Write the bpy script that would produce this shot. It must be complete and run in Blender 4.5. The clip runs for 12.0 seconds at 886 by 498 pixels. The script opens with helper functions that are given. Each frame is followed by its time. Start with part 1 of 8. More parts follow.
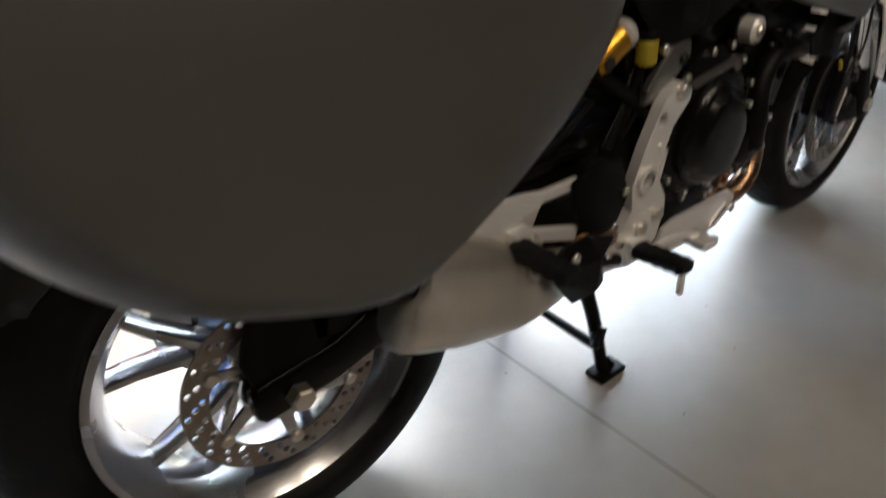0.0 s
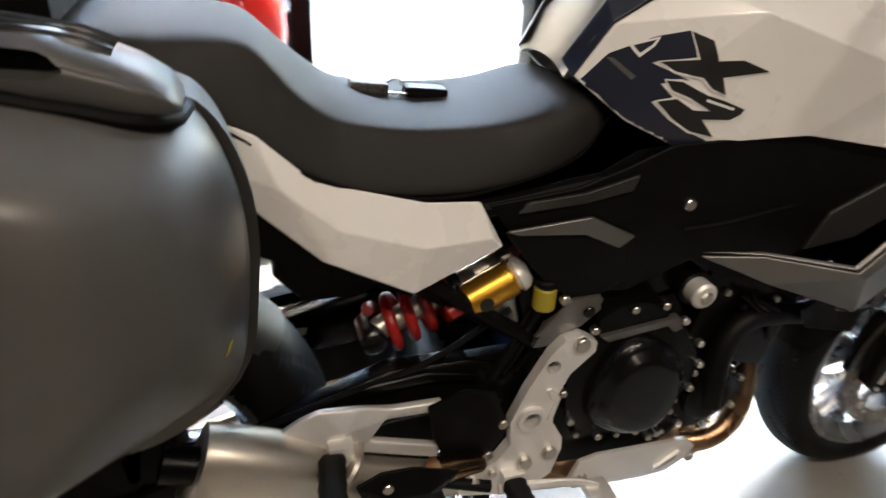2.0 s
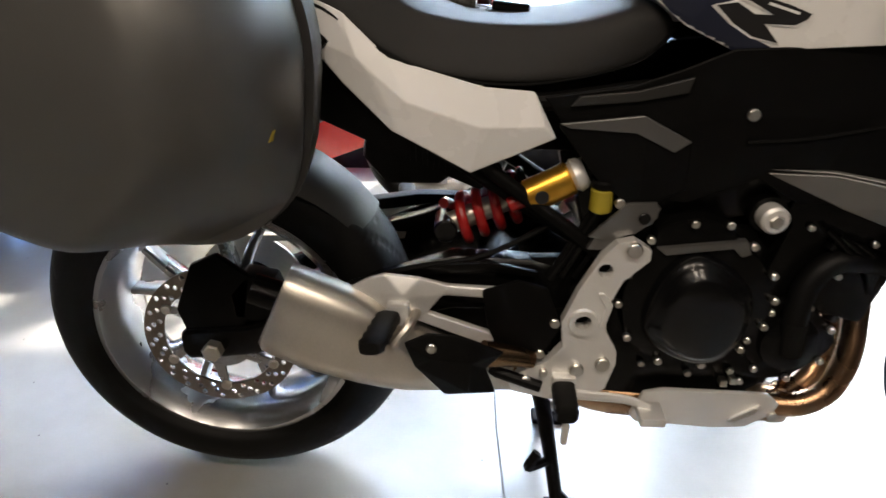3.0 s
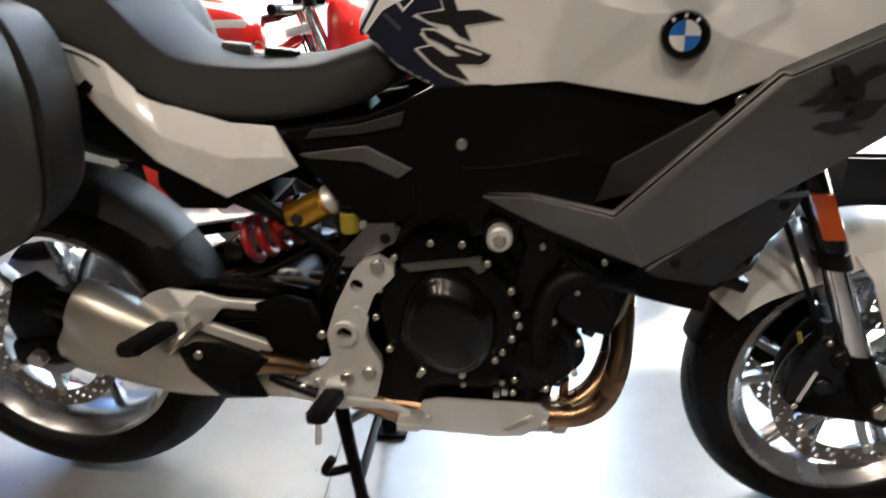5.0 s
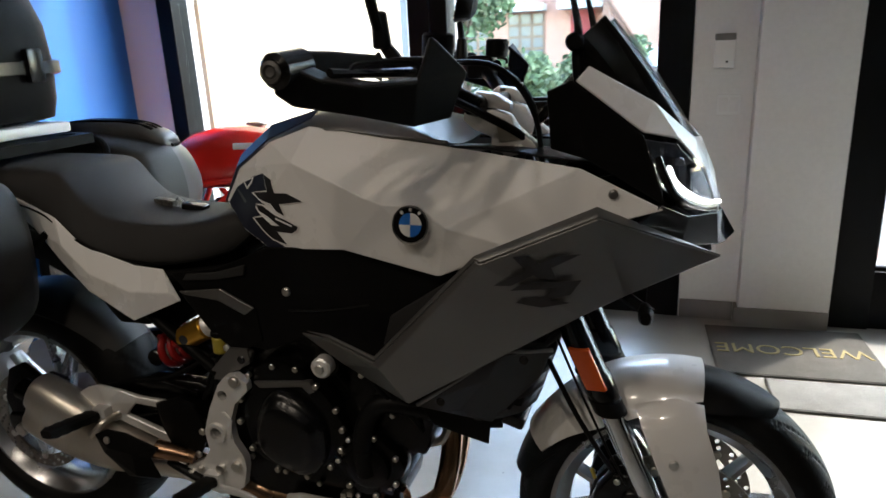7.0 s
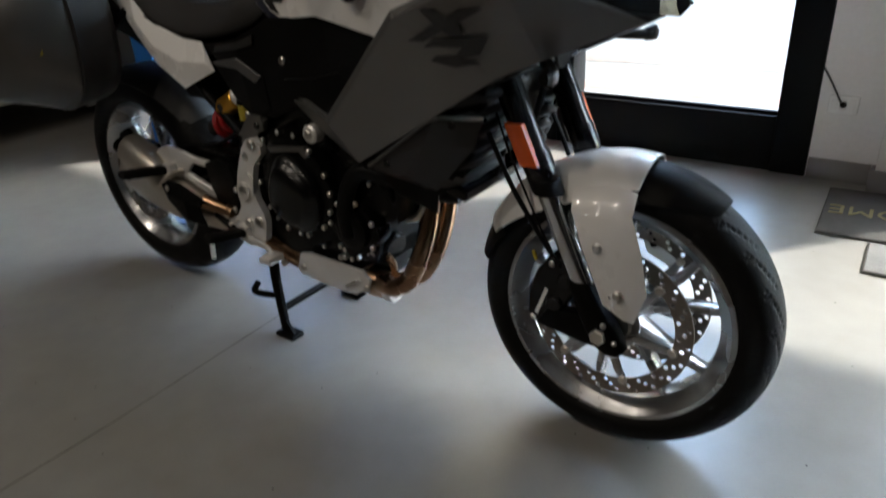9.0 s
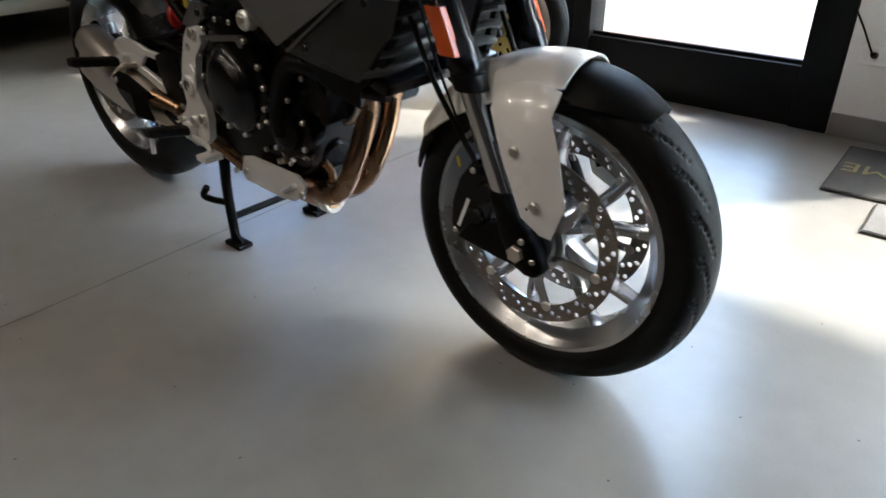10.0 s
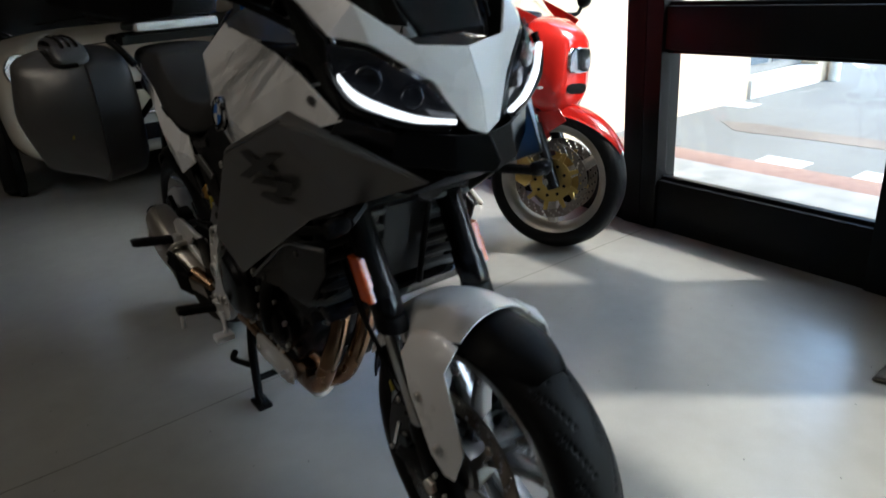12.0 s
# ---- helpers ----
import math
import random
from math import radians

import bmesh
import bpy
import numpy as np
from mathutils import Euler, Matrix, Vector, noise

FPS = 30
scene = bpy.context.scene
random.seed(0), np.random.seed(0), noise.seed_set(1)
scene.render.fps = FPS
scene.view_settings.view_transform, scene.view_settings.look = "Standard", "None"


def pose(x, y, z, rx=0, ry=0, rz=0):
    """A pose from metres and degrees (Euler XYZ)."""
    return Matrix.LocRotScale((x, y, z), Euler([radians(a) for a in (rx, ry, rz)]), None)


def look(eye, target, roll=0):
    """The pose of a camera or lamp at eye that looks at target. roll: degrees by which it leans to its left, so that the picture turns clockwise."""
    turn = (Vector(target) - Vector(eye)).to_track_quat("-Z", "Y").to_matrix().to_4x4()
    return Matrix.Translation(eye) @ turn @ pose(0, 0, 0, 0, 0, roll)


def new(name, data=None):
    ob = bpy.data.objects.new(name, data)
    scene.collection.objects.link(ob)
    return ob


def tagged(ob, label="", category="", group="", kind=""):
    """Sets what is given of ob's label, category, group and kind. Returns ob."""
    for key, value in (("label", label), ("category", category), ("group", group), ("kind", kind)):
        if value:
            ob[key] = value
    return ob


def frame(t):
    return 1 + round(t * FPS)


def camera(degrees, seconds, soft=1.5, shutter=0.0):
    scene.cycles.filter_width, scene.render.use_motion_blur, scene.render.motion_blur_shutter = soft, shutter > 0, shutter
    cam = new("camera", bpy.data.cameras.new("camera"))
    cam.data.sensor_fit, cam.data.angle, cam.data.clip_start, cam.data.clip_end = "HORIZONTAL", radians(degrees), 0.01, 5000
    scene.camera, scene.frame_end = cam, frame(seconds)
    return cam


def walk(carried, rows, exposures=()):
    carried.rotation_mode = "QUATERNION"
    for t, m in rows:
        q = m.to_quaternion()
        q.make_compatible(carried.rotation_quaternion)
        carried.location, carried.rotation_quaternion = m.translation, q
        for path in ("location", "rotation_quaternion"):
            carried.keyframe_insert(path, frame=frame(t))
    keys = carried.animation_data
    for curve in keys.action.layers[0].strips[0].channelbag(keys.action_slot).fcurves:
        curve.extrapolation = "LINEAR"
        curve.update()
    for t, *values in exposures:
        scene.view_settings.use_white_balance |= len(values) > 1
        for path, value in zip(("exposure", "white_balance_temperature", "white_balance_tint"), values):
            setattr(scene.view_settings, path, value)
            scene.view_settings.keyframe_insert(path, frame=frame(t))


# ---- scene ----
cam = camera(66.2, 12.0, shutter=0.5)
PATH = [
    (0, (-0.212, -0.741, 0.946), (0.286, -0.065, 0.402), -3.23),
    (0.5, (-0.096, -0.761, 1.116), (0.382, -0.091, 0.547), 3.49),
    (1, (0.071, -0.727, 1.188), (0.547, -0.087, 0.585), 2.02),
    (1.5, (0.137, -0.755, 1.171), (0.572, -0.045, 0.617), 4.75),
    (2, (0.226, -0.859, 1.145), (0.500, -0.027, 0.663), 3.22),
    (2.5, (0.339, -0.984, 1.049), (0.377, -0.096, 0.592), 1.40),
    (2.7, (0.368, -1.024, 1.012), (0.349, -0.131, 0.563), 1.27),
    (4.3, (0.671, -1.233, 0.995), (0.646, -0.317, 0.596), -0.05),
    (4.6, (0.767, -1.220, 1.004), (0.720, -0.301, 0.611), -0.90),
    (5, (0.868, -1.170, 1.020), (0.778, -0.251, 0.637), -0.71),
    (5.5, (0.965, -1.129, 1.106), (0.904, -0.184, 0.784), 1.37),
    (6, (1.155, -1.184, 1.201), (1.027, -0.232, 0.922), -1.08),
    (6.5, (1.339, -1.254, 1.231), (1.167, -0.540, 1.022), -1.83),
    (6.7, (1.394, -1.250, 1.220), (1.199, -0.546, 1.009), -2.25),
    (8.3, (1.796, -1.093, 1.192), (1.305, -0.301, 0.829), -2.04),
    (8.5, (1.846, -1.114, 1.160), (1.332, -0.344, 0.781), -2.42),
    (9, (1.947, -1.145, 1.031), (1.401, -0.432, 0.590), -3.59),
    (9.5, (2.034, -1.100, 0.955), (1.474, -0.424, 0.477), -0.70),
    (10, (2.106, -0.969, 0.885), (1.524, -0.319, 0.396), -0.92),
    (10.5, (2.151, -0.862, 0.858), (1.554, -0.240, 0.351), -1.72),
    (11, (2.228, -0.790, 0.930), (1.557, -0.226, 0.448), -3.30),
    (11.5, (2.333, -0.749, 1.066), (0.864, 0.327, 0.237), -3.6),
    (12, (2.343, -0.633, 1.147), (0.819, 0.420, 0.392), -4.4),
]
EXPOSURES = [(0, 5.12, 6950, 11), (0.5, 6.17, 6950, 11), (1.5, 5.78, 6900, 11), (2.5, 5.67, 6850, 10), (4.5, 5.47, 6750, 10), (5.5, 5.57, 6750, 10), (6.5, 4.82, 6750, 9),
             (8.3, 4.22, 6400, 7), (8.7, 4.27, 6400, 7), (9.5, 4.87, 6550, 9), (10.5, 4.92, 6500, 9), (11, 4.72, 6400, 8), (12, 3.72, 6250, 6)]
walk(cam, [(t, look(e, g, r)) for t, e, g, r in PATH], EXPOSURES)

# ---- world, sun, lamps ----
world = bpy.data.worlds.new("sky")
scene.world = world
world.use_nodes = True
wn = world.node_tree
sky = wn.nodes.new("ShaderNodeTexSky")
sky.sky_type = 'NISHITA'
sky.sun_disc = False
sky.sun_elevation = radians(48)
sky.sun_rotation = radians(43)
wn.links.new(sky.outputs[0], wn.nodes["Background"].inputs[0])
wn.nodes["Background"].inputs[1].default_value = 0.15

sun = new("sun", bpy.data.lights.new("sun", 'SUN'))
sun.data.energy = 0.42
sun.data.angle = radians(2.0)
sun.data.color = (1.0, 0.95, 0.88)
sun.matrix_world = look((5.0, 5.4, 8.2), (0, 0, 0))


# ceiling spot lamps of the showroom; their housings hang from the ceiling below
SPOTS = [(-0.8, -1.9, 0.54), (0.35, -2.1, 0.54), (1.5, -2.3, 0.48), (0.3, -3.9, 0.45)]
CEIL = 3.3
for sx, sy, watt in SPOTS:
    lamp = new("ceiling_lamp_light", bpy.data.lights.new("ceiling_lamp_light", 'AREA'))
    lamp.data.shape, lamp.data.size = 'DISK', 0.14
    lamp.data.energy, lamp.data.color = watt, (1.0, 0.87, 0.74)
    lamp.matrix_world = look((sx, sy, CEIL - 0.19), (sx, sy, 0))

# ---- materials ----


def shader(name, colour, rough=0.5, metal=0.0, coat=0.0, grain=0.0, grain_size=60.0, stain=0.0, stain_size=3.0,
           bump=0.0, bump_size=200.0, rough_var=0.1, emit=0.0, alpha=1.0, spec=0.5):
    """A surface with fine grain, broad stains, uneven gloss and fine relief."""
    m = bpy.data.materials.new(name)
    m.use_nodes = True
    nt = m.node_tree
    b = nt.nodes["Principled BSDF"]
    b.inputs["Base Color"].default_value = (*colour, 1)
    b.inputs["Metallic"].default_value = metal
    b.inputs["Roughness"].default_value = rough
    b.inputs["Coat Weight"].default_value = coat
    b.inputs["Coat Roughness"].default_value = 0.06
    b.inputs["Specular IOR Level"].default_value = spec
    tc = nt.nodes.new("ShaderNodeTexCoord")
    last = None
    for amount, size, detail in ((grain, grain_size, 4), (stain, stain_size, 3)):
        if amount <= 0:
            continue
        n = nt.nodes.new("ShaderNodeTexNoise")
        n.inputs["Scale"].default_value, n.inputs["Detail"].default_value = size, detail
        nt.links.new(tc.outputs["Object"], n.inputs["Vector"])
        r = nt.nodes.new("ShaderNodeMapRange")
        r.interpolation_type = 'SMOOTHSTEP'
        r.inputs["From Min"].default_value, r.inputs["From Max"].default_value = 0.15, 0.85
        r.inputs["To Min"].default_value, r.inputs["To Max"].default_value = 1 - amount, 1 + amount
        nt.links.new(n.outputs[0], r.inputs["Value"])
        mul = nt.nodes.new("ShaderNodeVectorMath")
        mul.operation = 'SCALE'
        if last is None:
            mul.inputs[0].default_value = colour
        else:
            nt.links.new(last, mul.inputs[0])
        nt.links.new(r.outputs[0], mul.inputs["Scale"])
        last = mul.outputs[0]
    if last is not None:
        nt.links.new(last, b.inputs["Base Color"])
    if rough_var > 0:
        n = nt.nodes.new("ShaderNodeTexNoise")
        n.inputs["Scale"].default_value, n.inputs["Detail"].default_value = 9.0, 5
        nt.links.new(tc.outputs["Object"], n.inputs["Vector"])
        r = nt.nodes.new("ShaderNodeMapRange")
        r.inputs["To Min"].default_value = max(rough - rough_var, 0.02)
        r.inputs["To Max"].default_value = min(rough + rough_var, 1.0)
        nt.links.new(n.outputs[0], r.inputs["Value"])
        nt.links.new(r.outputs[0], b.inputs["Roughness"])
    if bump > 0:
        n = nt.nodes.new("ShaderNodeTexNoise")
        n.inputs["Scale"].default_value, n.inputs["Detail"].default_value = bump_size, 3
        nt.links.new(tc.outputs["Object"], n.inputs["Vector"])
        bp = nt.nodes.new("ShaderNodeBump")
        bp.inputs["Strength"].default_value, bp.inputs["Distance"].default_value = bump, 0.002
        nt.links.new(n.outputs[0], bp.inputs["Height"])
        nt.links.new(bp.outputs[0], b.inputs["Normal"])
    if emit > 0:
        b.inputs["Emission Color"].default_value = (*colour, 1)
        b.inputs["Emission Strength"].default_value = emit
    b.inputs["Alpha"].default_value = alpha
    return m


def glass(name, tint=(1, 1, 1), rough=0.0, clear=0.92, gloss=0.6):
    """A thin pane: mostly clear, with a mirror gloss that grows at grazing angles."""
    m = bpy.data.materials.new(name)
    m.use_nodes = True
    nt = m.node_tree
    nt.nodes.remove(nt.nodes["Principled BSDF"])
    out = nt.nodes["Material Output"]
    tr = nt.nodes.new("ShaderNodeBsdfTransparent")
    tr.inputs[0].default_value = (*[c * clear for c in tint], 1)
    gl = nt.nodes.new("ShaderNodeBsdfGlossy")
    gl.inputs["Roughness"].default_value = rough
    lw = nt.nodes.new("ShaderNodeLayerWeight")
    lw.inputs[0].default_value = 0.5
    pw = nt.nodes.new("ShaderNodeMath")
    pw.operation = 'POWER'
    pw.inputs[1].default_value = 4.5
    nt.links.new(lw.outputs["Facing"], pw.inputs[0])
    fr = nt.nodes.new("ShaderNodeMath")
    fr.operation = 'MULTIPLY_ADD'
    fr.inputs[1].default_value, fr.inputs[2].default_value = gloss, 0.03
    nt.links.new(pw.outputs[0], fr.inputs[0])
    mix = nt.nodes.new("ShaderNodeMixShader")
    nt.links.new(fr.outputs[0], mix.inputs[0])
    nt.links.new(tr.outputs[0], mix.inputs[1])
    nt.links.new(gl.outputs[0], mix.inputs[2])
    nt.links.new(mix.outputs[0], out.inputs[0])
    return m


WHITE = shader("white_paint", (0.80, 0.79, 0.77), 0.28, coat=0.6, stain=0.02, rough_var=0.04)
GREY_SATIN = shader("grey_satin_metal_paint", (0.168, 0.165, 0.160), 0.36, metal=0.75, grain=0.06, grain_size=900, rough_var=0.05)
TANK_GREY = shader("grey_satin_tank_top", (0.13, 0.128, 0.125), 0.30, metal=0.7, grain=0.06, grain_size=900, rough_var=0.05)
HOUSING_GREY = shader("grey_handle_plastic", (0.055, 0.054, 0.053), 0.34, spec=0.5, grain=0.06, grain_size=900, bump=0.1, bump_size=900)
CASE_GREY = shader("pannier_grey_paint", (0.110, 0.107, 0.102), 0.38, metal=0.5, spec=0.35, coat=0.0, grain=0.05, grain_size=1200, stain=0.05, rough_var=0.05)
NAVY = shader("dark_navy_decal", (0.012, 0.015, 0.03), 0.3, coat=0.4, rough_var=0.05)
DECAL_BLACK = shader("black_decal", (0.012, 0.012, 0.013), 0.35, rough_var=0.05)
DECAL_BLUE = shader("blue_decal", (0.02, 0.16, 0.55), 0.3, rough_var=0.03)
PLASTIC = shader("black_textured_plastic", (0.0033, 0.0032, 0.0031), 0.45, spec=0.09, bump=0.25, bump_size=900, grain=0.15, rough_var=0.08)
PLASTIC_SHINE = shader("black_gloss_plastic", (0.0036, 0.0036, 0.0039), 0.22, spec=0.35, rough_var=0.05)
ENGINE_BLACK = shader("black_engine_coat", (0.0030, 0.0029, 0.0028), 0.22, spec=0.14, bump=0.15, bump_size=500, stain=0.2, rough_var=0.1)
ALLOY = shader("cast_aluminium", (0.78, 0.77, 0.75), 0.38, metal=0.5, grain=0.05, grain_size=500, stain=0.06, stain_size=12, bump=0.12, bump_size=700)
RIM_SILVER = shader("silver_rim_paint", (0.40, 0.40, 0.405), 0.27, metal=0.9, stain=0.08, stain_size=8)
STEEL = shader("brushed_stainless_steel", (0.60, 0.555, 0.49), 0.34, metal=0.8, grain=0.05, grain_size=300, stain=0.08, stain_size=10)
CHROME = shader("bright_chrome", (0.80, 0.80, 0.80), 0.1, metal=1.0, rough_var=0.03)
BOLT = shader("zinc_bolt", (0.62, 0.60, 0.56), 0.3, metal=1.0)
HEADER = shader("heat_tinted_header_steel", (0.36, 0.22, 0.13), 0.27, metal=1.0, stain=0.4, stain_size=14, rough_var=0.06)
DISC_STEEL = shader("brake_disc_steel", (0.24, 0.21, 0.18), 0.36, metal=0.9, grain=0.1, grain_size=200)
RUBBER = shader("tyre_rubber", (0.0054, 0.0054, 0.0054), 0.55, spec=0.15, grain=0.2, grain_size=300, bump=0.2, bump_size=400)
HOSE = shader("black_rubber_hose", (0.0036, 0.0036, 0.0036), 0.45, spec=0.15)
SEAT_VINYL = shader("dark_grey_seat_vinyl", (0.018, 0.0172, 0.0168), 0.58, bump=0.35, bump_size=1300, grain=0.1, grain_size=800, rough_var=0.05, spec=0.3)
GOLD = shader("gold_anodised", (0.70, 0.37, 0.05), 0.28, metal=0.9)
RED_SPRING = shader("red_spring_coat", (0.30, 0.008, 0.007), 0.35, coat=0.3)
YELLOW = shader("yellow_brake_fluid", (0.34, 0.27, 0.025), 0.3)
ORANGE = shader("orange_reflector", (0.60, 0.09, 0.012), 0.25, coat=0.5)
RED_LAMP = shader("red_lamp_lens", (0.50, 0.02, 0.02), 0.2, coat=0.5)
LAMP_DARK = shader("smoked_headlamp_bowl", (0.018, 0.019, 0.022), 0.15, coat=0.8, rough_var=0.03)
DRL = shader("daytime_running_light", (0.93, 0.96, 1.0), 0.3, emit=0.14, rough_var=0)
MIRROR = shader("mirror_glass", (0.85, 0.86, 0.88), 0.02, metal=1.0, rough_var=0)
SCREEN = glass("windscreen_plastic", (0.97, 0.97, 0.97), 0.02, 0.95, 0.35)
PANE = glass("window_glass", (0.97, 1.0, 0.98), 0.0, 0.95)
LENS = glass("clear_lens", (0.96, 0.97, 1.0), 0.0, 0.92)
DUC_RED = shader("red_gloss_paint", (0.62, 0.018, 0.012), 0.22, coat=0.7, stain=0.03, rough_var=0.04)
DUC_GOLD = shader("gold_disc_carrier", (0.55, 0.38, 0.12), 0.35, metal=0.9)
FRAME_BLACK = shader("black_window_frame", (0.0040, 0.0042, 0.0045), 0.42, spec=0.12, stain=0.2)
WALL_WHITE = shader("white_wall_plaster", (0.74, 0.73, 0.71), 0.8, stain=0.05, stain_size=1.5, grain=0.03, bump=0.2, bump_size=250)
WALL_DARK = shader("dark_grey_back_wall_paint", (0.07, 0.069, 0.067), 0.8, stain=0.05, stain_size=1.5, bump=0.2, bump_size=250)
DUCT_GREY = shader("dark_grey_textured_plastic", (0.0145, 0.0142, 0.0138), 0.5, bump=0.3, bump_size=900)
WALL_PINK = shader("pale_rose_plaster", (0.56, 0.53, 0.54), 0.8, stain=0.05, stain_size=1.5, bump=0.2, bump_size=250)
WALL_BLUE = shader("blue_wall_panel", (0.008, 0.125, 0.43), 0.5, stain=0.12, stain_size=1.2)
SKIRT = shader("grey_skirting", (0.20, 0.19, 0.18), 0.5, stain=0.12, stain_size=6)
CEILING = shader("ceiling_paint", (0.66, 0.65, 0.63), 0.85, stain=0.04)
MAT_CARPET = shader("dark_grey_carpet_mat", (0.065, 0.062, 0.055), 0.95, grain=0.5, grain_size=420, stain=0.25, stain_size=9, bump=0.9, bump_size=600)
MAT_LIGHT = shader("light_grey_carpet_mat", (0.16, 0.16, 0.155), 0.95, grain=0.4, grain_size=420, stain=0.2, stain_size=8, bump=0.9, bump_size=600)
MAT_LETTER = shader("yellow_mat_lettering", (0.24, 0.20, 0.09), 0.9, grain=0.3, grain_size=400)
SOCKET = shader("white_switch_plastic", (0.78, 0.78, 0.76), 0.4)
CREAM = shader("cream_render_wall", (0.50, 0.385, 0.27), 0.9, stain=0.06, stain_size=0.8, bump=0.2, bump_size=60)
SALMON = shader("salmon_brick_wall", (0.55, 0.30, 0.22), 0.9, stain=0.1, stain_size=0.6, grain=0.1, grain_size=9)
ASPHALT = shader("grey_asphalt", (0.140, 0.136, 0.127), 0.92, grain=0.3, grain_size=70, stain=0.2, stain_size=0.8, bump=0.5, bump_size=120)
PAVER = shader("reddish_paving", (0.22, 0.130, 0.103), 0.9, grain=0.15, grain_size=20, stain=0.12, stain_size=2)
ROAD_WHITE = shader("white_road_paint", (0.50, 0.50, 0.48), 0.85, grain=0.2, grain_size=30, stain=0.15)
PALE_PAVING = shader("pale_stone_paving", (0.215, 0.206, 0.192), 0.85, grain=0.25, grain_size=6, stain=0.25, stain_size=2.5, bump=0.3, bump_size=40)
ROAD_PATCH = shader("brown_patched_asphalt", (0.150, 0.118, 0.095), 0.92, grain=0.3, grain_size=60, stain=0.25, stain_size=1.5)
KERB = shader("pale_kerb_stone", (0.52, 0.50, 0.46), 0.85, grain=0.15, grain_size=40)
FAR_GLASS = shader("dark_window_pane", (0.10, 0.12, 0.14), 0.1, rough_var=0.02)
RED_FRAME = shader("red_painted_door", (0.32, 0.03, 0.03), 0.5, stain=0.1)
BROWN_FRAME = shader("brown_window_frame", (0.22, 0.14, 0.09), 0.6, stain=0.1)
FAR_WHITE = shader("white_render_wall", (0.72, 0.72, 0.70), 0.9, stain=0.06)
LEAF = shader("hedge_leaf", (0.07, 0.115, 0.05), 0.7, grain=0.5, grain_size=3, stain=0.3)
BARK = shader("bark", (0.10, 0.07, 0.05), 0.9, stain=0.2)
CAR_WHITE = shader("ivory_car_paint", (0.66, 0.62, 0.53), 0.2, coat=0.8, rough_var=0.03)
CAR_DARK = shader("black_car_paint", (0.010, 0.010, 0.011), 0.15, coat=0.8, rough_var=0.03)
CAR_GLASS = shader("tinted_car_glass", (0.008, 0.009, 0.010), 0.06, rough_var=0.02)


def floor_material():
    """Grey resin: soft cloudy tone, fine specks and a satin coat."""
    m = shader("grey_resin_floor", (0.250, 0.243, 0.224), 0.28, coat=0.6, rough_var=0.0)
    nt = m.node_tree
    b = nt.nodes["Principled BSDF"]
    b.inputs["Coat Roughness"].default_value = 0.24
    geo = nt.nodes.new("ShaderNodeNewGeometry")
    last = None
    for scale, low, high in ((0.8, 0.82, 1.16), (3.1, 0.86, 1.14), (14.0, 0.88, 1.10), (160.0, 0.95, 1.05)):
        n = nt.nodes.new("ShaderNodeTexNoise")
        n.inputs["Scale"].default_value, n.inputs["Detail"].default_value = scale, 3.0
        nt.links.new(geo.outputs["Position"], n.inputs["Vector"])
        r = nt.nodes.new("ShaderNodeMapRange")
        r.inputs["To Min"].default_value, r.inputs["To Max"].default_value = low, high
        nt.links.new(n.outputs[0], r.inputs["Value"])
        mul = nt.nodes.new("ShaderNodeVectorMath")
        mul.operation = 'SCALE'
        mul.inputs[0].default_value = (0.250, 0.243, 0.224)
        if last is not None:
            nt.links.new(last, mul.inputs[0])
        nt.links.new(r.outputs[0], mul.inputs["Scale"])
        last = mul.outputs[0]
    # specks of dark dust
    v = nt.nodes.new("ShaderNodeTexVoronoi")
    v.voronoi_dimensions = '2D'
    v.inputs["Scale"].default_value = 3.4
    nt.links.new(geo.outputs["Position"], v.inputs["Vector"])
    r = nt.nodes.new("ShaderNodeMapRange")
    r.inputs["From Min"].default_value, r.inputs["From Max"].default_value = 0.006, 0.009
    r.inputs["To Min"].default_value, r.inputs["To Max"].default_value = 0.25, 1.0
    nt.links.new(v.outputs["Distance"], r.inputs["Value"])
    mul = nt.nodes.new("ShaderNodeVectorMath")
    mul.operation = 'SCALE'
    nt.links.new(last, mul.inputs[0])
    nt.links.new(r.outputs[0], mul.inputs["Scale"])
    nt.links.new(mul.outputs[0], b.inputs["Base Color"])
    n = nt.nodes.new("ShaderNodeTexNoise")
    n.inputs["Scale"].default_value, n.inputs["Detail"].default_value = 6.0, 5.0
    nt.links.new(geo.outputs["Position"], n.inputs["Vector"])
    r = nt.nodes.new("ShaderNodeMapRange")
    r.inputs["To Min"].default_value, r.inputs["To Max"].default_value = 0.30, 0.42
    nt.links.new(n.outputs[0], r.inputs["Value"])
    nt.links.new(r.outputs[0], b.inputs["Roughness"])
    return m


FLOOR = floor_material()

# ---- mesh helpers ----


from mathutils import geometry


def link(name, bm, mat, parent=None, label="", angle=32, smooth=True):
    """One mesh object from a bmesh."""
    bmesh.ops.recalc_face_normals(bm, faces=bm.faces)
    faceted = bm.faces.layers.int.get("faceted") is not None
    me = bpy.data.meshes.new(name)
    bm.to_mesh(me)
    bm.free()
    me.materials.append(mat)
    if smooth:
        for p in me.polygons:
            p.use_smooth = True
        me.set_sharp_from_angle(angle=radians(70 if faceted else angle))
    ob = new(name, me)
    if faceted:
        flat = ob.modifiers.new("flat_facets", 'WEIGHTED_NORMAL')
        flat.weight, flat.keep_sharp = 90, True
    if parent is not None:
        ob.parent = parent
    if label:
        ob["label"] = label
    return ob


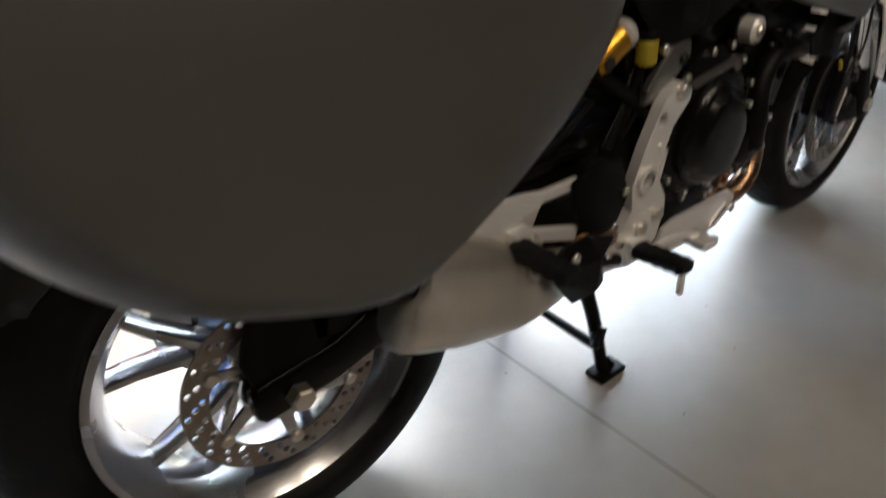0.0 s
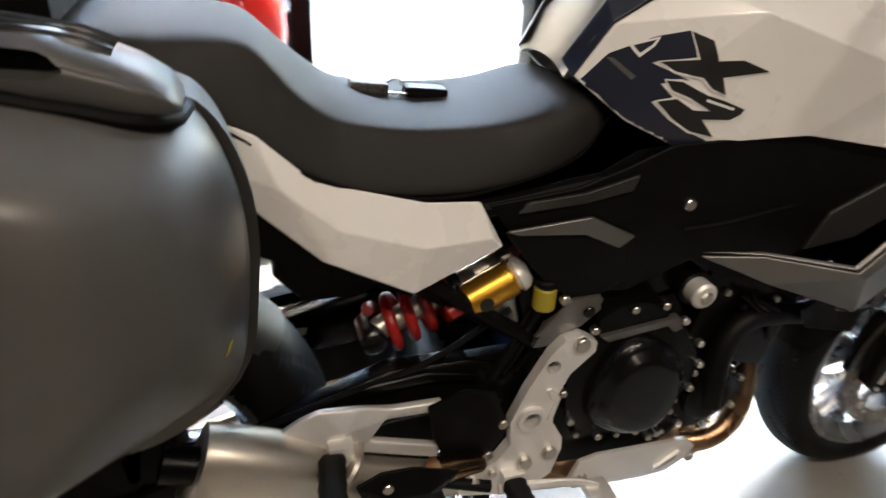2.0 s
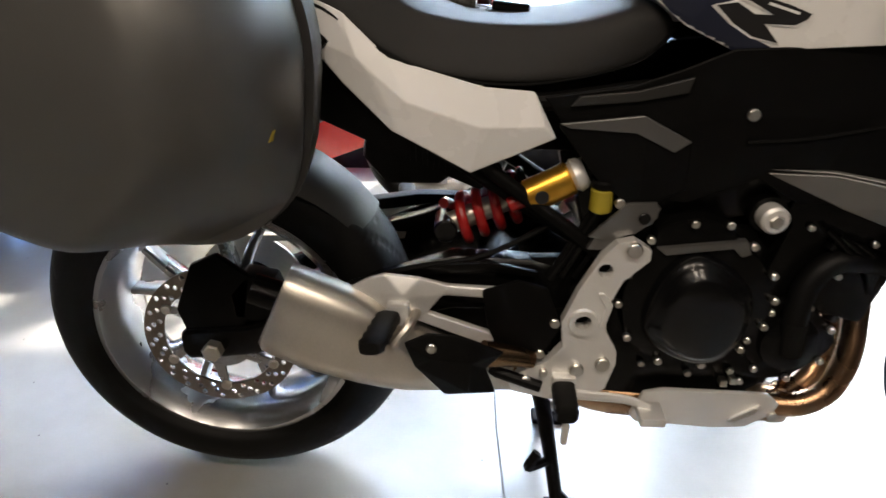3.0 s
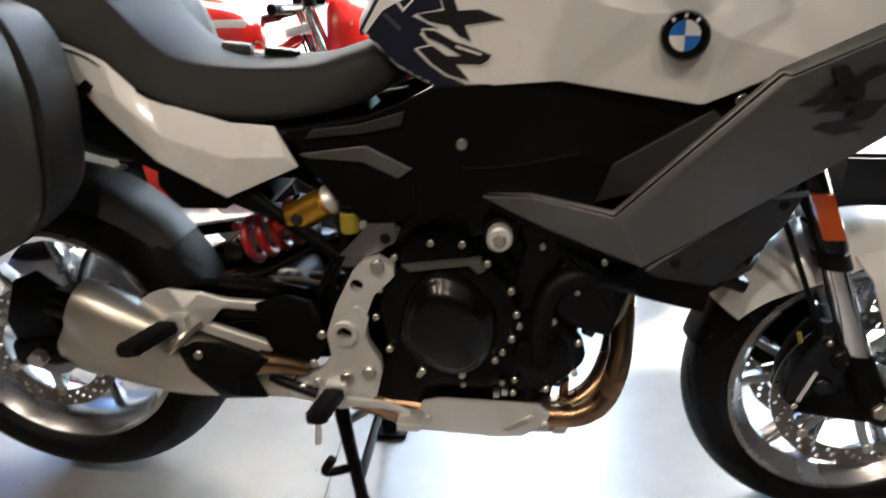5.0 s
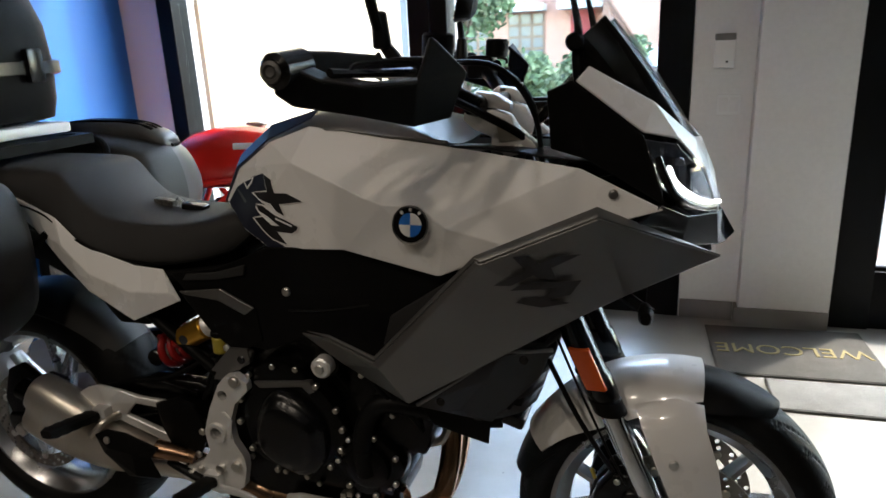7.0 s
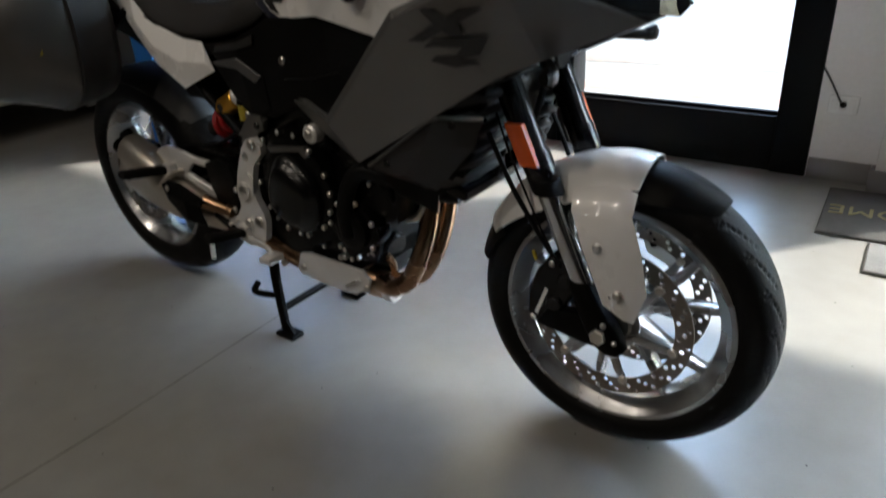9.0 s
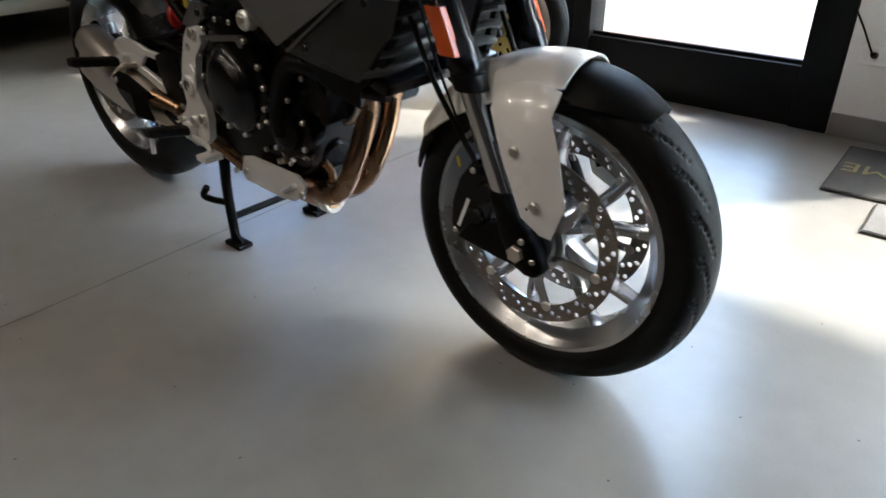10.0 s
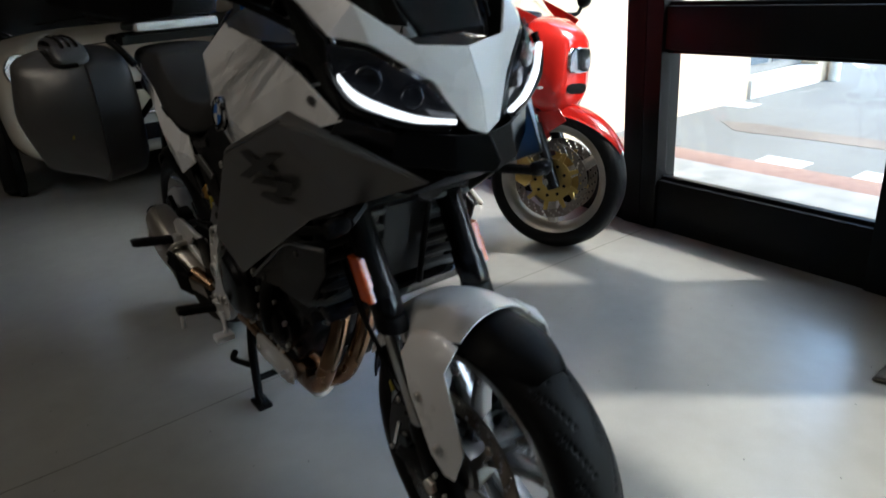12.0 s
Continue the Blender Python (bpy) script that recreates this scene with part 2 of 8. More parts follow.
def thing(name, label, category, m=None, group=""):
    """An Empty at the thing's base, under which its parts go."""
    ob = new(name)
    ob.empty_display_size = 0.1
    if m is not None:
        ob.matrix_world = m
    return tagged(ob, label, category, group)


def move(bm, m):
    bmesh.ops.transform(bm, matrix=m, verts=bm.verts)
    return bm


def flip(bm):
    """The mirror image on the other side of the centre plane."""
    for v in bm.verts:
        v.co.y = -v.co.y
    bmesh.ops.reverse_faces(bm, faces=bm.faces)
    return bm


def soften(bm, width, segments=2, angle=30):
    edges = [e for e in bm.edges if len(e.link_faces) == 2 and e.calc_face_angle(0) > radians(angle)]
    if edges and width > 0:
        bmesh.ops.bevel(bm, geom=edges, offset=width, segments=segments, affect='EDGES', profile=0.6, clamp_overlap=True)
    return bm


def box(x0, x1, y0, y1, z0, z1, bevel=0.0, segments=2):
    bm = bmesh.new()
    bmesh.ops.create_cube(bm, size=1.0)
    for v in bm.verts:
        v.co = Vector(((x0 + x1) / 2 + v.co.x * (x1 - x0), (y0 + y1) / 2 + v.co.y * (y1 - y0), (z0 + z1) / 2 + v.co.z * (z1 - z0)))
    return soften(bm, bevel, segments)


def rings(loops, cap=True, close=False):
    """A skin over rings of points with the same count."""
    bm = bmesh.new()
    rows = [[bm.verts.new(p) for p in loop] for loop in loops]
    n = len(rows[0])
    pairs = list(zip(rows, rows[1:])) + ([(rows[-1], rows[0])] if close else [])
    for a, b in pairs:
        for i in range(n):
            j = (i + 1) % n
            bm.faces.new((a[i], a[j], b[j], b[i]))
    if cap and not close:
        bm.faces.new(rows[0][::-1])
        bm.faces.new(rows[-1])
    return bm


def smooth_path(points, steps=6):
    pts = [Vector(p) for p in points]
    if len(pts) < 3:
        return pts
    ext = [2 * pts[0] - pts[1]] + pts + [2 * pts[-1] - pts[-2]]
    out = []
    for i in range(1, len(ext) - 2):
        p0, p1, p2, p3 = ext[i - 1:i + 3]
        for k in range(steps):
            t = k / steps
            out.append(0.5 * ((2 * p1) + (p2 - p0) * t + (2 * p0 - 5 * p1 + 4 * p2 - p3) * t * t + (3 * p1 - p0 - 3 * p2 + p3) * t ** 3))
    out.append(pts[-1])
    return out


def tube(points, radius, seg=12, steps=6, flat=1.0):
    """A round bar along a smooth path; radius may be a list along the path."""
    path = smooth_path(points, steps)
    n = len(path)
    rad = radius if isinstance(radius, (list, tuple)) else [radius]
    loops, up = [], None
    for i, p in enumerate(path):
        d = (path[min(i + 1, n - 1)] - path[max(i - 1, 0)]).normalized()
        if up is None:
            up = Vector((0, 1, 0)) if abs(d.y) < 0.9 else Vector((1, 0, 0))
        side = d.cross(up).normalized()
        up = side.cross(d).normalized()
        f = i / max(n - 1, 1) * (len(rad) - 1)
        k = min(int(f), len(rad) - 2) if len(rad) > 1 else 0
        r = rad[0] if len(rad) == 1 else rad[k] + (rad[k + 1] - rad[k]) * (f - k)
        loops.append([p + r * (math.cos(a) * side + flat * math.sin(a) * up) for a in (2 * math.pi * j / seg for j in range(seg))])
    return rings(loops)


def rod(p0, p1, r0, r1=None, seg=20, bevel=0.0):
    r1 = r0 if r1 is None else r1
    p0, p1 = Vector(p0), Vector(p1)
    d = (p1 - p0).normalized()
    side = d.orthogonal().normalized()
    up = d.cross(side)
    circle = [math.cos(2 * math.pi * j / seg) * side + math.sin(2 * math.pi * j / seg) * up for j in range(seg)]
    if bevel > 0:
        loops = [[p0 + c * (r0 - bevel) for c in circle], [p0 + d * bevel + c * r0 for c in circle],
                 [p1 - d * bevel + c * r1 for c in circle], [p1 + c * (r1 - bevel) for c in circle]]
    else:
        loops = [[p0 + c * r0 for c in circle], [p1 + c * r1 for c in circle]]
    return rings(loops)


def lathe(profile, centre, seg=64, close=True):
    """A profile of (radius, y) turned about the y axis through centre."""
    c = Vector(centre)
    bm = bmesh.new()
    rows = []
    for j in range(seg):
        a = 2 * math.pi * j / seg
        rows.append([bm.verts.new(c + Vector((r * math.cos(a), y, r * math.sin(a)))) for r, y in profile])
    n = len(profile)
    for j in range(seg):
        a, b = rows[j], rows[(j + 1) % seg]
        for i in range(n if close else n - 1):
            k = (i + 1) % n
            bm.faces.new((a[i], b[i], b[k], a[k]))
    return bm


def plate(outline, y0, y1, bevel=0.0, holes=(), segments=2):
    """A flat plate with an (x, z) outline and round holes (x, z, radius), standing between y0 and y1."""
    bm = bmesh.new()
    if not holes:
        f = bm.faces.new([bm.verts.new((x, y0, z)) for x, z in outline])
        ex = bmesh.ops.extrude_face_region(bm, geom=[f])
        bmesh.ops.translate(bm, vec=(0, y1 - y0, 0), verts=[v for v in ex["geom"] if isinstance(v, bmesh.types.BMVert)])
        bmesh.ops.recalc_face_normals(bm, faces=bm.faces)
        return soften(bm, bevel, segments)
    from_mathutils = [Vector((x, z)) for x, z in outline]
    edges = [(i, (i + 1) % len(outline)) for i in range(len(outline))]
    for hx, hz, hr in holes:
        k, n = len(from_mathutils), 10
        from_mathutils += [Vector((hx + hr * math.cos(2 * math.pi * i / n), hz + hr * math.sin(2 * math.pi * i / n))) for i in range(n)]
        edges += [(k + i, k + (i + 1) % n) for i in range(n)]
    vs, _, fs, _, _, _ = geometry.delaunay_2d_cdt(from_mathutils, edges, [], 1, 1e-5)
    verts = [bm.verts.new((v.x, y0, v.y)) for v in vs]
    for f in fs:
        mid = sum((vs[i] for i in f), Vector((0, 0))) / len(f)
        if not any((mid.x - hx) ** 2 + (mid.y - hz) ** 2 < hr * hr for hx, hz, hr in holes):
            bm.faces.new([verts[i] for i in f])
    ex = bmesh.ops.extrude_face_region(bm, geom=bm.faces[:])
    bmesh.ops.translate(bm, vec=(0, y1 - y0, 0), verts=[v for v in ex["geom"] if isinstance(v, bmesh.types.BMVert)])
    return bm


def shell(verts, faces, thick, bevel=0.0, subdiv=0, segments=2):
    """A faceted sheet from corners and facets, given a thickness towards the inside."""
    bm = bmesh.new()
    vs = [bm.verts.new(v) for v in verts]
    for f in faces:
        bm.faces.new([vs[i] for i in f])
    bmesh.ops.recalc_face_normals(bm, faces=bm.faces)
    bmesh.ops.solidify(bm, geom=bm.faces[:] + bm.edges[:] + bm.verts[:], thickness=thick)
    bmesh.ops.recalc_face_normals(bm, faces=bm.faces)
    if bevel > 0:
        soften(bm, bevel, segments, 4)
        bm.faces.layers.int.new("faceted")
    return bm


def oval(n, w, h, power=2.6):
    """Points of a rounded rectangle of half sizes w and h."""
    out = []
    for i in range(n):
        a = 2 * math.pi * i / n
        c, s = math.cos(a), math.sin(a)
        out.append((w * math.copysign(abs(c) ** (2 / power), c), h * math.copysign(abs(s) ** (2 / power), s)))
    return out


def both(name, build, mat, parent, label=""):
    """The same part on the right side and, mirrored, on the left."""
    return link(name, build(), mat, parent, label), link(name, flip(build()), mat, parent, label)


def bolt_head(p, d, r=0.007, h=0.006):
    p, d = Vector(p), Vector(d).normalized()
    return rod(p, p + d * h, r, r, 10, 0.0015)

# ---- the room ----
WALL_Y = 1.785      # inner face of the shop front
ROOM = (-6.5, 6.0, -5.5)


def structure(name, bm, mat, parent=None, angle=32):
    return tagged(link(name, bm, mat, parent, angle=angle), kind="structure")


structure("floor", box(ROOM[0], ROOM[1], ROOM[2], WALL_Y + 0.16, -0.08, 0.0), FLOOR)


def floor_joint(points, width=0.004):
    bm = bmesh.new()
    for (x0, y0), (x1, y1) in zip(points, points[1:]):
        d = Vector((x1 - x0, y1 - y0, 0)).normalized()
        n = Vector((-d.y, d.x, 0)) * width / 2
        a, b = Vector((x0, y0, 0.0012)), Vector((x1, y1, 0.0012))
        bm.faces.new([bm.verts.new(p) for p in (a - n, b - n, b + n, a + n)])
    return bm


JOINT = shader("dark_floor_joint", (0.12, 0.115, 0.105), 0.7, stain=0.5, stain_size=6)
structure("floor_joint", floor_joint([(0.505, WALL_Y), (0.50, 0.10), (0.53, -0.62), (0.52, ROOM[2])]), JOINT)
structure("floor_joint", floor_joint([(ROOM[0], -1.55), (ROOM[1], -1.50)]), JOINT)
structure("ceiling", box(ROOM[0], ROOM[1], ROOM[2], WALL_Y + 0.4, CEIL, CEIL + 0.2), CEILING)
structure("wall_west", box(ROOM[0] - 0.2, ROOM[0], ROOM[2], WALL_Y + 0.4, 0, CEIL), WALL_DARK)
structure("wall_east", box(ROOM[1], ROOM[1] + 0.2, ROOM[2], WALL_Y + 0.4, 0, CEIL), WALL_DARK)
structure("wall_south", box(ROOM[0], ROOM[1], ROOM[2] - 0.2, ROOM[2], 0, CEIL), WALL_DARK)

# shop front, from the blue panel to the entrance
structure("wall_north_west", box(ROOM[0], -1.219, WALL_Y + 0.005, WALL_Y + 0.30, 0, CEIL), WALL_WHITE)
structure("wall_partition_blue", box(-1.37, -1.217, 0.75, WALL_Y + 0.011, 0, CEIL), WALL_BLUE)
structure("wall_north_rose", box(-1.216, -0.993, WALL_Y, WALL_Y + 0.30, 0, CEIL), WALL_PINK)
structure("wall_north_white", box(1.565, 1.80, WALL_Y, WALL_Y + 0.30, 0, CEIL), WALL_WHITE)
structure("wall_north_pillar", box(1.803, 2.15, WALL_Y - 0.06, WALL_Y + 0.30, 0, CEIL, 0.006), WALL_WHITE)
structure("wall_north_over_window", box(-0.990, 1.562, WALL_Y + 0.01, WALL_Y + 0.30, 2.62, CEIL), WALL_WHITE)
structure("wall_north_over_entrance", box(2.153, 5.2, WALL_Y + 0.01, WALL_Y + 0.30, 2.42, CEIL), WALL_WHITE)
structure("wall_north_east", box(5.203, ROOM[1], WALL_Y, WALL_Y + 0.30, 0, CEIL), WALL_WHITE)


def skirting(x0, x1, y):
    return box(x0, x1, y - 0.014, y, 0.001, 0.085, 0.004)


structure("baseboard", skirting(1.568, 1.786, WALL_Y), SKIRT)
structure("baseboard", skirting(1.787, 2.148, WALL_Y - 0.06), SKIRT)
structure("baseboard", box(1.788, 1.802, WALL_Y - 0.058, WALL_Y - 0.001, 0.001, 0.085, 0.003), SKIRT)
structure("baseboard", skirting(5.21, ROOM[1], WALL_Y), SKIRT)
structure("baseboard", skirting(-1.214, -0.995, WALL_Y), SKIRT)


def glazing(name, x0, x1, top, bars, posts, label_mat=FRAME_BLACK):
    """A black metal shop window: posts (x0, x1) and cross bars (z0, z1), with panes between them."""
    frame = structure(name, box(x0, x1, WALL_Y + 0.02, WALL_Y + 0.12, top - 0.10, top, 0.004), label_mat)
    for a, b in posts:
        structure("post", box(a, b, WALL_Y - 0.005, WALL_Y + 0.125, 0.0, top - 0.10, 0.005), label_mat, frame)
    inner = sorted(posts)
    for (_, a), (b, _) in zip(inner, inner[1:]):
        zs = sorted(bars)
        for z0, z1 in zs:
            structure("cross_bar", box(a, b, WALL_Y + 0.008, WALL_Y + 0.108, z0, z1, 0.005), label_mat, frame)
        edges = [z1 for _, z1 in zs]
        tops = [z0 for z0, _ in zs[1:]] + [top - 0.10]
        for z0, z1 in zip(edges, tops):
            pane = structure("pane", box(a + 0.002, b - 0.002, WALL_Y + 0.055, WALL_Y + 0.061, z0 + 0.001, z1 - 0.001), PANE, frame)
            pane.visible_shadow = False
            for z in (z0, z1):
                s = 1 if z == z0 else -1
                structure("glazing_bead", box(a + 0.003, b - 0.003, WALL_Y + 0.030, WALL_Y + 0.052, min(z, z + s * 0.016), max(z, z + s * 0.016), 0.003), label_mat, frame)
    return frame


glazing("window_1", -0.990, 0.352, 2.62, [(0.0, 0.26)], [(-0.990, -0.900), (0.352, 0.450)])
glazing("door_1", 0.453, 1.562, 2.62, [(0.0, 0.228), (0.785, 0.955)], [(0.453, 0.535), (1.428, 1.562)])
# the last bay of door_2, past 3.55, is unseen: added to admit more daylight
glazing("door_2", 2.153, 5.2, 2.42, [(0.0, 0.25)], [(2.153, 2.31), (3.40, 3.55), (5.05, 5.2)])

# small fixtures on the white wall
switch = thing("wall_sensor", "small white plastic sensor box screwed to the white wall", "sensor", pose(1.68, WALL_Y, 1.14))
link("housing", box(-0.038, 0.038, -0.028, 0, -0.065, 0.065, 0.006), SOCKET, switch)
link("cover", box(-0.038, 0.038, -0.031, -0.001, 0.040, 0.066, 0.004), SKIRT, switch, "grey top cover")
link("button", box(0.006, 0.014, -0.031, -0.027, -0.045, -0.037, 0.002), PLASTIC, switch)
socket = thing("wall_socket", "white plastic wall socket with a black plug and cable", "socket", pose(1.652, WALL_Y, 0.303))
link("faceplate", box(-0.05, 0.05, -0.010, 0, -0.034, 0.034, 0.004), SOCKET, socket)
for dx in (-0.03, 0.0, 0.03):
    link("outlet", box(dx - 0.010, dx + 0.010, -0.012, -0.009, -0.02, 0.02, 0.002), WALL_WHITE, socket)
link("plug", rod((0.0, -0.011, 0.0), (-0.002, -0.045, 0.01), 0.012, 0.008, 12, 0.002), PLASTIC, socket)
link("cable", tube([(-0.002, -0.045, 0.01), (-0.02, -0.045, 0.04), (-0.05, -0.030, 0.085), (-0.086, -0.016, 0.135)], 0.0035, 8), HOSE, socket)
plate_2 = thing("switch_plate", "white light switch plate on the white wall", "switch", pose(1.71, WALL_Y, 0.93))
link("faceplate", box(-0.045, 0.045, -0.008, 0, -0.04, 0.04, 0.003), SOCKET, plate_2)
for dx in (-0.02, 0.02):
    link("rocker", box(dx - 0.016, dx + 0.016, -0.011, -0.006, -0.028, 0.028, 0.002), WALL_WHITE, plate_2)

for sx, sy, watt in SPOTS:
    lamp_body = thing("ceiling_lamp", "round white ceiling spot lamp, switched on", "lamp", pose(sx, sy, CEIL), "ceiling lamps")
    link("housing", lathe([(0.085, 0.0), (0.09, 0.02), (0.09, 0.18), (0.08, 0.18), (0.08, 0.03), (0.0, 0.03), (0.0, 0.0)], (0, 0, 0), 24, False), SOCKET, lamp_body).matrix_basis = pose(0, 0, 0, -90)


def door_mat(name, label, x0, x1, y0, y1, m, mat):
    t = thing(name, label, "doormat", m)
    bm = box(x0, x1, y0, y1, 0.0, 0.009, 0.004)
    link("carpet", bm, mat, t)
    rim = bmesh.new()
    for a, b, c, d in ((x0 - 0.005, x1 + 0.005, y0 - 0.005, y0), (x0 - 0.005, x1 + 0.005, y1, y1 + 0.005), (x0 - 0.005, x0, y0, y1), (x1, x1 + 0.005, y0, y1)):
        piece = box(a, b, c, d, 0.0, 0.006, 0.002)
        me = bpy.data.meshes.new("tmp")
        piece.to_mesh(me)
        piece.free()
        rim.from_mesh(me)
        bpy.data.meshes.remove(me)
    link("rubber_edge", rim, MAT_CARPET, t)
    return t


mat_1 = door_mat("welcome_mat", "dark grey carpet doormat with yellow lettering on the floor", -0.29, 0.29, -0.22, 0.22, pose(1.98, 1.477, 0.002, 0, 0, 3), MAT_CARPET)
letters = bpy.data.curves.new("lettering", 'FONT')
letters.body, letters.size, letters.extrude, letters.align_x, letters.align_y = "WELCOME", 0.115, 0.001, 'CENTER', 'CENTER'
text_ob = new("lettering_text", letters)
bpy.context.view_layer.update()
text_me = bpy.data.meshes.new_from_object(text_ob.evaluated_get(bpy.context.evaluated_depsgraph_get()))
bpy.data.objects.remove(text_ob)
text_me.materials.clear()
text_me.materials.append(MAT_LETTER)
text_mesh = new("lettering", text_me)
text_mesh.parent, text_mesh.matrix_basis = mat_1, pose(0, 0, 0.0105, 0, 0, 180)
text_mesh["label"] = "yellow woven lettering"
door_mat("carpet_mat", "plain light grey carpet doormat lying beside the dark one", -0.28, 0.28, -0.112, 0.100, pose(2.145, 1.130, 0.002, 0, 0, 2), MAT_LIGHT)

# ---- the street outside ----
structure("ground", box(-60, 60, WALL_Y + 0.16, 120, -0.30, -0.03), ASPHALT)
structure("pavement", box(-0.955, 12, WALL_Y + 0.30, 2.876, -0.05, -0.012, 0.004), PALE_PAVING)
structure("pavement_border", box(-0.955, 12, 2.880, 3.100, -0.05, -0.014, 0.004), PAVER)
structure("threshold", box(-0.98, 5.2, WALL_Y + 0.162, WALL_Y + 0.298, -0.06, -0.002, 0.004), KERB)
for px, py, pw, pd in ((0.35, 3.21, 0.27, 0.16), (0.90, 3.22, 0.27, 0.16), (1.45, 3.22, 0.27, 0.16), (2.00, 3.22, 0.27, 0.16), (2.55, 3.22, 0.27, 0.16), (3.10, 3.22, 0.27, 0.16), (3.65, 3.22, 0.27, 0.16), (-0.75, 4.55, 0.24, 0.20)):
    structure("road_marking", box(px - pw / 2, px + pw / 2, py - pd / 2, py + pd / 2, -0.031, -0.026), ROAD_WHITE)
for (x0, y0), (x1, y1) in (((-1.24, 6.97), (-1.32, 7.47)), ((-1.30, 7.47), (-0.78, 6.72))):
    run, across = math.hypot(x1 - x0, y1 - y0), math.degrees(math.atan2(y1 - y0, x1 - x0))
    structure("road_marking", move(box(0, run, -0.05, 0.05, -0.031, -0.026), pose(x0, y0, 0, 0, 0, across)), ROAD_WHITE)
structure("road_patch", move(plate([(-0.55, -0.10), (-0.30, 0.13), (0.30, 0.10), (3.8, 0.12), (3.8, -0.12), (0.2, -0.11), (-0.25, -0.15)], 0.0, 0.003), pose(0.0, 3.88, -0.0305, 90, 0, 2)), ROAD_PATCH)


def street_house(name, label, m, length, depth, height, mat, cols, rows, first, win_w, win_h, sill=0.9, balcony=False):
    """A house front along local x, facing local -y, with window openings that have frames, panes and sills."""
    h = thing(name, label, "building", m)
    link("wall", box(0, length, 0, depth, -0.05, height), mat, h)
    link("roof_edge", box(-0.2, length + 0.2, -0.3, depth, height, height + 0.25, 0.03), KERB, h)
    step_x, step_z = length / cols, (height - first) / rows
    for i in range(cols):
        for k in range(rows):
            cx, z0 = (i + 0.5) * step_x, first + k * step_z + sill
            w = link("window", box(cx - win_w / 2 - 0.08, cx + win_w / 2 + 0.08, -0.06, -0.005, z0 - 0.08, z0 + win_h + 0.08, 0.01), FAR_WHITE, h)
            link("pane", box(cx - win_w / 2, cx + win_w / 2, -0.075, -0.062, z0, z0 + win_h), FAR_GLASS, w)
            link("sill", box(cx - win_w / 2 - 0.15, cx + win_w / 2 + 0.15, -0.16, -0.064, z0 - 0.14, z0 - 0.085, 0.01), KERB, w)
            if balcony and (i + k) % 2 == 0:
                b = link("balcony", box(cx - 1.3, cx + 1.3, -1.1, -0.17, z0 - 0.6, z0 - 0.42, 0.02), FAR_WHITE, h)
                link("railing", box(cx - 1.3, cx + 1.3, -1.1, -1.05, z0 - 0.42, z0 + 0.45), SALMON, b)
    return h


# cream house whose side runs away from the shop front
cream = thing("cream_house", "cream rendered house side with a grey shop window, bright daylight", "building", pose(-0.99, 2.12, -0.03, 0, 0, -3.5))
link("wall", box(-6.0, 0.0, 0.0, 2.65, 0, 7.0), CREAM, cream)
link("wall", box(-6.0, 0.0, 3.66, 3.90, 0, 7.0), CREAM, cream)
link("wall", box(-6.0, 0.0, 2.652, 3.658, 2.3, 7.0), CREAM, cream)
link("sill", box(-0.30, 0.03, 2.655, 3.655, 0.0, 0.16, 0.01), KERB, cream)
win = link("window", box(-0.22, -0.16, 2.66, 3.65, 0.165, 2.29), SKIRT, cream, "grey window frame")
link("pane", box(-0.155, -0.145, 2.72, 3.12, 0.24, 2.22), FAR_GLASS, win)
link("pane", box(-0.155, -0.145, 3.19, 3.59, 0.24, 2.22), FAR_GLASS, win)
link("downpipe", rod((0.06, 3.83, 0), (0.06, 3.83, 7.0), 0.05, seg=12), KERB, cream)

street_house("apartment_building", "pale apartment building behind the trees", pose(4.5, 22.0, 0), 18, 8, 13, FAR_WHITE, 7, 4, 0.4, 1.3, 1.5, balcony=True)

# salmon brick block: a plain end wall and a set-back front with balconies and many-paned windows
block = thing("apartment_block", "salmon brick apartment block with balconies and brown windows", "building", pose(-1.3, 30.0, 0))
link("wall", box(0, 4.3, 0, 8, -0.05, 14), SALMON, block)
link("wall", box(-12, -0.003, 1.6, 8, -0.05, 14), SALMON, block)
link("plinth", box(0.0, 4.35, -0.06, -0.003, -0.05, 0.75), FAR_WHITE, block)
link("roof_edge", box(-12.2, 4.5, -0.3, 8, 14.003, 14.25, 0.03), KERB, block)
for storey in range(4):
    for k in range(4):
        cx, z0 = -1.0 - 2.6 * k, 0.35 + 3.1 * storey
        door = k == 0 and storey == 0
        wide = 0.55 if door else 0.85
        w = link("window", box(cx - wide, cx + wide, 1.54, 1.597, z0, z0 + 2.1, 0.01), RED_FRAME if door else BROWN_FRAME, block)
        for i in range(1 if door else 3):
            for j in range(1 if door else 4):
                dx, dz = 2 * wide / (1 if door else 3), 2.1 / (1 if door else 4)
                link("pane", box(cx - wide + i * dx + 0.07, cx - wide + (i + 1) * dx - 0.07, 1.525, 1.538, z0 + j * dz + 0.06, z0 + (j + 1) * dz - 0.06), RED_FRAME if door else FAR_GLASS, w)
        b = link("balcony", box(cx - 0.98, cx + 0.98, 0.3, 1.52, z0 + 2.15, z0 + 2.45, 0.02), FAR_WHITE, block)
        link("railing", box(cx - 0.95, cx + 0.95, 0.32, 0.40, z0 + 2.453, z0 + 3.0, 0.01), SALMON if (k + storey) % 2 else FAR_WHITE, b)


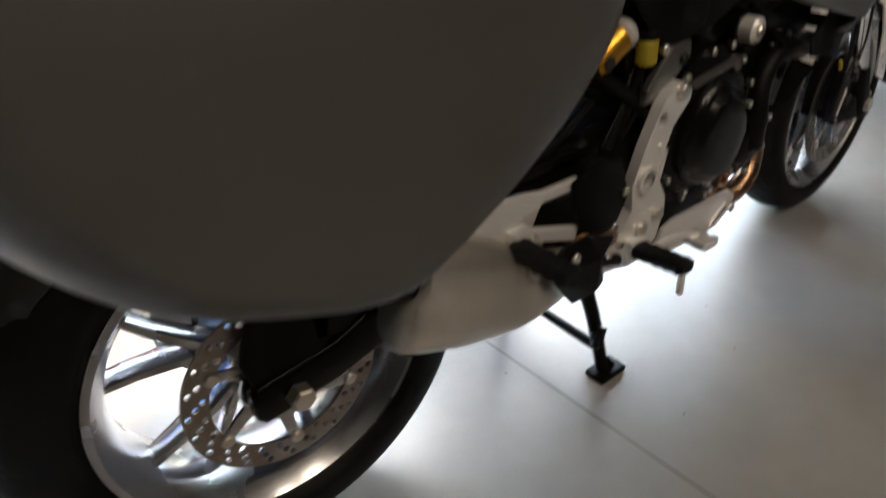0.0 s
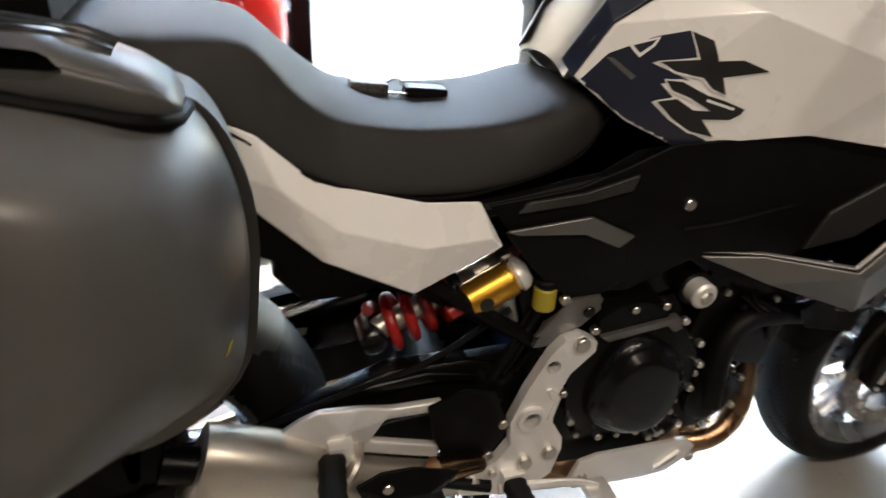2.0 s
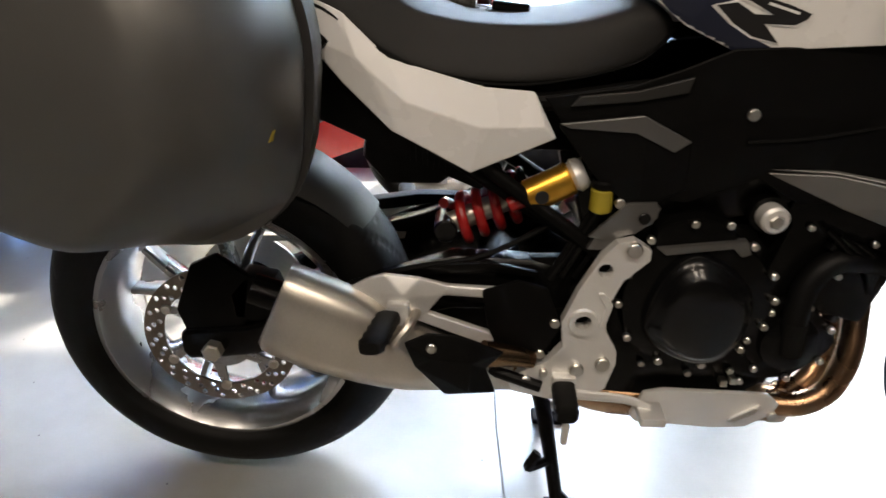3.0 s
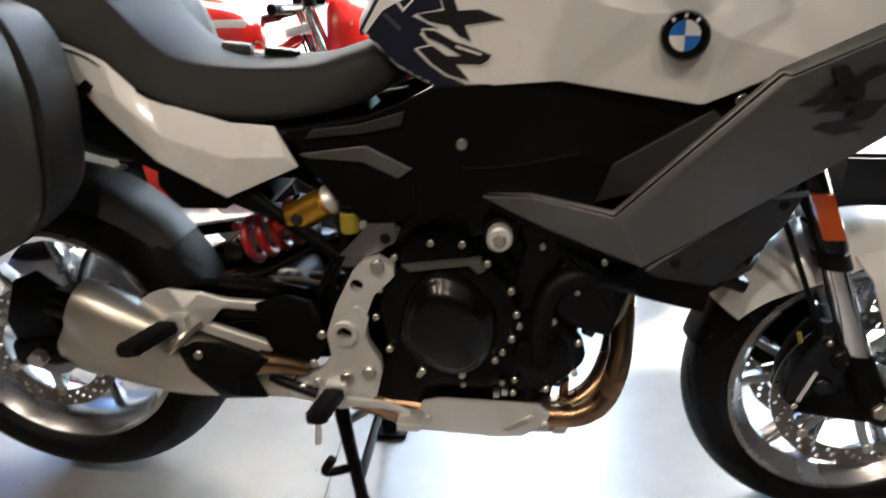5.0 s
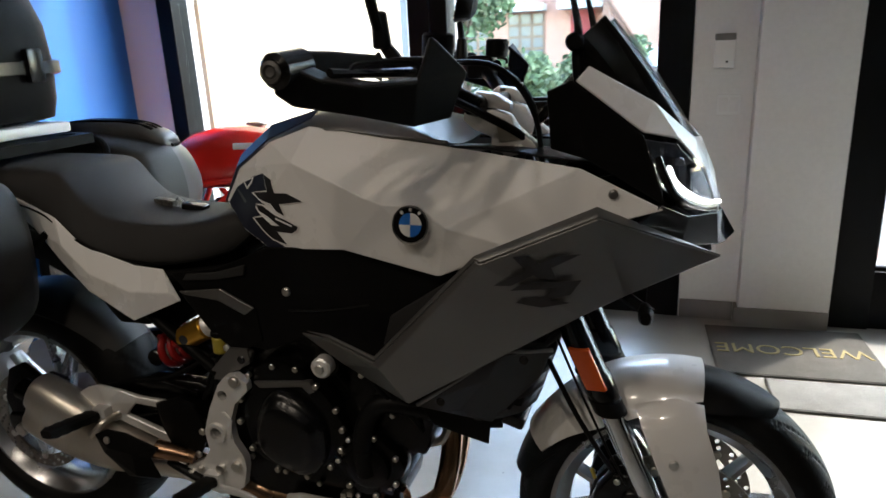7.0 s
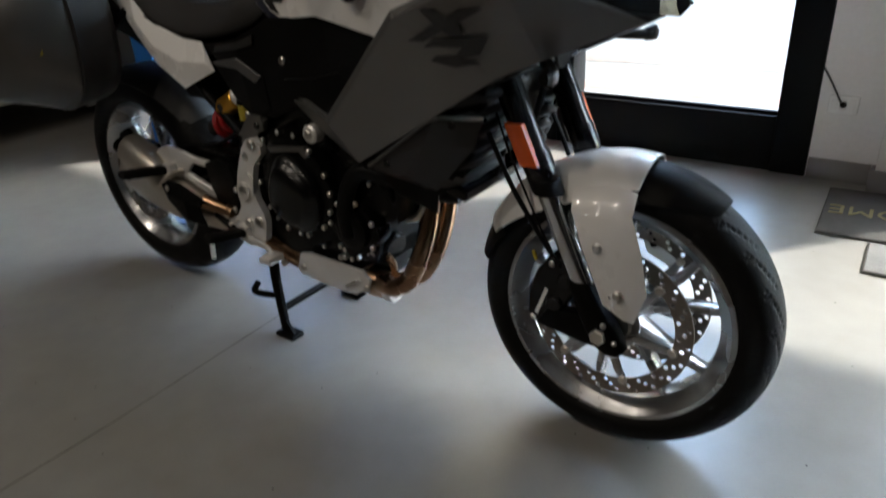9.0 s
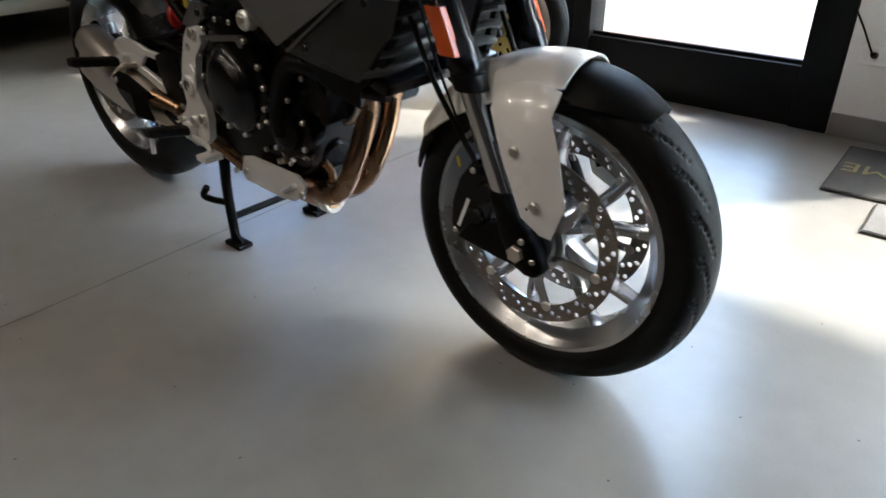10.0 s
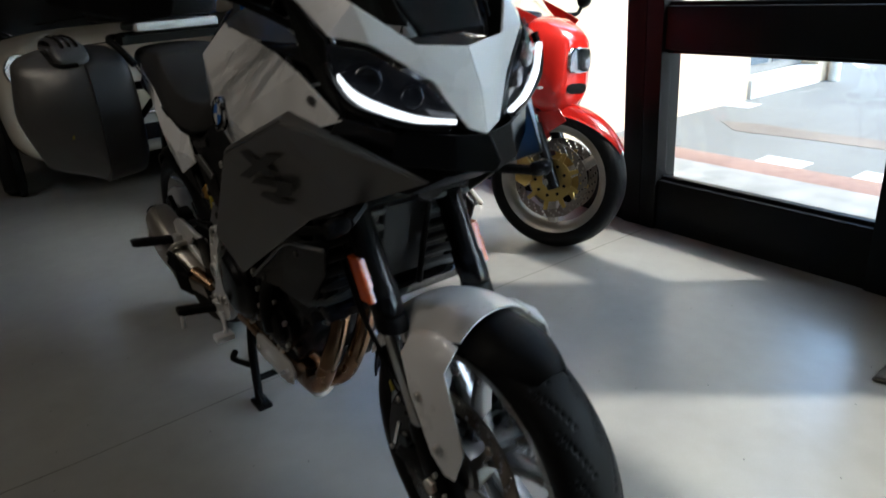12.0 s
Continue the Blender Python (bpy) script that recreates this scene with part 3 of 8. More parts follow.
def bush(name, label, m, radius, height, count, seed, trunk=0.0):
    """A shrub or small tree: stem with limbs and a crown of many small leaf blades."""
    rnd = random.Random(seed)
    t = thing(name, label, "plant", m)
    if trunk > 0:
        link("trunk", tube([(0, 0, 0), (0.05, 0.02, trunk * 0.5), (0, 0.05, trunk), (0.05, 0, trunk + height * 0.5)], [0.12, 0.09, 0.07, 0.03], 8), BARK, t)
        for k in range(5):
            a = k * 1.26
            link("limb", tube([(0, 0.03, trunk), (0.4 * radius * math.cos(a), 0.4 * radius * math.sin(a), trunk + 0.35 * height), (0.8 * radius * math.cos(a), 0.8 * radius * math.sin(a), trunk + 0.6 * height)], [0.05, 0.03, 0.015], 6), BARK, t)
    verts, faces = [], []
    clumps = [(rnd.uniform(-0.7, 0.7) * radius, rnd.uniform(-0.7, 0.7) * radius, trunk + height * rnd.uniform(0.15, 0.85), rnd.uniform(0.25, 0.5) * radius) for _ in range(14)]
    for i in range(count):
        cx, cy, cz, cr = rnd.choice(clumps)
        d = Vector((rnd.gauss(0, 1), rnd.gauss(0, 1), rnd.gauss(0, 0.8))).normalized() * cr * rnd.uniform(0.55, 1.0)
        p = Vector((cx, cy, max(cz, 0.1))) + d
        u = Vector((rnd.gauss(0, 1), rnd.gauss(0, 1), rnd.gauss(0, 1))).normalized() * rnd.uniform(0.05, 0.10)
        w = u.orthogonal().normalized() * u.length * 0.6
        k = len(verts)
        verts += [p - u, p + w, p + u, p - w]
        faces.append((k, k + 1, k + 2, k + 3))
    me = bpy.data.meshes.new("crown")
    me.from_pydata([tuple(v) for v in verts], [], faces)
    me.materials.append(LEAF)
    ob = new("crown", me)
    ob.parent, ob["kind"] = t, "stuff"
    return t


bush("tree", "leafy street tree in front of the pale building", pose(-2.6, 13.0, -0.03), 1.5, 2.6, 5200, 3, 1.3)
bush("tree", "leafy street tree beside the salmon building", pose(4.0, 17.0, -0.03), 1.9, 3.2, 5600, 5, 1.6)
bush("shrub", "green hedge shrub at the edge of the street", pose(0.2, 13.2, -0.03), 1.0, 1.3, 2600, 7)
bush("shrub", "green hedge shrub at the edge of the street", pose(-1.2, 12.4, -0.03), 0.9, 1.2, 2600, 9)
bush("shrub", "green hedge shrub beside the parked car", pose(6.2, 15.2, -0.03), 1.3, 1.5, 3200, 11)
for k in range(4):
    bol = thing("bollard", "slim dark metal bollard at the road edge", "bollard", pose(3.3 + 0.55 * k, 6.2, -0.03), "bollards")
    link("post", rod((0, 0, 0), (0, 0, 0.95), 0.03, seg=12, bevel=0.008), FRAME_BLACK, bol)
    link("collar", rod((0, 0, 0.80), (0, 0, 0.83), 0.036, seg=12, bevel=0.004), KERB, bol)

# ---- the touring motorcycle on its centre stand ----
BIKE = thing("motorcycle", "white and grey touring motorcycle with panniers, parked on its centre stand", "motorcycle", pose(0, 0, 0))
FRONT_AXLE = Vector((1.515, 0, 0.3015))
REAR_AXLE = Vector((0.0, 0, 0.3485))
RAKE = Vector((-0.400, 0, 0.9165)).normalized()      # up along the fork legs
FORK_FOOT = Vector((1.512, 0, 0.325))
STEER = Matrix.Translation(FORK_FOOT) @ Matrix.Rotation(radians(3.0), 4, RAKE) @ Matrix.Translation(-FORK_FOOT)


def part(name, bm, mat, parent=BIKE, label="", angle=32):
    return link(name, bm, mat, parent, label, angle)


def front(name, bm, mat, parent=BIKE, label="", angle=32):
    """A part that turns with the handlebar."""
    return link(name, move(bm, STEER), mat, parent, label, angle)


# wheels ---------------------------------------------------------------


def tyre_mesh(centre, radius, half, rim_half, grooves, seg, across):
    prof = []
    for i in range(across + 1):
        a = -math.pi / 2 + math.pi * i / across
        prof.append((0.252 + (radius - 0.252) * max(math.cos(a), 0.0) ** 0.85, half * math.sin(a), a))
    prof = [(0.226, -rim_half, None), (0.2335, -rim_half - 0.005, None), (0.240, -half * 0.965, None)] + prof + [(0.240, half * 0.965, None), (0.2335, rim_half + 0.005, None), (0.226, rim_half, None)]
    bm = bmesh.new()
    rows = []
    for j in range(seg):
        phi = 2 * math.pi * j / seg
        row = []
        for r, y, a in prof:
            if a is not None and grooves:
                s = abs(a)
                lead = phi * grooves / (2 * math.pi) + (0.5 if a > 0 else 0.0)
                f1 = (lead - 2.1 * s) % 1.0
                f2 = (lead * 1.0 - 1.1 * s + 0.45) % 1.0
                if 0.25 < s < 0.80 and f1 < 0.16 * (1.0 - 2.4 * abs(s - 0.52)):
                    r -= 0.003
                if 0.70 < s < 1.0 and f2 < 0.05:
                    r -= 0.003
                if s < 0.10 and (lead * 1.0) % 1.0 < 0.55 and grooves > 30:
                    r -= 0.003
            row.append(bm.verts.new(centre + Vector((r * math.cos(phi), y, r * math.sin(phi)))))
        rows.append(row)
    n = len(prof)
    for j in range(seg):
        a, b = rows[j], rows[(j + 1) % seg]
        for i in range(n - 1):
            bm.faces.new((a[i], b[i], b[i + 1], a[i + 1]))
    return bm


def disc_mesh(centre, outer, inner, y, thick, count):
    """A brake disc with three staggered rings of drilled holes."""
    n = 96
    outline = [Vector((outer * math.cos(2 * math.pi * i / n), outer * math.sin(2 * math.pi * i / n))) for i in range(n)]
    edges = [(i, (i + 1) % n) for i in range(n)]
    k = len(outline)
    outline += [Vector((inner * math.cos(2 * math.pi * i / n), inner * math.sin(2 * math.pi * i / n))) for i in range(n)]
    edges += [(k + i, k + (i + 1) % n) for i in range(n)]
    drilled = []
    for i in range(count):
        for ring in range(3):
            a = 2 * math.pi * (i + ring * 0.31) / count
            rr = inner + (outer - inner) * (0.22 + 0.28 * ring)
            k, m = len(outline), 8
            drilled.append(Vector((rr * math.cos(a), rr * math.sin(a))))
            outline += [Vector((rr * math.cos(a) + 0.0050 * math.cos(2 * math.pi * q / m), rr * math.sin(a) + 0.0050 * math.sin(2 * math.pi * q / m))) for q in range(m)]
            edges += [(k + q, k + (q + 1) % m) for q in range(m)]
    vs, _, fs, _, _, _ = geometry.delaunay_2d_cdt(outline, edges, [], 0, 1e-6)
    bm = bmesh.new()
    verts = [bm.verts.new((centre.x + v.x, y - thick / 2, centre.z + v.y)) for v in vs]
    for f in fs:
        mid = sum((vs[i] for i in f), Vector((0, 0))) / len(f)
        if mid.length > inner and not any((mid - h).length < 0.0046 for h in drilled):
            bm.faces.new([verts[i] for i in f])
    bmesh.ops.delete(bm, geom=[v for v in bm.verts if not v.link_faces], context='VERTS')
    ex = bmesh.ops.extrude_face_region(bm, geom=bm.faces[:])
    bmesh.ops.translate(bm, vec=(0, thick, 0), verts=[v for v in ex["geom"] if isinstance(v, bmesh.types.BMVert)])
    return bm


def spoke_mesh(centre, a0, a1, r0, r1, w0, w1, d0, d1, y0=0.0, y1=0.0):
    loops = []
    for t in (0.0, 0.35, 0.7, 1.0):
        a, r = a0 + (a1 - a0) * t, r0 + (r1 - r0) * t
        w, d, yy = w0 + (w1 - w0) * t, d0 + (d1 - d0) * t, y0 + (y1 - y0) * t
        p = centre + Vector((r * math.cos(a), yy, r * math.sin(a)))
        tang = Vector((-math.sin(a), 0, math.cos(a)))
        loops.append([p + tang * x + Vector((0, z, 0)) for x, z in oval(10, w, d, 3.5)])
    return rings(loops)


def wheel(name, centre, tyre_r, tyre_half, rim_half, add, grooves, seg, disc_sides, disc_r, disc_y, phase, disc_in=0.034):
    c = Vector(centre)
    h = rim_half
    rim = lathe([(0.2315, -h - 0.006), (0.233, -h - 0.002), (0.229, -h + 0.003), (0.222, -h + 0.006), (0.214, -h + 0.020), (0.205, -h * 0.45), (0.203, 0),
                 (0.205, h * 0.45), (0.214, h - 0.020), (0.222, h - 0.006), (0.229, h - 0.003), (0.233, h + 0.002), (0.2315, h + 0.006),
                 (0.222, h + 0.008), (0.205, h - 0.014), (0.196, h * 0.5), (0.193, 0), (0.196, -h * 0.5), (0.205, -h + 0.014), (0.222, -h - 0.008)], c, 96)
    w = add(name, rim, RIM_SILVER, BIKE, "silver cast alloy wheel")
    add("tyre", tyre_mesh(c, tyre_r, tyre_half, rim_half, grooves, seg, 44), RUBBER, w, "black road tyre with siped tread", 60)
    add("hub", lathe([(0.015, -0.075), (0.040, -0.075), (0.052, -0.060), (0.044, -0.030), (0.038, 0), (0.044, 0.030), (0.052, 0.060), (0.040, 0.075), (0.015, 0.075)], c, 40), RIM_SILVER, w)
    for k in range(5):
        base = phase + 2 * math.pi * k / 5
        for s in (-1, 1):
            add("spoke", spoke_mesh(c, base + s * 0.10, base + s * 0.26, 0.036, 0.200, 0.012, 0.0075, 0.026, 0.018, s * 0.006, s * 0.004), RIM_SILVER, w)
    for s in disc_sides:
        d = add("brake_disc", disc_mesh(c, disc_r, disc_r - disc_in, s * disc_y, 0.005, 24), DISC_STEEL, w, "drilled steel brake disc", 30)
        add("disc_carrier", lathe([(0.040, s * disc_y - 0.003), (0.060, s * disc_y - 0.003), (0.060, s * disc_y + 0.003), (0.040, s * disc_y + 0.003)], c, 40), RIM_SILVER, d)
        for k in range(6):
            a = phase + 0.3 + 2 * math.pi * k / 6
            add("carrier_arm", spoke_mesh(c + Vector((0, s * disc_y, 0)), a - 0.15, a, 0.055, disc_r - disc_in + 0.004, 0.011, 0.008, 0.0035, 0.003), RIM_SILVER, d)
            p = c + Vector(((disc_r - disc_in + 0.003) * math.cos(a), s * (disc_y + 0.001), (disc_r - disc_in + 0.003) * math.sin(a)))
            add("bobbin", rod(p - Vector((0, 0.006, 0)), p + Vector((0, 0.006, 0)), 0.0095, seg=12, bevel=0.002), STEEL, d)
    return w


rear = wheel("rear_wheel", REAR_AXLE, 0.333, 0.090, 0.072, part, 26, 520, (-1,), 0.1325, 0.100, 0.2)
fore = wheel("front_wheel", FRONT_AXLE, 0.300, 0.060, 0.046, front, 24, 720, (-1, 1), 0.160, 0.066, 0.5)
part("axle_nut", rod((0, -0.155, 0.3485), (0, -0.125, 0.3485), 0.017, seg=6, bevel=0.003), STEEL, rear)
part("axle", rod((0, -0.125, 0.3485), (0, 0.13, 0.3485), 0.012), STEEL, rear)
part("sprocket", lathe([(0.05, 0.092), (0.105, 0.092), (0.105, 0.098), (0.05, 0.098)], REAR_AXLE, 45), STEEL, rear)
front("axle", rod((1.515, -0.125, 0.3015), (1.515, 0.125, 0.3015), 0.013), STEEL, fore)

# fork -----------------------------------------------------------------


def along(z, y=0.0):
    """A point on the fork legs' line at a height."""
    t = (z - FORK_FOOT.z) / RAKE.z
    return FORK_FOOT + RAKE * t + Vector((-0.012, y, 0))


for side in (-1, 1):
    y = side * 0.103
    leg = front("fork_leg", rings([[along(z, y) + Vector((r * math.cos(a), r * math.sin(a), 0)) for a in (2 * math.pi * j / 28 for j in range(28))]
                                   for z, r in ((0.590, 0.024), (0.592, 0.029), (0.600, 0.031), (0.640, 0.031), (0.645, 0.0275), (0.90, 0.0275), (0.905, 0.026), (1.03, 0.026))]), PLASTIC_SHINE, BIKE, "black upper fork tube")
    front("seal_ring", rings([[along(z, y) + Vector((r * math.cos(a), r * math.sin(a), 0)) for a in (2 * math.pi * j / 24 for j in range(24))] for z, r in ((0.560, 0.023), (0.562, 0.030), (0.588, 0.030), (0.590, 0.023))]), HOSE, leg)
    front("stanchion", rod(along(0.385, y), along(0.575, y), 0.0215, seg=28), CHROME, leg, "bright chromed lower fork tube")
    foot = front("axle_clamp", rings([[along(z, y) + Vector((dx + w * c, d * s, 0)) for c, s in oval(20, 1, 1, 3)] for z, w, d, dx in
                                      ((0.262, 0.018, 0.020, 0.010), (0.272, 0.030, 0.024, 0.010), (0.31, 0.034, 0.026, 0.006), (0.345, 0.028, 0.025, 0.0), (0.395, 0.024, 0.0245, 0.0), (0.402, 0.021, 0.022, 0.0))]), PLASTIC, leg, "black cast axle clamp")
    front("pinch_bolt", bolt_head(along(0.292, y) + Vector((0.030, side * 0.018, 0)), (0.3, side, 0), 0.006), BOLT, foot)
    front("pinch_bolt", bolt_head(along(0.325, y) + Vector((0.022, side * 0.020, 0)), (0.3, side, 0), 0.006), BOLT, foot)
    front("axle_end", rod((1.515, side * 0.122, 0.3015), (1.515, side * 0.137, 0.3015), 0.016, seg=6, bevel=0.002), STEEL, foot)
    mid = along(0.655, y + side * 0.028)
    ref = rings([[mid + RAKE * h + Vector((0.012 * u, side * (0.010 * v), 0)) for u, v in oval(12, 1.5, 1.0, 5)] for h in (-0.040, -0.037, 0.037, 0.040)])
    front("reflector", ref, ORANGE, leg, "orange side reflector")
    front("brake_hose", tube([along(0.95, y * 0.55) + Vector((-0.01, 0, 0)), along(0.75, y * 1.05) + Vector((-0.06, side * 0.01, 0)), along(0.60, y * 1.15) + Vector((-0.062, side * 0.008, 0)),
                              along(0.50, y * 1.1) + Vector((-0.055, 0, 0)), along(0.425, y * 0.95) + Vector((-0.045, 0, 0))], 0.005, 8), HOSE, leg)
    front("sensor_wire", tube([along(0.72, y * 1.25) + Vector((-0.03, 0, 0)), along(0.62, y * 1.32) + Vector((-0.03, 0, 0)), along(0.50, y * 1.25) + Vector((-0.03, 0, 0)), along(0.42, y * 1.1) + Vector((-0.03, 0, 0))], 0.0025, 6), HOSE, leg)
    # radial brake caliper behind the leg
    cy = side * 0.070
    cal = front("caliper", plate([(1.360, 0.302), (1.382, 0.288), (1.420, 0.300), (1.444, 0.345), (1.470, 0.392), (1.458, 0.436), (1.404, 0.438), (1.376, 0.398), (1.361, 0.350)], cy + side * 0.006, cy + side * 0.042, 0.008, segments=3), PLASTIC_SHINE, BIKE, "black four-piston brake caliper")
    front("caliper_inner", plate([(1.360, 0.302), (1.382, 0.288), (1.420, 0.300), (1.444, 0.345), (1.470, 0.392), (1.458, 0.436), (1.404, 0.438), (1.376, 0.398), (1.361, 0.350)], cy - side * 0.030, cy - side * 0.006, 0.006), PLASTIC, cal)
    for px, pz in ((1.417, 0.338), (1.440, 0.392)):
        front("piston_housing", rod((px, cy + side * 0.036, pz), (px, cy + side * 0.049, pz), 0.020, 0.017, seg=22, bevel=0.003), PLASTIC_SHINE, cal)
    for px, pz in ((1.374, 0.300), (1.412, 0.425), (1.450, 0.426)):
        front("caliper_bolt", bolt_head((px, cy + side * 0.044, pz), (0, side, 0), 0.006, 0.005), BOLT, cal)
    front("bleed_nipple", rod((1.372, cy + side * 0.03, 0.418), (1.366, cy + side * 0.03, 0.436), 0.004, seg=8), YELLOW, cal)
    mark = plate([(-0.031, -0.0035), (0.031, -0.0035), (0.031, 0.0035), (-0.031, 0.0035)], 0, 0.0012)
    front("maker_mark", move(mark, pose(1.391, cy + side * 0.0445, 0.338, 0, -70, 0)), SOCKET, cal, "white maker's mark as a plain bar")
    front("caliper_bracket", plate([(1.376, 0.286), (1.402, 0.322), (1.452, 0.328), (1.500, 0.330), (1.535, 0.315), (1.540, 0.286), (1.515, 0.266), (1.470, 0.270)], cy + side * 0.014, cy + side * 0.046, 0.006), PLASTIC, leg)

clamp_low = front("lower_fork_clamp", plate([(-0.055, -0.135), (0.030, -0.135), (0.052, -0.08), (0.052, 0.08), (0.030, 0.135), (-0.055, 0.135), (-0.075, 0.05), (-0.075, -0.05)], -0.018, 0.018, 0.008), PLASTIC, BIKE, "black fork clamp")
clamp_low.data.transform(Matrix.Translation(along(0.845)) @ Matrix.Rotation(radians(23.6), 4, 'Y').inverted() @ Matrix.Rotation(radians(90), 4, 'X'))
for z in (1.03,):
    cl = front("upper_fork_clamp", plate([(-0.05, -0.13), (0.03, -0.13), (0.045, -0.07), (0.045, 0.07), (0.03, 0.13), (-0.05, 0.13), (-0.06, 0.05), (-0.06, -0.05)], -0.013, 0.013, 0.006), ALLOY, BIKE, "silver upper fork clamp")
    cl.data.transform(Matrix.Translation(along(z)) @ Matrix.Rotation(radians(23.6), 4, 'Y').inverted() @ Matrix.Rotation(radians(90), 4, 'X'))
part("steering_head", rod(along(0.86) + Vector((-0.035, 0, 0)), along(1.01) + Vector((-0.035, 0, 0)), 0.034, seg=24), PLASTIC)

# front fender -----------------------------------------------------------


def fender_mesh(a0, a1, r, half, drop, crown, n=22, thick=0.004, flare=0.0):
    """A curved strip over the wheel from angle a0 to a1 (degrees from straight ahead)."""
    loops = []
    for i in range(n + 1):
        t = i / n
        a = math.radians(a0 + (a1 - a0) * t)
        hw = half(t)
        ring = []
        m = 14
        for j in range(m + 1):
            u = -1 + 2 * j / m
            rr = r - drop(t) * abs(u) ** 3.2 + crown * (1 - u * u)
            ring.append(FRONT_AXLE + Vector((rr * math.cos(a), hw * u * (1 + flare * abs(u)), rr * math.sin(a))))
        loops.append(ring)
    bm = bmesh.new()
    rows = [[bm.verts.new(p) for p in ring] for ring in loops]
    for ra, rb in zip(rows, rows[1:]):
        for j in range(len(ra) - 1):
            bm.faces.new((ra[j], ra[j + 1], rb[j + 1], rb[j]))
    bmesh.ops.recalc_face_normals(bm, faces=bm.faces)
    bmesh.ops.solidify(bm, geom=bm.faces[:] + bm.edges[:] + bm.verts[:], thickness=thick)
    return bm


fender = front("front_fender", fender_mesh(82, 149, 0.306, lambda t: 0.080 + 0.018 * math.sin(math.pi * min(1, t * 1.2)), lambda t: 0.020 + 0.030 * math.sin(math.pi * t), 0.018), WHITE, BIKE, "white painted front fender", 70)
front("fender_tip", fender_mesh(55, 84.5, 0.303, lambda t: 0.034 + 0.042 * min(1, t * 1.8) ** 0.7, lambda t: 0.012 + 0.035 * t, 0.010), PLASTIC, fender, "matt black fender tip")
front("fender_tail", fender_mesh(146, 166, 0.303, lambda t: 0.082 - 0.028 * t, lambda t: 0.040 - 0.02 * t, 0.008), PLASTIC, fender, "matt black rear fender flap")
for side in (-1, 1):
    s = side
    leg_verts = [(1.438, s * 0.088, 0.572), (1.510, s * 0.090, 0.592), (1.556, s * 0.086, 0.580),
                 (1.452, s * 0.128, 0.545), (1.520, s * 0.134, 0.560), (1.560, s * 0.121, 0.548),
                 (1.478, s * 0.134, 0.478), (1.535, s * 0.138, 0.480), (1.582, s * 0.122, 0.480),
                 (1.520, s * 0.128, 0.372), (1.560, s * 0.132, 0.352), (1.596, s * 0.118, 0.405), (1.578, s * 0.124, 0.345)]
    leg_faces = [(0, 1, 4, 3), (1, 2, 5, 4), (3, 4, 7, 6), (4, 5, 8, 7), (6, 7, 10, 9), (7, 8, 11, 10), (10, 11, 12)]
    front("fender_side", shell(leg_verts, leg_faces, 0.004, 0.0), WHITE, fender, "", 75)
    for bx, bz in ((1.507, 0.487), (1.549, 0.402)):
        front("fender_bolt", rod((bx, s * 0.130, bz), (bx, s * 0.143, bz), 0.0085, seg=14, bevel=0.002), BOLT, fender)
    front("fender_stay", rod((1.495, s * 0.120, 0.50), (1.535, s * 0.125, 0.39), 0.008), PLASTIC, fender)

# engine -------------------------------------------------------------------


def turned(profile, x, z, y, seg=48, sign=-1):
    """A round cover whose profile (radius, depth) grows outwards from the plane y."""
    return lathe([(r, y + sign * d) for r, d in profile], (x, 0, z), seg, False)


crank = part("crankcase", plate([(0.56, 0.30), (0.60, 0.265), (0.75, 0.255), (0.90, 0.262), (0.945, 0.295), (0.957, 0.335), (0.968, 0.395), (1.005, 0.435), (1.03, 0.47), (0.90, 0.545), (0.86, 0.60), (0.70, 0.60), (0.60, 0.545), (0.555, 0.46)], -0.115, 0.115, 0.02, segments=3), ENGINE_BLACK, BIKE, "black engine crankcase")
block = plate([(-0.085, 0.0), (0.10, 0.0), (0.105, 0.13), (0.12, 0.145), (0.12, 0.24), (0.085, 0.285), (-0.07, 0.285), (-0.10, 0.24), (-0.10, 0.145), (-0.085, 0.13)], -0.135, 0.135, 0.012)
part("cylinder_block", move(block, pose(0.955, 0, 0.455, 0, -14 + 28, 0)), ENGINE_BLACK, BIKE, "black cylinder block and head")
part("oil_sump", plate([(0.68, 0.30), (0.70, 0.225), (0.76, 0.205), (0.90, 0.21), (0.96, 0.25), (0.97, 0.30)], -0.075, 0.085, 0.015), ENGINE_BLACK)

# clutch cover with a ring of bolts
flange = []
for k in range(44):
    a = 2 * math.pi * k / 44
    r = 0.112 + 0.010 * max(0, math.cos(3 * a + 0.6)) + (0.018 if 1.2 < a < 2.2 else 0)
    flange.append((0.773 + r * math.cos(a), 0.482 + r * math.sin(a)))
cover = part("clutch_cover", plate(flange, -0.162, -0.110, 0.006), ENGINE_BLACK, BIKE, "round black clutch cover")
dome_loops = []
for k, depth in ((1.0, 0.0), (0.99, 0.012), (0.94, 0.021), (0.87, 0.025), (0.82, 0.028), (0.75, 0.037), (0.66, 0.041), (0.34, 0.044), (0.03, 0.0445)):
    dome_loops.append([Vector((0.777 + k * 0.082 * math.cos(a) * (1 - 0.10 * math.sin(a)), -0.160 - depth, 0.468 + k * 0.094 * math.sin(a) + 0.006 * math.cos(3 * a) * k)) for a in (2 * math.pi * q / 48 for q in range(48))])
part("cover_dome", rings(dome_loops), PLASTIC_SHINE, cover)
# grey stands for a white reflection on the glossy black cover
part("cover_rib_sheen", plate([(0.700, 0.572), (0.83, 0.588), (0.84, 0.566), (0.826, 0.560), (0.812, 0.574), (0.715, 0.560)], -0.170, -0.155, 0.003), GREY_SATIN, cover)
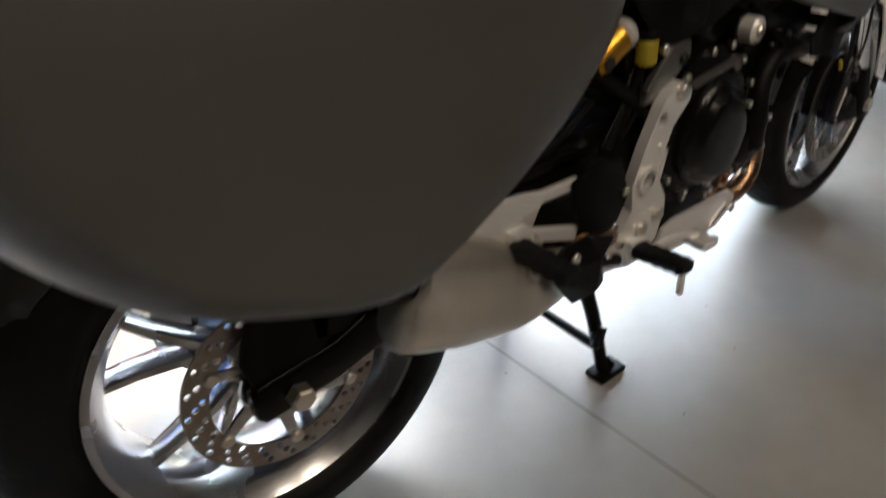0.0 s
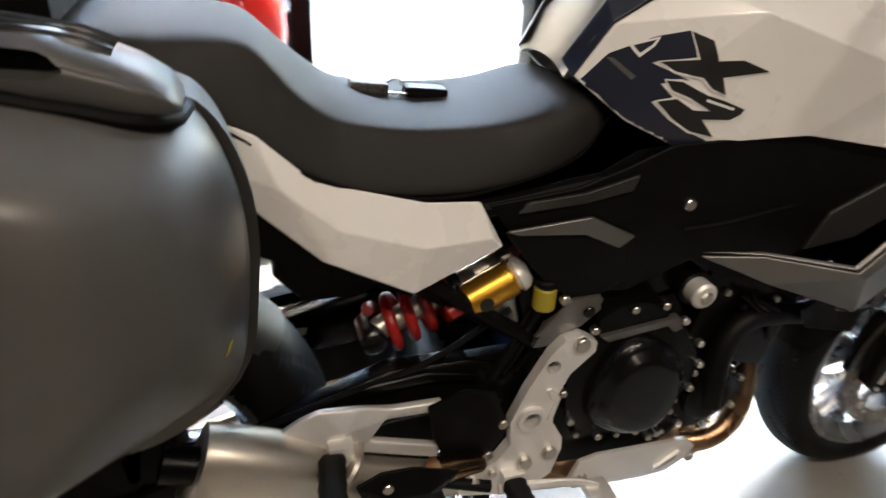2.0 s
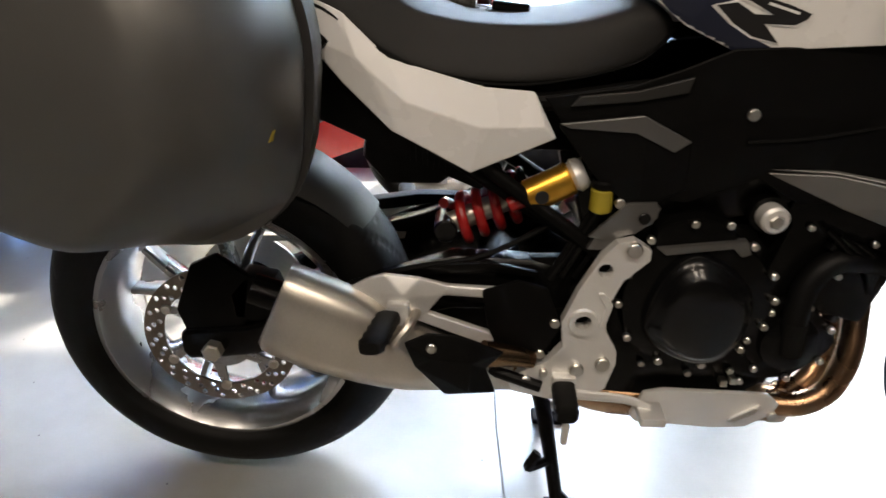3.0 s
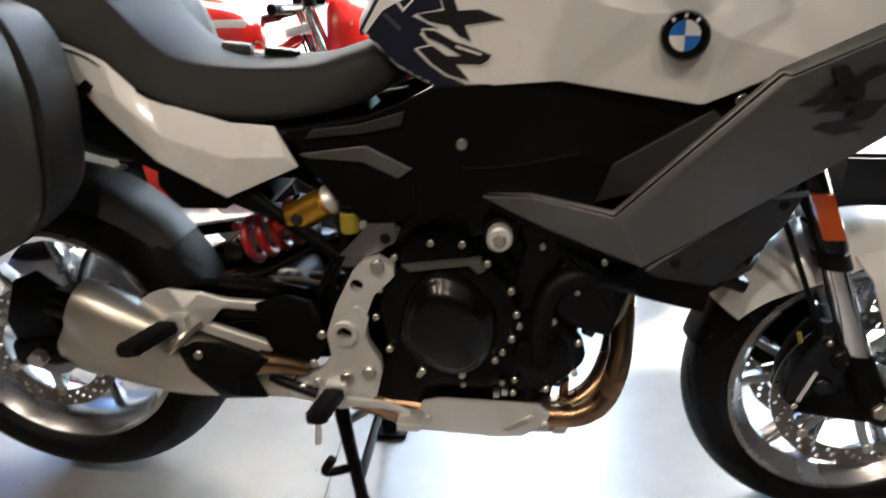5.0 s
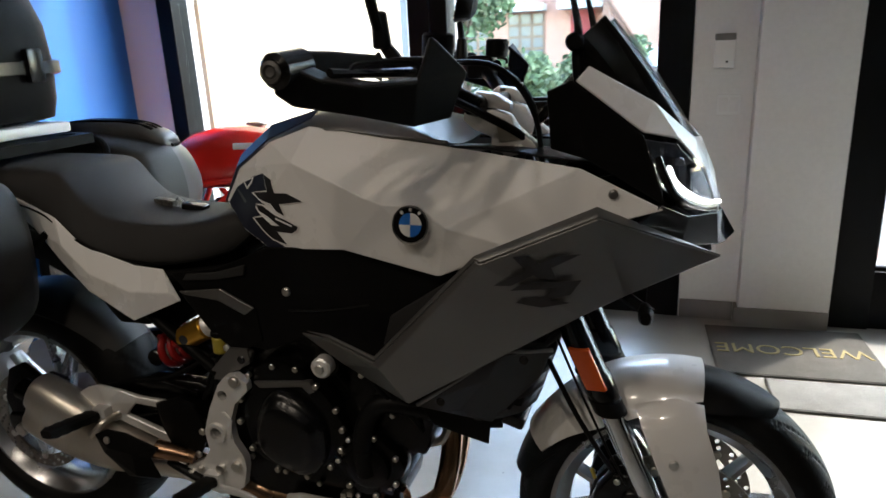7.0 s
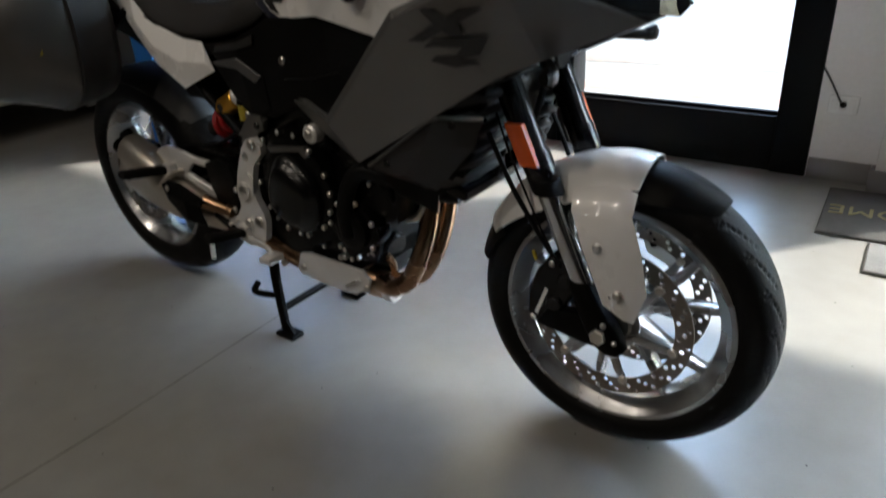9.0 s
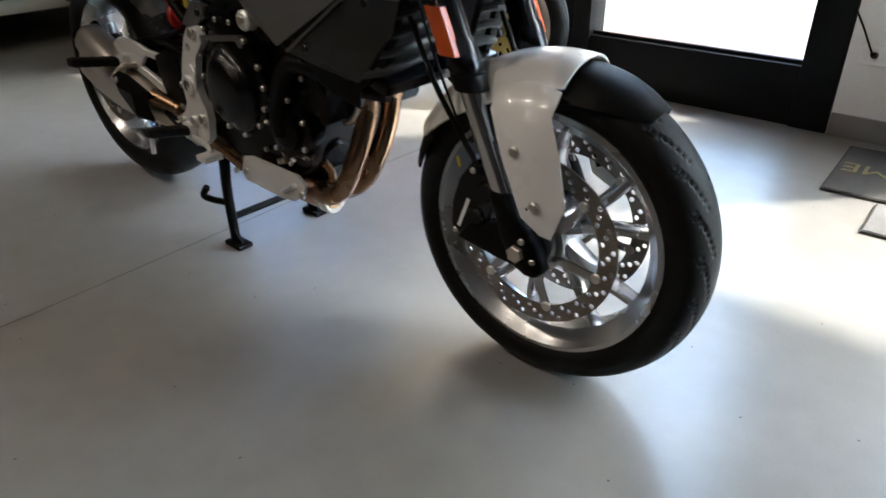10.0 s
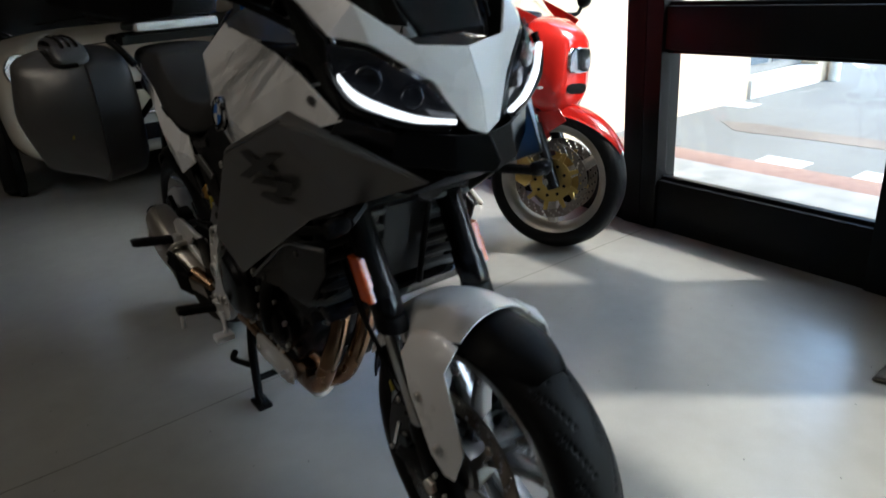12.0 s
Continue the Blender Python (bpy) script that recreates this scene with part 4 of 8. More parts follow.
for a in (-0.35, 0.05, 0.42, 0.95, 1.36, 1.75, 2.25, 2.75, 3.2, 3.75, 4.35, 4.95, 5.5):
    r = 0.118 + (0.014 if 1.2 < a < 2.3 else 0)
    part("cover_bolt", bolt_head((0.773 + r * math.cos(a), -0.160, 0.482 + r * math.sin(a)), (0, -1, 0), 0.0065, 0.012), BOLT, cover)
# water pump and generator side cover
pump_outline = [(0.935 + (0.068 + 0.008 * math.cos(4 * a)) * math.cos(a), 0.405 + (0.072 + 0.006 * math.cos(3 * a)) * math.sin(a)) for a in (2 * math.pi * k / 32 for k in range(32))]
pump = part("water_pump_cover", plate(pump_outline, -0.150, -0.105, 0.006), ENGINE_BLACK, BIKE, "black water pump cover")
part("pump_dome", turned([(0.048, 0.0), (0.046, 0.014), (0.030, 0.022), (0.0, 0.022)], 0.935, 0.405, -0.149, 32), ENGINE_BLACK, pump)
for k in range(7):
    a = 2 * math.pi * k / 7 + 0.4
    part("cover_bolt", bolt_head((0.935 + 0.066 * math.cos(a), -0.150, 0.405 + 0.068 * math.sin(a)), (0, -1, 0), 0.006, 0.010), BOLT, pump)
part("coolant_hose", tube([(0.935, -0.165, 0.395), (0.930, -0.165, 0.45), (0.940, -0.155, 0.51), (0.975, -0.150, 0.548), (1.04, -0.145, 0.548), (1.12, -0.125, 0.525), (1.20, -0.10, 0.520)], 0.019, 16), HOSE, pump, "thick black coolant hose")
part("hose_clip", rod((0.9305, -0.165, 0.44), (0.931, -0.165, 0.452), 0.0205, seg=16), HOSE, pump)
part("oil_filler", rod((0.86, -0.140, 0.622), (0.86, -0.176, 0.622), 0.021, seg=20, bevel=0.004), ALLOY, BIKE, "silver round engine mounting bolt")
part("oil_filler_centre", rod((0.86, -0.176, 0.622), (0.86, -0.181, 0.622), 0.011, seg=6, bevel=0.002), BOLT, crank)
part("starter_motor", rod((0.90, -0.10, 0.56), (0.90, 0.03, 0.56), 0.036, seg=20, bevel=0.005), ENGINE_BLACK)
part("oil_filter", rod((0.93, -0.04, 0.33), (0.965, -0.045, 0.32), 0.036, seg=24, bevel=0.006), ENGINE_BLACK)
part("oil_cooler_pipe", tube([(1.03, -0.07, 0.42), (1.07, -0.075, 0.44), (1.09, -0.06, 0.50), (1.10, -0.05, 0.56)], 0.009, 8), STEEL)
for k, (bx, bz) in enumerate(((0.99, 0.52), (1.01, 0.46), (0.945, 0.335), (0.87, 0.325), (0.80, 0.318), (0.72, 0.335), (0.64, 0.36), (1.03, 0.575), (0.93, 0.60), (0.89, 0.305))):
    part("crankcase_bolt", bolt_head((bx, -0.118 if bz < 0.5 else -0.137, bz), (0, -1, 0), 0.006, 0.009), BOLT, crank)
for wz, wx in ((0.30, 0.86), (0.305, 0.875)):
    part("sensor_plug", box(wx - 0.006, wx + 0.006, -0.135, -0.118, wz, wz + 0.012, 0.002), BOLT, crank)
for k in range(4):
    part("wire_loom", tube([(1.00 + 0.010 * k, -0.10 - 0.01 * k, 0.44 + 0.01 * k), (1.03 + 0.01 * k, -0.12, 0.455 + 0.01 * k), (1.045, -0.12 + 0.02 * k, 0.50), (1.02 - 0.01 * k, -0.10, 0.56)], 0.0035, 6), HOSE, crank)

for k, (x, y, z, turn) in enumerate(((1.010, -0.121, 0.500, 12), (1.030, -0.114, 0.462, -20), (1.020, -0.112, 0.438, 30), (0.965, -0.122, 0.340, 18), (0.975, -0.142, 0.575, 40))):
    plug = part("wire_connector", move(box(-0.011, 0.011, -0.007, 0.007, -0.016, 0.016, 0.004), pose(x, y, z, 0, turn, 15 * (k % 3))), PLASTIC_SHINE, crank)
    # steel chip added as a painted glint on the shiny black plastic
    part("connector_glint", move(box(-0.007, 0.007, -0.009, -0.0072, -0.003, 0.003, 0.0008), pose(x, y, z, 0, turn, 15 * (k % 3))), STEEL, plug)
for k in range(3):
    part("vacuum_hose", tube([(0.95 + 0.02 * k, -0.150, 0.60 - 0.01 * k), (0.985 + 0.015 * k, -0.158, 0.57), (1.025 + 0.008 * k, -0.150, 0.535), (1.050, -0.135 + 0.01 * k, 0.49 - 0.02 * k)], 0.0045, 8), HOSE, crank)

# exhaust --------------------------------------------------------------------
collector = None
for k, y in enumerate((-0.030, 0.040)):
    gap = 0.062 * k
    pipe = tube([(1.020, y, 0.590), (1.054, y, 0.582), (1.076, y - 0.004, 0.550), (1.082, y - 0.014, 0.490), (1.084, y - 0.036, 0.415), (1.076, y - 0.064, 0.345), (1.052, gap - 0.110, 0.286), (1.008, 0.7 * gap - 0.114, 0.256), (0.955, 0.2 * gap - 0.104, 0.246)], 0.0215, 20)
    part("header_pipe", pipe, HEADER, BIKE, "heat-tinted bronze exhaust header pipe")
    part("header_flange", plate([(1.03, 0.545), (1.045, 0.545), (1.045, 0.605), (1.03, 0.605)], y - 0.035, y + 0.035, 0.003), STEEL)
collector = part("exhaust_collector", tube([(0.99, -0.085, 0.240), (0.94, -0.090, 0.238), (0.70, -0.090, 0.242), (0.62, -0.10, 0.262), (0.55, -0.125, 0.305), (0.48, -0.150, 0.345)], [0.028, 0.034, 0.034, 0.028, 0.026, 0.026], 18), HEADER, BIKE, "exhaust collector under the engine")
part("joint_ring", rod((0.965, -0.085, 0.234), (0.99, -0.083, 0.233), 0.036, seg=24, bevel=0.003), STEEL, collector)
part("clamp", tube([(0.985, -0.083, 0.262), (0.985, -0.085, 0.30), (0.983, -0.10, 0.325)], 0.009, 8), HEADER, collector)
shield = part("heat_shield", plate([(0.708, 0.240), (0.726, 0.288), (0.760, 0.296), (0.935, 0.292), (0.958, 0.272), (0.950, 0.250), (0.908, 0.222), (0.86, 0.218), (0.72, 0.226)], -0.142, -0.132, 0.004), ALLOY, BIKE, "bare aluminium exhaust heat shield")
part("shield_fold", plate([(0.885, 0.236), (0.930, 0.266), (0.923, 0.272), (0.878, 0.242)], -0.147, -0.140, 0.002), ALLOY, shield)
for bx, bz in ((0.735, 0.252), (0.948, 0.250)):
    part("shield_bolt", bolt_head((bx, -0.141, bz), (0, -1, 0), 0.009, 0.007), BOLT, shield)

slot = plate([(0.872, 0.240), (0.912, 0.266), (0.921, 0.266), (0.916, 0.257), (0.885, 0.238)], -0.1485, -0.1455)
part("shield_slot", slot, CHROME, shield, "pressed bright slot")
part("mount_bracket", plate([(0.597, 0.584), (0.650, 0.640), (0.692, 0.642), (0.696, 0.618), (0.667, 0.592), (0.624, 0.580)], -0.164, -0.156, 0.003), GREY_SATIN, BIKE, "grey reservoir bracket")
part("bracket_bolt", bolt_head((0.676, -0.163, 0.617), (0, -1, 0), 0.009, 0.005), PLASTIC_SHINE, BIKE)

# silencer: a slanting oval can with a stepped end
can_axis = [((0.128, -0.192, 0.469), 0.036, 0.066, 0.30), ((0.132, -0.192, 0.467), 0.043, 0.074, 0.30), ((0.150, -0.192, 0.459), 0.046, 0.0765, 0.27), ((0.2055, -0.190, 0.4345), 0.048, 0.0766, 0.16), ((0.2655, -0.186, 0.4095), 0.047, 0.0725, 0.05),
            ((0.3000, -0.182, 0.393), 0.046, 0.066, 0.0), ((0.3335, -0.177, 0.3760), 0.043, 0.057, 0.0), ((0.390, -0.168, 0.357), 0.038, 0.0435, 0.0), ((0.450, -0.157, 0.340), 0.031, 0.033, 0.0), ((0.50, -0.150, 0.330), 0.027, 0.028, 0.0)]
loops = []
for k, ((x, y, z), w, h, waist) in enumerate(can_axis):
    lean = 0.46 - 0.42 * min(1.0, k / 6)
    n = Vector((lean, 0, 1)).normalized()
    ring = []
    for a, b in oval(40, w, h, 2.7):
        pinch = 1 - waist * math.exp(-((b / h + 0.10) / 0.20) ** 2)
        ring.append(Vector((x, y, z)) + Vector((0, a * pinch, 0)) + n * b)
    loops.append(ring)
can = part("silencer", rings(loops), STEEL, BIKE, "brushed stainless steel silencer", 50)
part("tail_pipe", rod((0.098, -0.195, 0.500), (0.14, -0.195, 0.485), 0.024, seg=20), ENGINE_BLACK, can)
guard = part("silencer_guard", shell([(0.329, -0.236, 0.437), (0.364, -0.234, 0.454), (0.410, -0.232, 0.451), (0.481, -0.222, 0.416), (0.455, -0.222, 0.386), (0.471, -0.218, 0.338), (0.391, -0.226, 0.337), (0.345, -0.236, 0.395), (0.372, -0.249, 0.418), (0.430, -0.243, 0.408), (0.428, -0.240, 0.352)],
                                      [(0, 1, 8), (1, 2, 9, 8), (2, 3, 9), (3, 4, 9), (4, 5, 10, 9), (5, 6, 10), (6, 7, 10), (7, 8, 9, 10), (7, 0, 8)], 0.005, 0.003), PLASTIC, BIKE, "matt black plastic silencer guard")
part("guard_bolt", bolt_head((0.371, -0.243, 0.435), (0, -1, 0.1), 0.008, 0.006), BOLT, guard)
part("guard_end", tube([(0.450, -0.196, 0.395), (0.490, -0.185, 0.385), (0.530, -0.175, 0.372)], [0.022, 0.018, 0.014], 12), HEADER, guard, "bronze pipe end behind the guard")
part("silencer_band", tube([(0.31, -0.228, 0.425), (0.335, -0.21, 0.452), (0.345, -0.17, 0.455)], 0.008, 8), STEEL, can)

# frame, foot rests, swing arm --------------------------------------------------
fp = [(0.640, 0.582), (0.664, 0.588), (0.690, 0.572), (0.690, 0.555), (0.655, 0.520), (0.636, 0.470), (0.640, 0.430), (0.660, 0.395), (0.662, 0.372), (0.650, 0.322), (0.62, 0.300), (0.585, 0.292), (0.545, 0.302), (0.500, 0.312), (0.490, 0.335), (0.515, 0.352), (0.555, 0.372), (0.575, 0.400), (0.570, 0.445), (0.590, 0.500), (0.620, 0.560)]


def foot_plate():
    return plate(fp, -0.178, -0.160, 0.004, holes=[(0.627, 0.537, 0.0115), (0.602, 0.447, 0.013)])


fp_r, fp_l = both("frame_plate", foot_plate, ALLOY, BIKE, "cast aluminium foot rest plate")
part("plate_boss", turned([(0.014, 0.0), (0.024, 0.0), (0.022, 0.007), (0.014, 0.007)], 0.602, 0.447, -0.1775, 24), ALLOY, fp_r)
for bx, bz, br in ((0.664, 0.574, 0.012), (0.600, 0.360, 0.012), (0.640, 0.372, 0.012), (0.520, 0.335, 0.010), (0.548, 0.352, 0.007), (0.590, 0.330, 0.008)):
    part("plate_bolt", bolt_head((bx, -0.177, bz), (0, -1, 0), br, 0.010), BOLT, fp_r)
part("plate_rib", plate([(0.628, 0.500), (0.645, 0.480), (0.636, 0.438), (0.628, 0.440), (0.634, 0.474), (0.620, 0.498)], -0.182, -0.176, 0.002), ALLOY, fp_r)


def peg_mesh(p0, p1):
    p0, p1 = Vector(p0), Vector(p1)
    d = (p1 - p0)
    loops = []
    for i in range(11):
        t = i / 10
        s = 0.9 + 0.10 * (i % 2) if 0 < i < 10 else 0.75
        loops.append([p0 + d * t + Vector((a, 0, b)) for a, b in oval(14, 0.019 * s, 0.013 * s, 3.5)])
    return rings(loops)


for side in (-1, 1):
    peg = part("foot_rest", peg_mesh((0.580, side * 0.190, 0.335), (0.572, side * 0.292, 0.352)), RUBBER, BIKE, "ribbed black rubber foot rest")
    part("peg_hinge", box(0.562, 0.600, min(side * 0.172, side * 0.196), max(side * 0.172, side * 0.196), 0.318, 0.352, 0.005), ALLOY, peg)
    part("feeler", rod((0.574, side * 0.282, 0.340), (0.572, side * 0.284, 0.300), 0.006, seg=10), ALLOY, peg)
pedal = part("brake_pedal", tube([(0.56, -0.186, 0.318), (0.62, -0.192, 0.318), (0.68, -0.205, 0.322), (0.715, -0.215, 0.314)], [0.010, 0.009, 0.008, 0.008], 10, flat=0.7), ALLOY, BIKE, "aluminium brake pedal")
part("pedal_pad", box(0.695, 0.735, -0.245, -0.198, 0.300, 0.316, 0.004), ALLOY, pedal)
part("pedal_rod", rod((0.46, -0.175, 0.352), (0.545, -0.183, 0.326), 0.010, seg=10), HOSE, pedal)
part("gear_lever", tube([(0.56, 0.186, 0.318), (0.64, 0.2, 0.325), (0.74, 0.21, 0.33)], 0.008, 8), ALLOY)
heel = part("heel_guard", plate([(0.445, 0.492), (0.500, 0.512), (0.545, 0.500), (0.572, 0.430), (0.540, 0.372), (0.475, 0.385), (0.455, 0.430)], -0.172, -0.163, 0.004), PLASTIC, BIKE, "black plastic heel guard")
for bx, bz in ((0.560, 0.440), (0.541, 0.382)):
    part("heel_bolt", bolt_head((bx, -0.171, bz), (0, -1, 0), 0.008, 0.006), BOLT, heel)
for side in (-1, 1):
    s = side
    br = part("passenger_bracket", shell([(0.235, s * 0.178, 0.492), (0.268, s * 0.176, 0.512), (0.295, s * 0.172, 0.520), (0.350, s * 0.168, 0.512), (0.395, s * 0.165, 0.497), (0.470, s * 0.160, 0.490), (0.470, s * 0.160, 0.472), (0.385, s * 0.166, 0.480),
                                          (0.362, s * 0.172, 0.452), (0.470, s * 0.164, 0.410), (0.465, s * 0.162, 0.384), (0.345, s * 0.178, 0.440), (0.318, s * 0.182, 0.430), (0.300, s * 0.184, 0.452), (0.255, s * 0.184, 0.468), (0.325, s * 0.186, 0.486)],
                                         [(0, 1, 2, 15), (2, 3, 15), (3, 4, 7, 15), (4, 5, 6, 7), (7, 8, 15), (8, 9, 10, 11), (8, 11, 12, 15), (12, 13, 15), (13, 14, 15), (14, 0, 15)], 0.014, 0.004), ALLOY, BIKE, "cast aluminium passenger foot rest bracket")
    peg2 = part("passenger_foot_rest", peg_mesh((0.305, s * 0.200, 0.462), (0.290, s * 0.315, 0.478)), RUBBER, BIKE, "black passenger foot rest")
    part("peg_hinge", box(0.300, 0.335, min(s * 0.178, s * 0.205), max(s * 0.178, s * 0.205), 0.445, 0.480, 0.006), ALLOY, peg2)
    arm = part("swing_arm", rings([[Vector((x, s * y, z)) + Vector((0, a, b)) for a, b in oval(16, w, h, 4)] for x, y, z, w, h in
                                   ((-0.055, 0.122, 0.352, 0.010, 0.020), (-0.045, 0.122, 0.352, 0.014, 0.030), (0.06, 0.120, 0.362, 0.014, 0.030), (0.16, 0.118, 0.395, 0.016, 0.036), (0.28, 0.112, 0.445, 0.020, 0.045), (0.40, 0.105, 0.478, 0.024, 0.050), (0.52, 0.10, 0.475, 0.024, 0.048), (0.58, 0.10, 0.465, 0.022, 0.040))]), ENGINE_BLACK, BIKE, "black swing arm")
    part("arm_rib", rings([[Vector((x, s * 0.132, z)) + Vector((0, a, b)) for a, b in oval(10, 0.006, h, 4)] for x, z, h in ((0.24, 0.462, 0.006), (0.34, 0.505, 0.010), (0.45, 0.518, 0.009), (0.53, 0.505, 0.005))]), ENGINE_BLACK, arm)
    sub = part("subframe_rail", rod((0.60, s * 0.105, 0.552), (0.33, s * 0.105, 0.728), 0.013, seg=14), PLASTIC, BIKE, "black steel subframe rail")
    part("upper_rail", tube([(0.68, s * 0.13, 0.80), (0.45, s * 0.13, 0.775), (0.25, s * 0.12, 0.84), (-0.02, s * 0.10, 0.90)], 0.013, 10), PLASTIC, sub)
    part("main_frame", plate([(0.575, 0.66), (0.62, 0.76), (0.75, 0.83), (1.05, 0.86), (1.20, 0.95), (1.24, 0.90), (1.12, 0.79), (0.98, 0.66), (0.80, 0.60), (0.66, 0.555), (0.60, 0.56)], s * 0.095, s * 0.130, 0.008), ENGINE_BLACK, BIKE, "black bridge frame")
part("swing_arm_bridge", rod((0.48, -0.10, 0.455), (0.48, 0.10, 0.455), 0.038, seg=20, bevel=0.01), PLASTIC)
# filler panel, added to keep the bright background out of this gap
part("gap_filler", plate([(0.440, 0.676), (0.590, 0.676), (0.625, 0.730), (0.640, 0.800), (0.600, 0.832), (0.480, 0.806), (0.440, 0.770)], -0.042, 0.060, 0.010), PLASTIC, BIKE, "black filler panel added to close the gap under the seat")
part("undertray", plate([(0.252, 0.668), (0.290, 0.624), (0.375, 0.626), (0.430, 0.670), (0.420, 0.760), (0.270, 0.780)], -0.072, 0.072, 0.012), PLASTIC, BIKE, "black plastic undertray below the seat")
part("chain_guard", plate([(-0.05, 0.47), (0.10, 0.485), (0.35, 0.525), (0.48, 0.53), (0.48, 0.545), (0.33, 0.545), (0.08, 0.505), (-0.05, 0.485)], 0.098, 0.125, 0.003), PLASTIC)
part("chain", plate([(0.0, 0.453), (0.55, 0.485), (0.55, 0.470), (0.0, 0.440)], 0.090, 0.104), STEEL)
part("chain", plate([(0.0, 0.257), (0.55, 0.405), (0.55, 0.392), (0.0, 0.242)], 0.090, 0.104), STEEL)
part("rear_caliper", plate([(0.035, 0.400), (0.085, 0.395), (0.125, 0.43), (0.11, 0.475), (0.06, 0.485), (0.03, 0.45)], -0.128, -0.080, 0.008), PLASTIC, BIKE, "black rear brake caliper")
part("caliper_carrier", plate([(-0.02, 0.33), (0.03, 0.325), (0.09, 0.395), (0.06, 0.44), (0.02, 0.41)], -0.118, -0.108, 0.004), PLASTIC)
part("rear_brake_hose", tube([(0.10, -0.12, 0.45), (0.2, -0.135, 0.47), (0.33, -0.135, 0.51), (0.45, -0.12, 0.53), (0.58, -0.11, 0.60)], 0.005, 8), HOSE)

for s in (-1, 1):
    part("swingarm_fork", plate([(0.16, 0.385), (0.33, 0.470), (0.44, 0.520), (0.60, 0.525), (0.63, 0.44), (0.60, 0.36), (0.44, 0.345), (0.25, 0.345), (0.14, 0.34)], s * 0.100 - 0.010, s * 0.100 + 0.010, 0.005), PLASTIC, BIKE, "black swing arm fork")
part("brake_carrier", plate([(-0.024, 0.500), (0.020, 0.520), (0.075, 0.478), (0.060, 0.400), (0.018, 0.350), (-0.040, 0.352), (-0.058, 0.417)], -0.128, -0.112, 0.006), PLASTIC, BIKE, "black rear caliper carrier")
# rear shock with a red spring and a gold reservoir
lo, hi = Vector((0.385, -0.058, 0.552)), Vector((0.620, -0.045, 0.660))
axis = (hi - lo).normalized()
shock = part("shock_absorber", rod(lo, hi, 0.018, seg=18), STEEL, BIKE, "rear shock absorber")
sx = axis.cross(Vector((0, 1, 0))).normalized()
coil = [lo + axis * (0.012 + 0.125 * i / 66) + 0.036 * (math.cos(2 * math.pi * i / 15) * sx + math.sin(2 * math.pi * i / 15) * Vector((0, 1, 0))) for i in range(67)]
part("spring", tube(coil, 0.0085, 10, 1), RED_SPRING, shock, "red coil spring")
part("spring_seat", rod(lo + axis * 0.138, lo + axis * 0.150, 0.043, seg=28, bevel=0.003), PLASTIC_SHINE, shock)
part("lower_eye", rod(lo + Vector((0, -0.03, 0)), lo + Vector((0, 0.03, 0)), 0.020, seg=18, bevel=0.003), PLASTIC_SHINE, shock)
part("subframe_tube", tube([(0.430, -0.128, 0.690), (0.470, -0.134, 0.660), (0.600, -0.140, 0.565), (0.640, -0.138, 0.530)], 0.0115, 12), PLASTIC, BIKE, "black subframe tube beside the shock")
res0, res1 = Vector((0.508, -0.122, 0.629)), Vector((0.572, -0.122, 0.663))
rd = (res1 - res0).normalized()
res = part("reservoir", rod(res0, res1, 0.026, seg=26, bevel=0.003), GOLD, shock, "gold anodised damper reservoir")
part("reservoir_cap", rod(res1, res1 + rd * 0.022, 0.0265, 0.024, 26, 0.006), ALLOY, res, "silver end cap")
ring = rod(res0 + rd * 0.022 + Vector((0, -0.0262, 0)) * 1.0, res0 + rd * 0.022 + Vector((0, -0.0272, 0)), 0.0105, seg=20)
part("reservoir_badge", ring, DECAL_BLACK, res, "small dark round badge")
part("adjuster", rod(res0 - rd * 0.03 + Vector((0, 0, 0.0)), res0 - rd * 0.005, 0.012, seg=12, bevel=0.002), RED_SPRING, res)
part("reservoir_hose", tube([res1 + rd * 0.01 + Vector((0, 0.02, 0.0)), (0.62, -0.08, 0.69), (0.615, -0.055, 0.665)], 0.006, 8), HOSE, res)
fluid = part("brake_fluid_pot", rod((0.615, -0.142, 0.618), (0.615, -0.142, 0.655), 0.0165, seg=20, bevel=0.003), YELLOW, BIKE, "brake fluid pot with yellow fluid")
part("pot_lid", rod((0.615, -0.142, 0.655), (0.615, -0.142, 0.668), 0.0175, seg=20, bevel=0.003), PLASTIC, fluid)
part("pot_screw", bolt_head((0.640, -0.150, 0.636), (0, -1, 0), 0.008, 0.01), BOLT, fluid)
part("pot_hose", tube([(0.612, -0.142, 0.618), (0.600, -0.140, 0.590), (0.575, -0.135, 0.54), (0.55, -0.14, 0.50)], 0.006, 8), HOSE, fluid)
part("pivot_bracket", plate([(0.598, 0.562), (0.615, 0.598), (0.685, 0.640), (0.700, 0.632), (0.690, 0.606), (0.655, 0.588), (0.625, 0.562)], -0.160, -0.146, 0.003), GREY_SATIN, BIKE, "grey cast frame bracket")
part("pivot_hole", bolt_head((0.672, -0.158, 0.618), (0, -1, 0), 0.008, 0.004), PLASTIC_SHINE, crank)
for k in range(3):
    part("rear_cable", tube([(0.55 + 0.02 * k, -0.13, 0.50), (0.57 + 0.02 * k, -0.14, 0.55), (0.60 + 0.015 * k, -0.13, 0.60), (0.64, -0.12, 0.66)], 0.004, 6), HOSE)

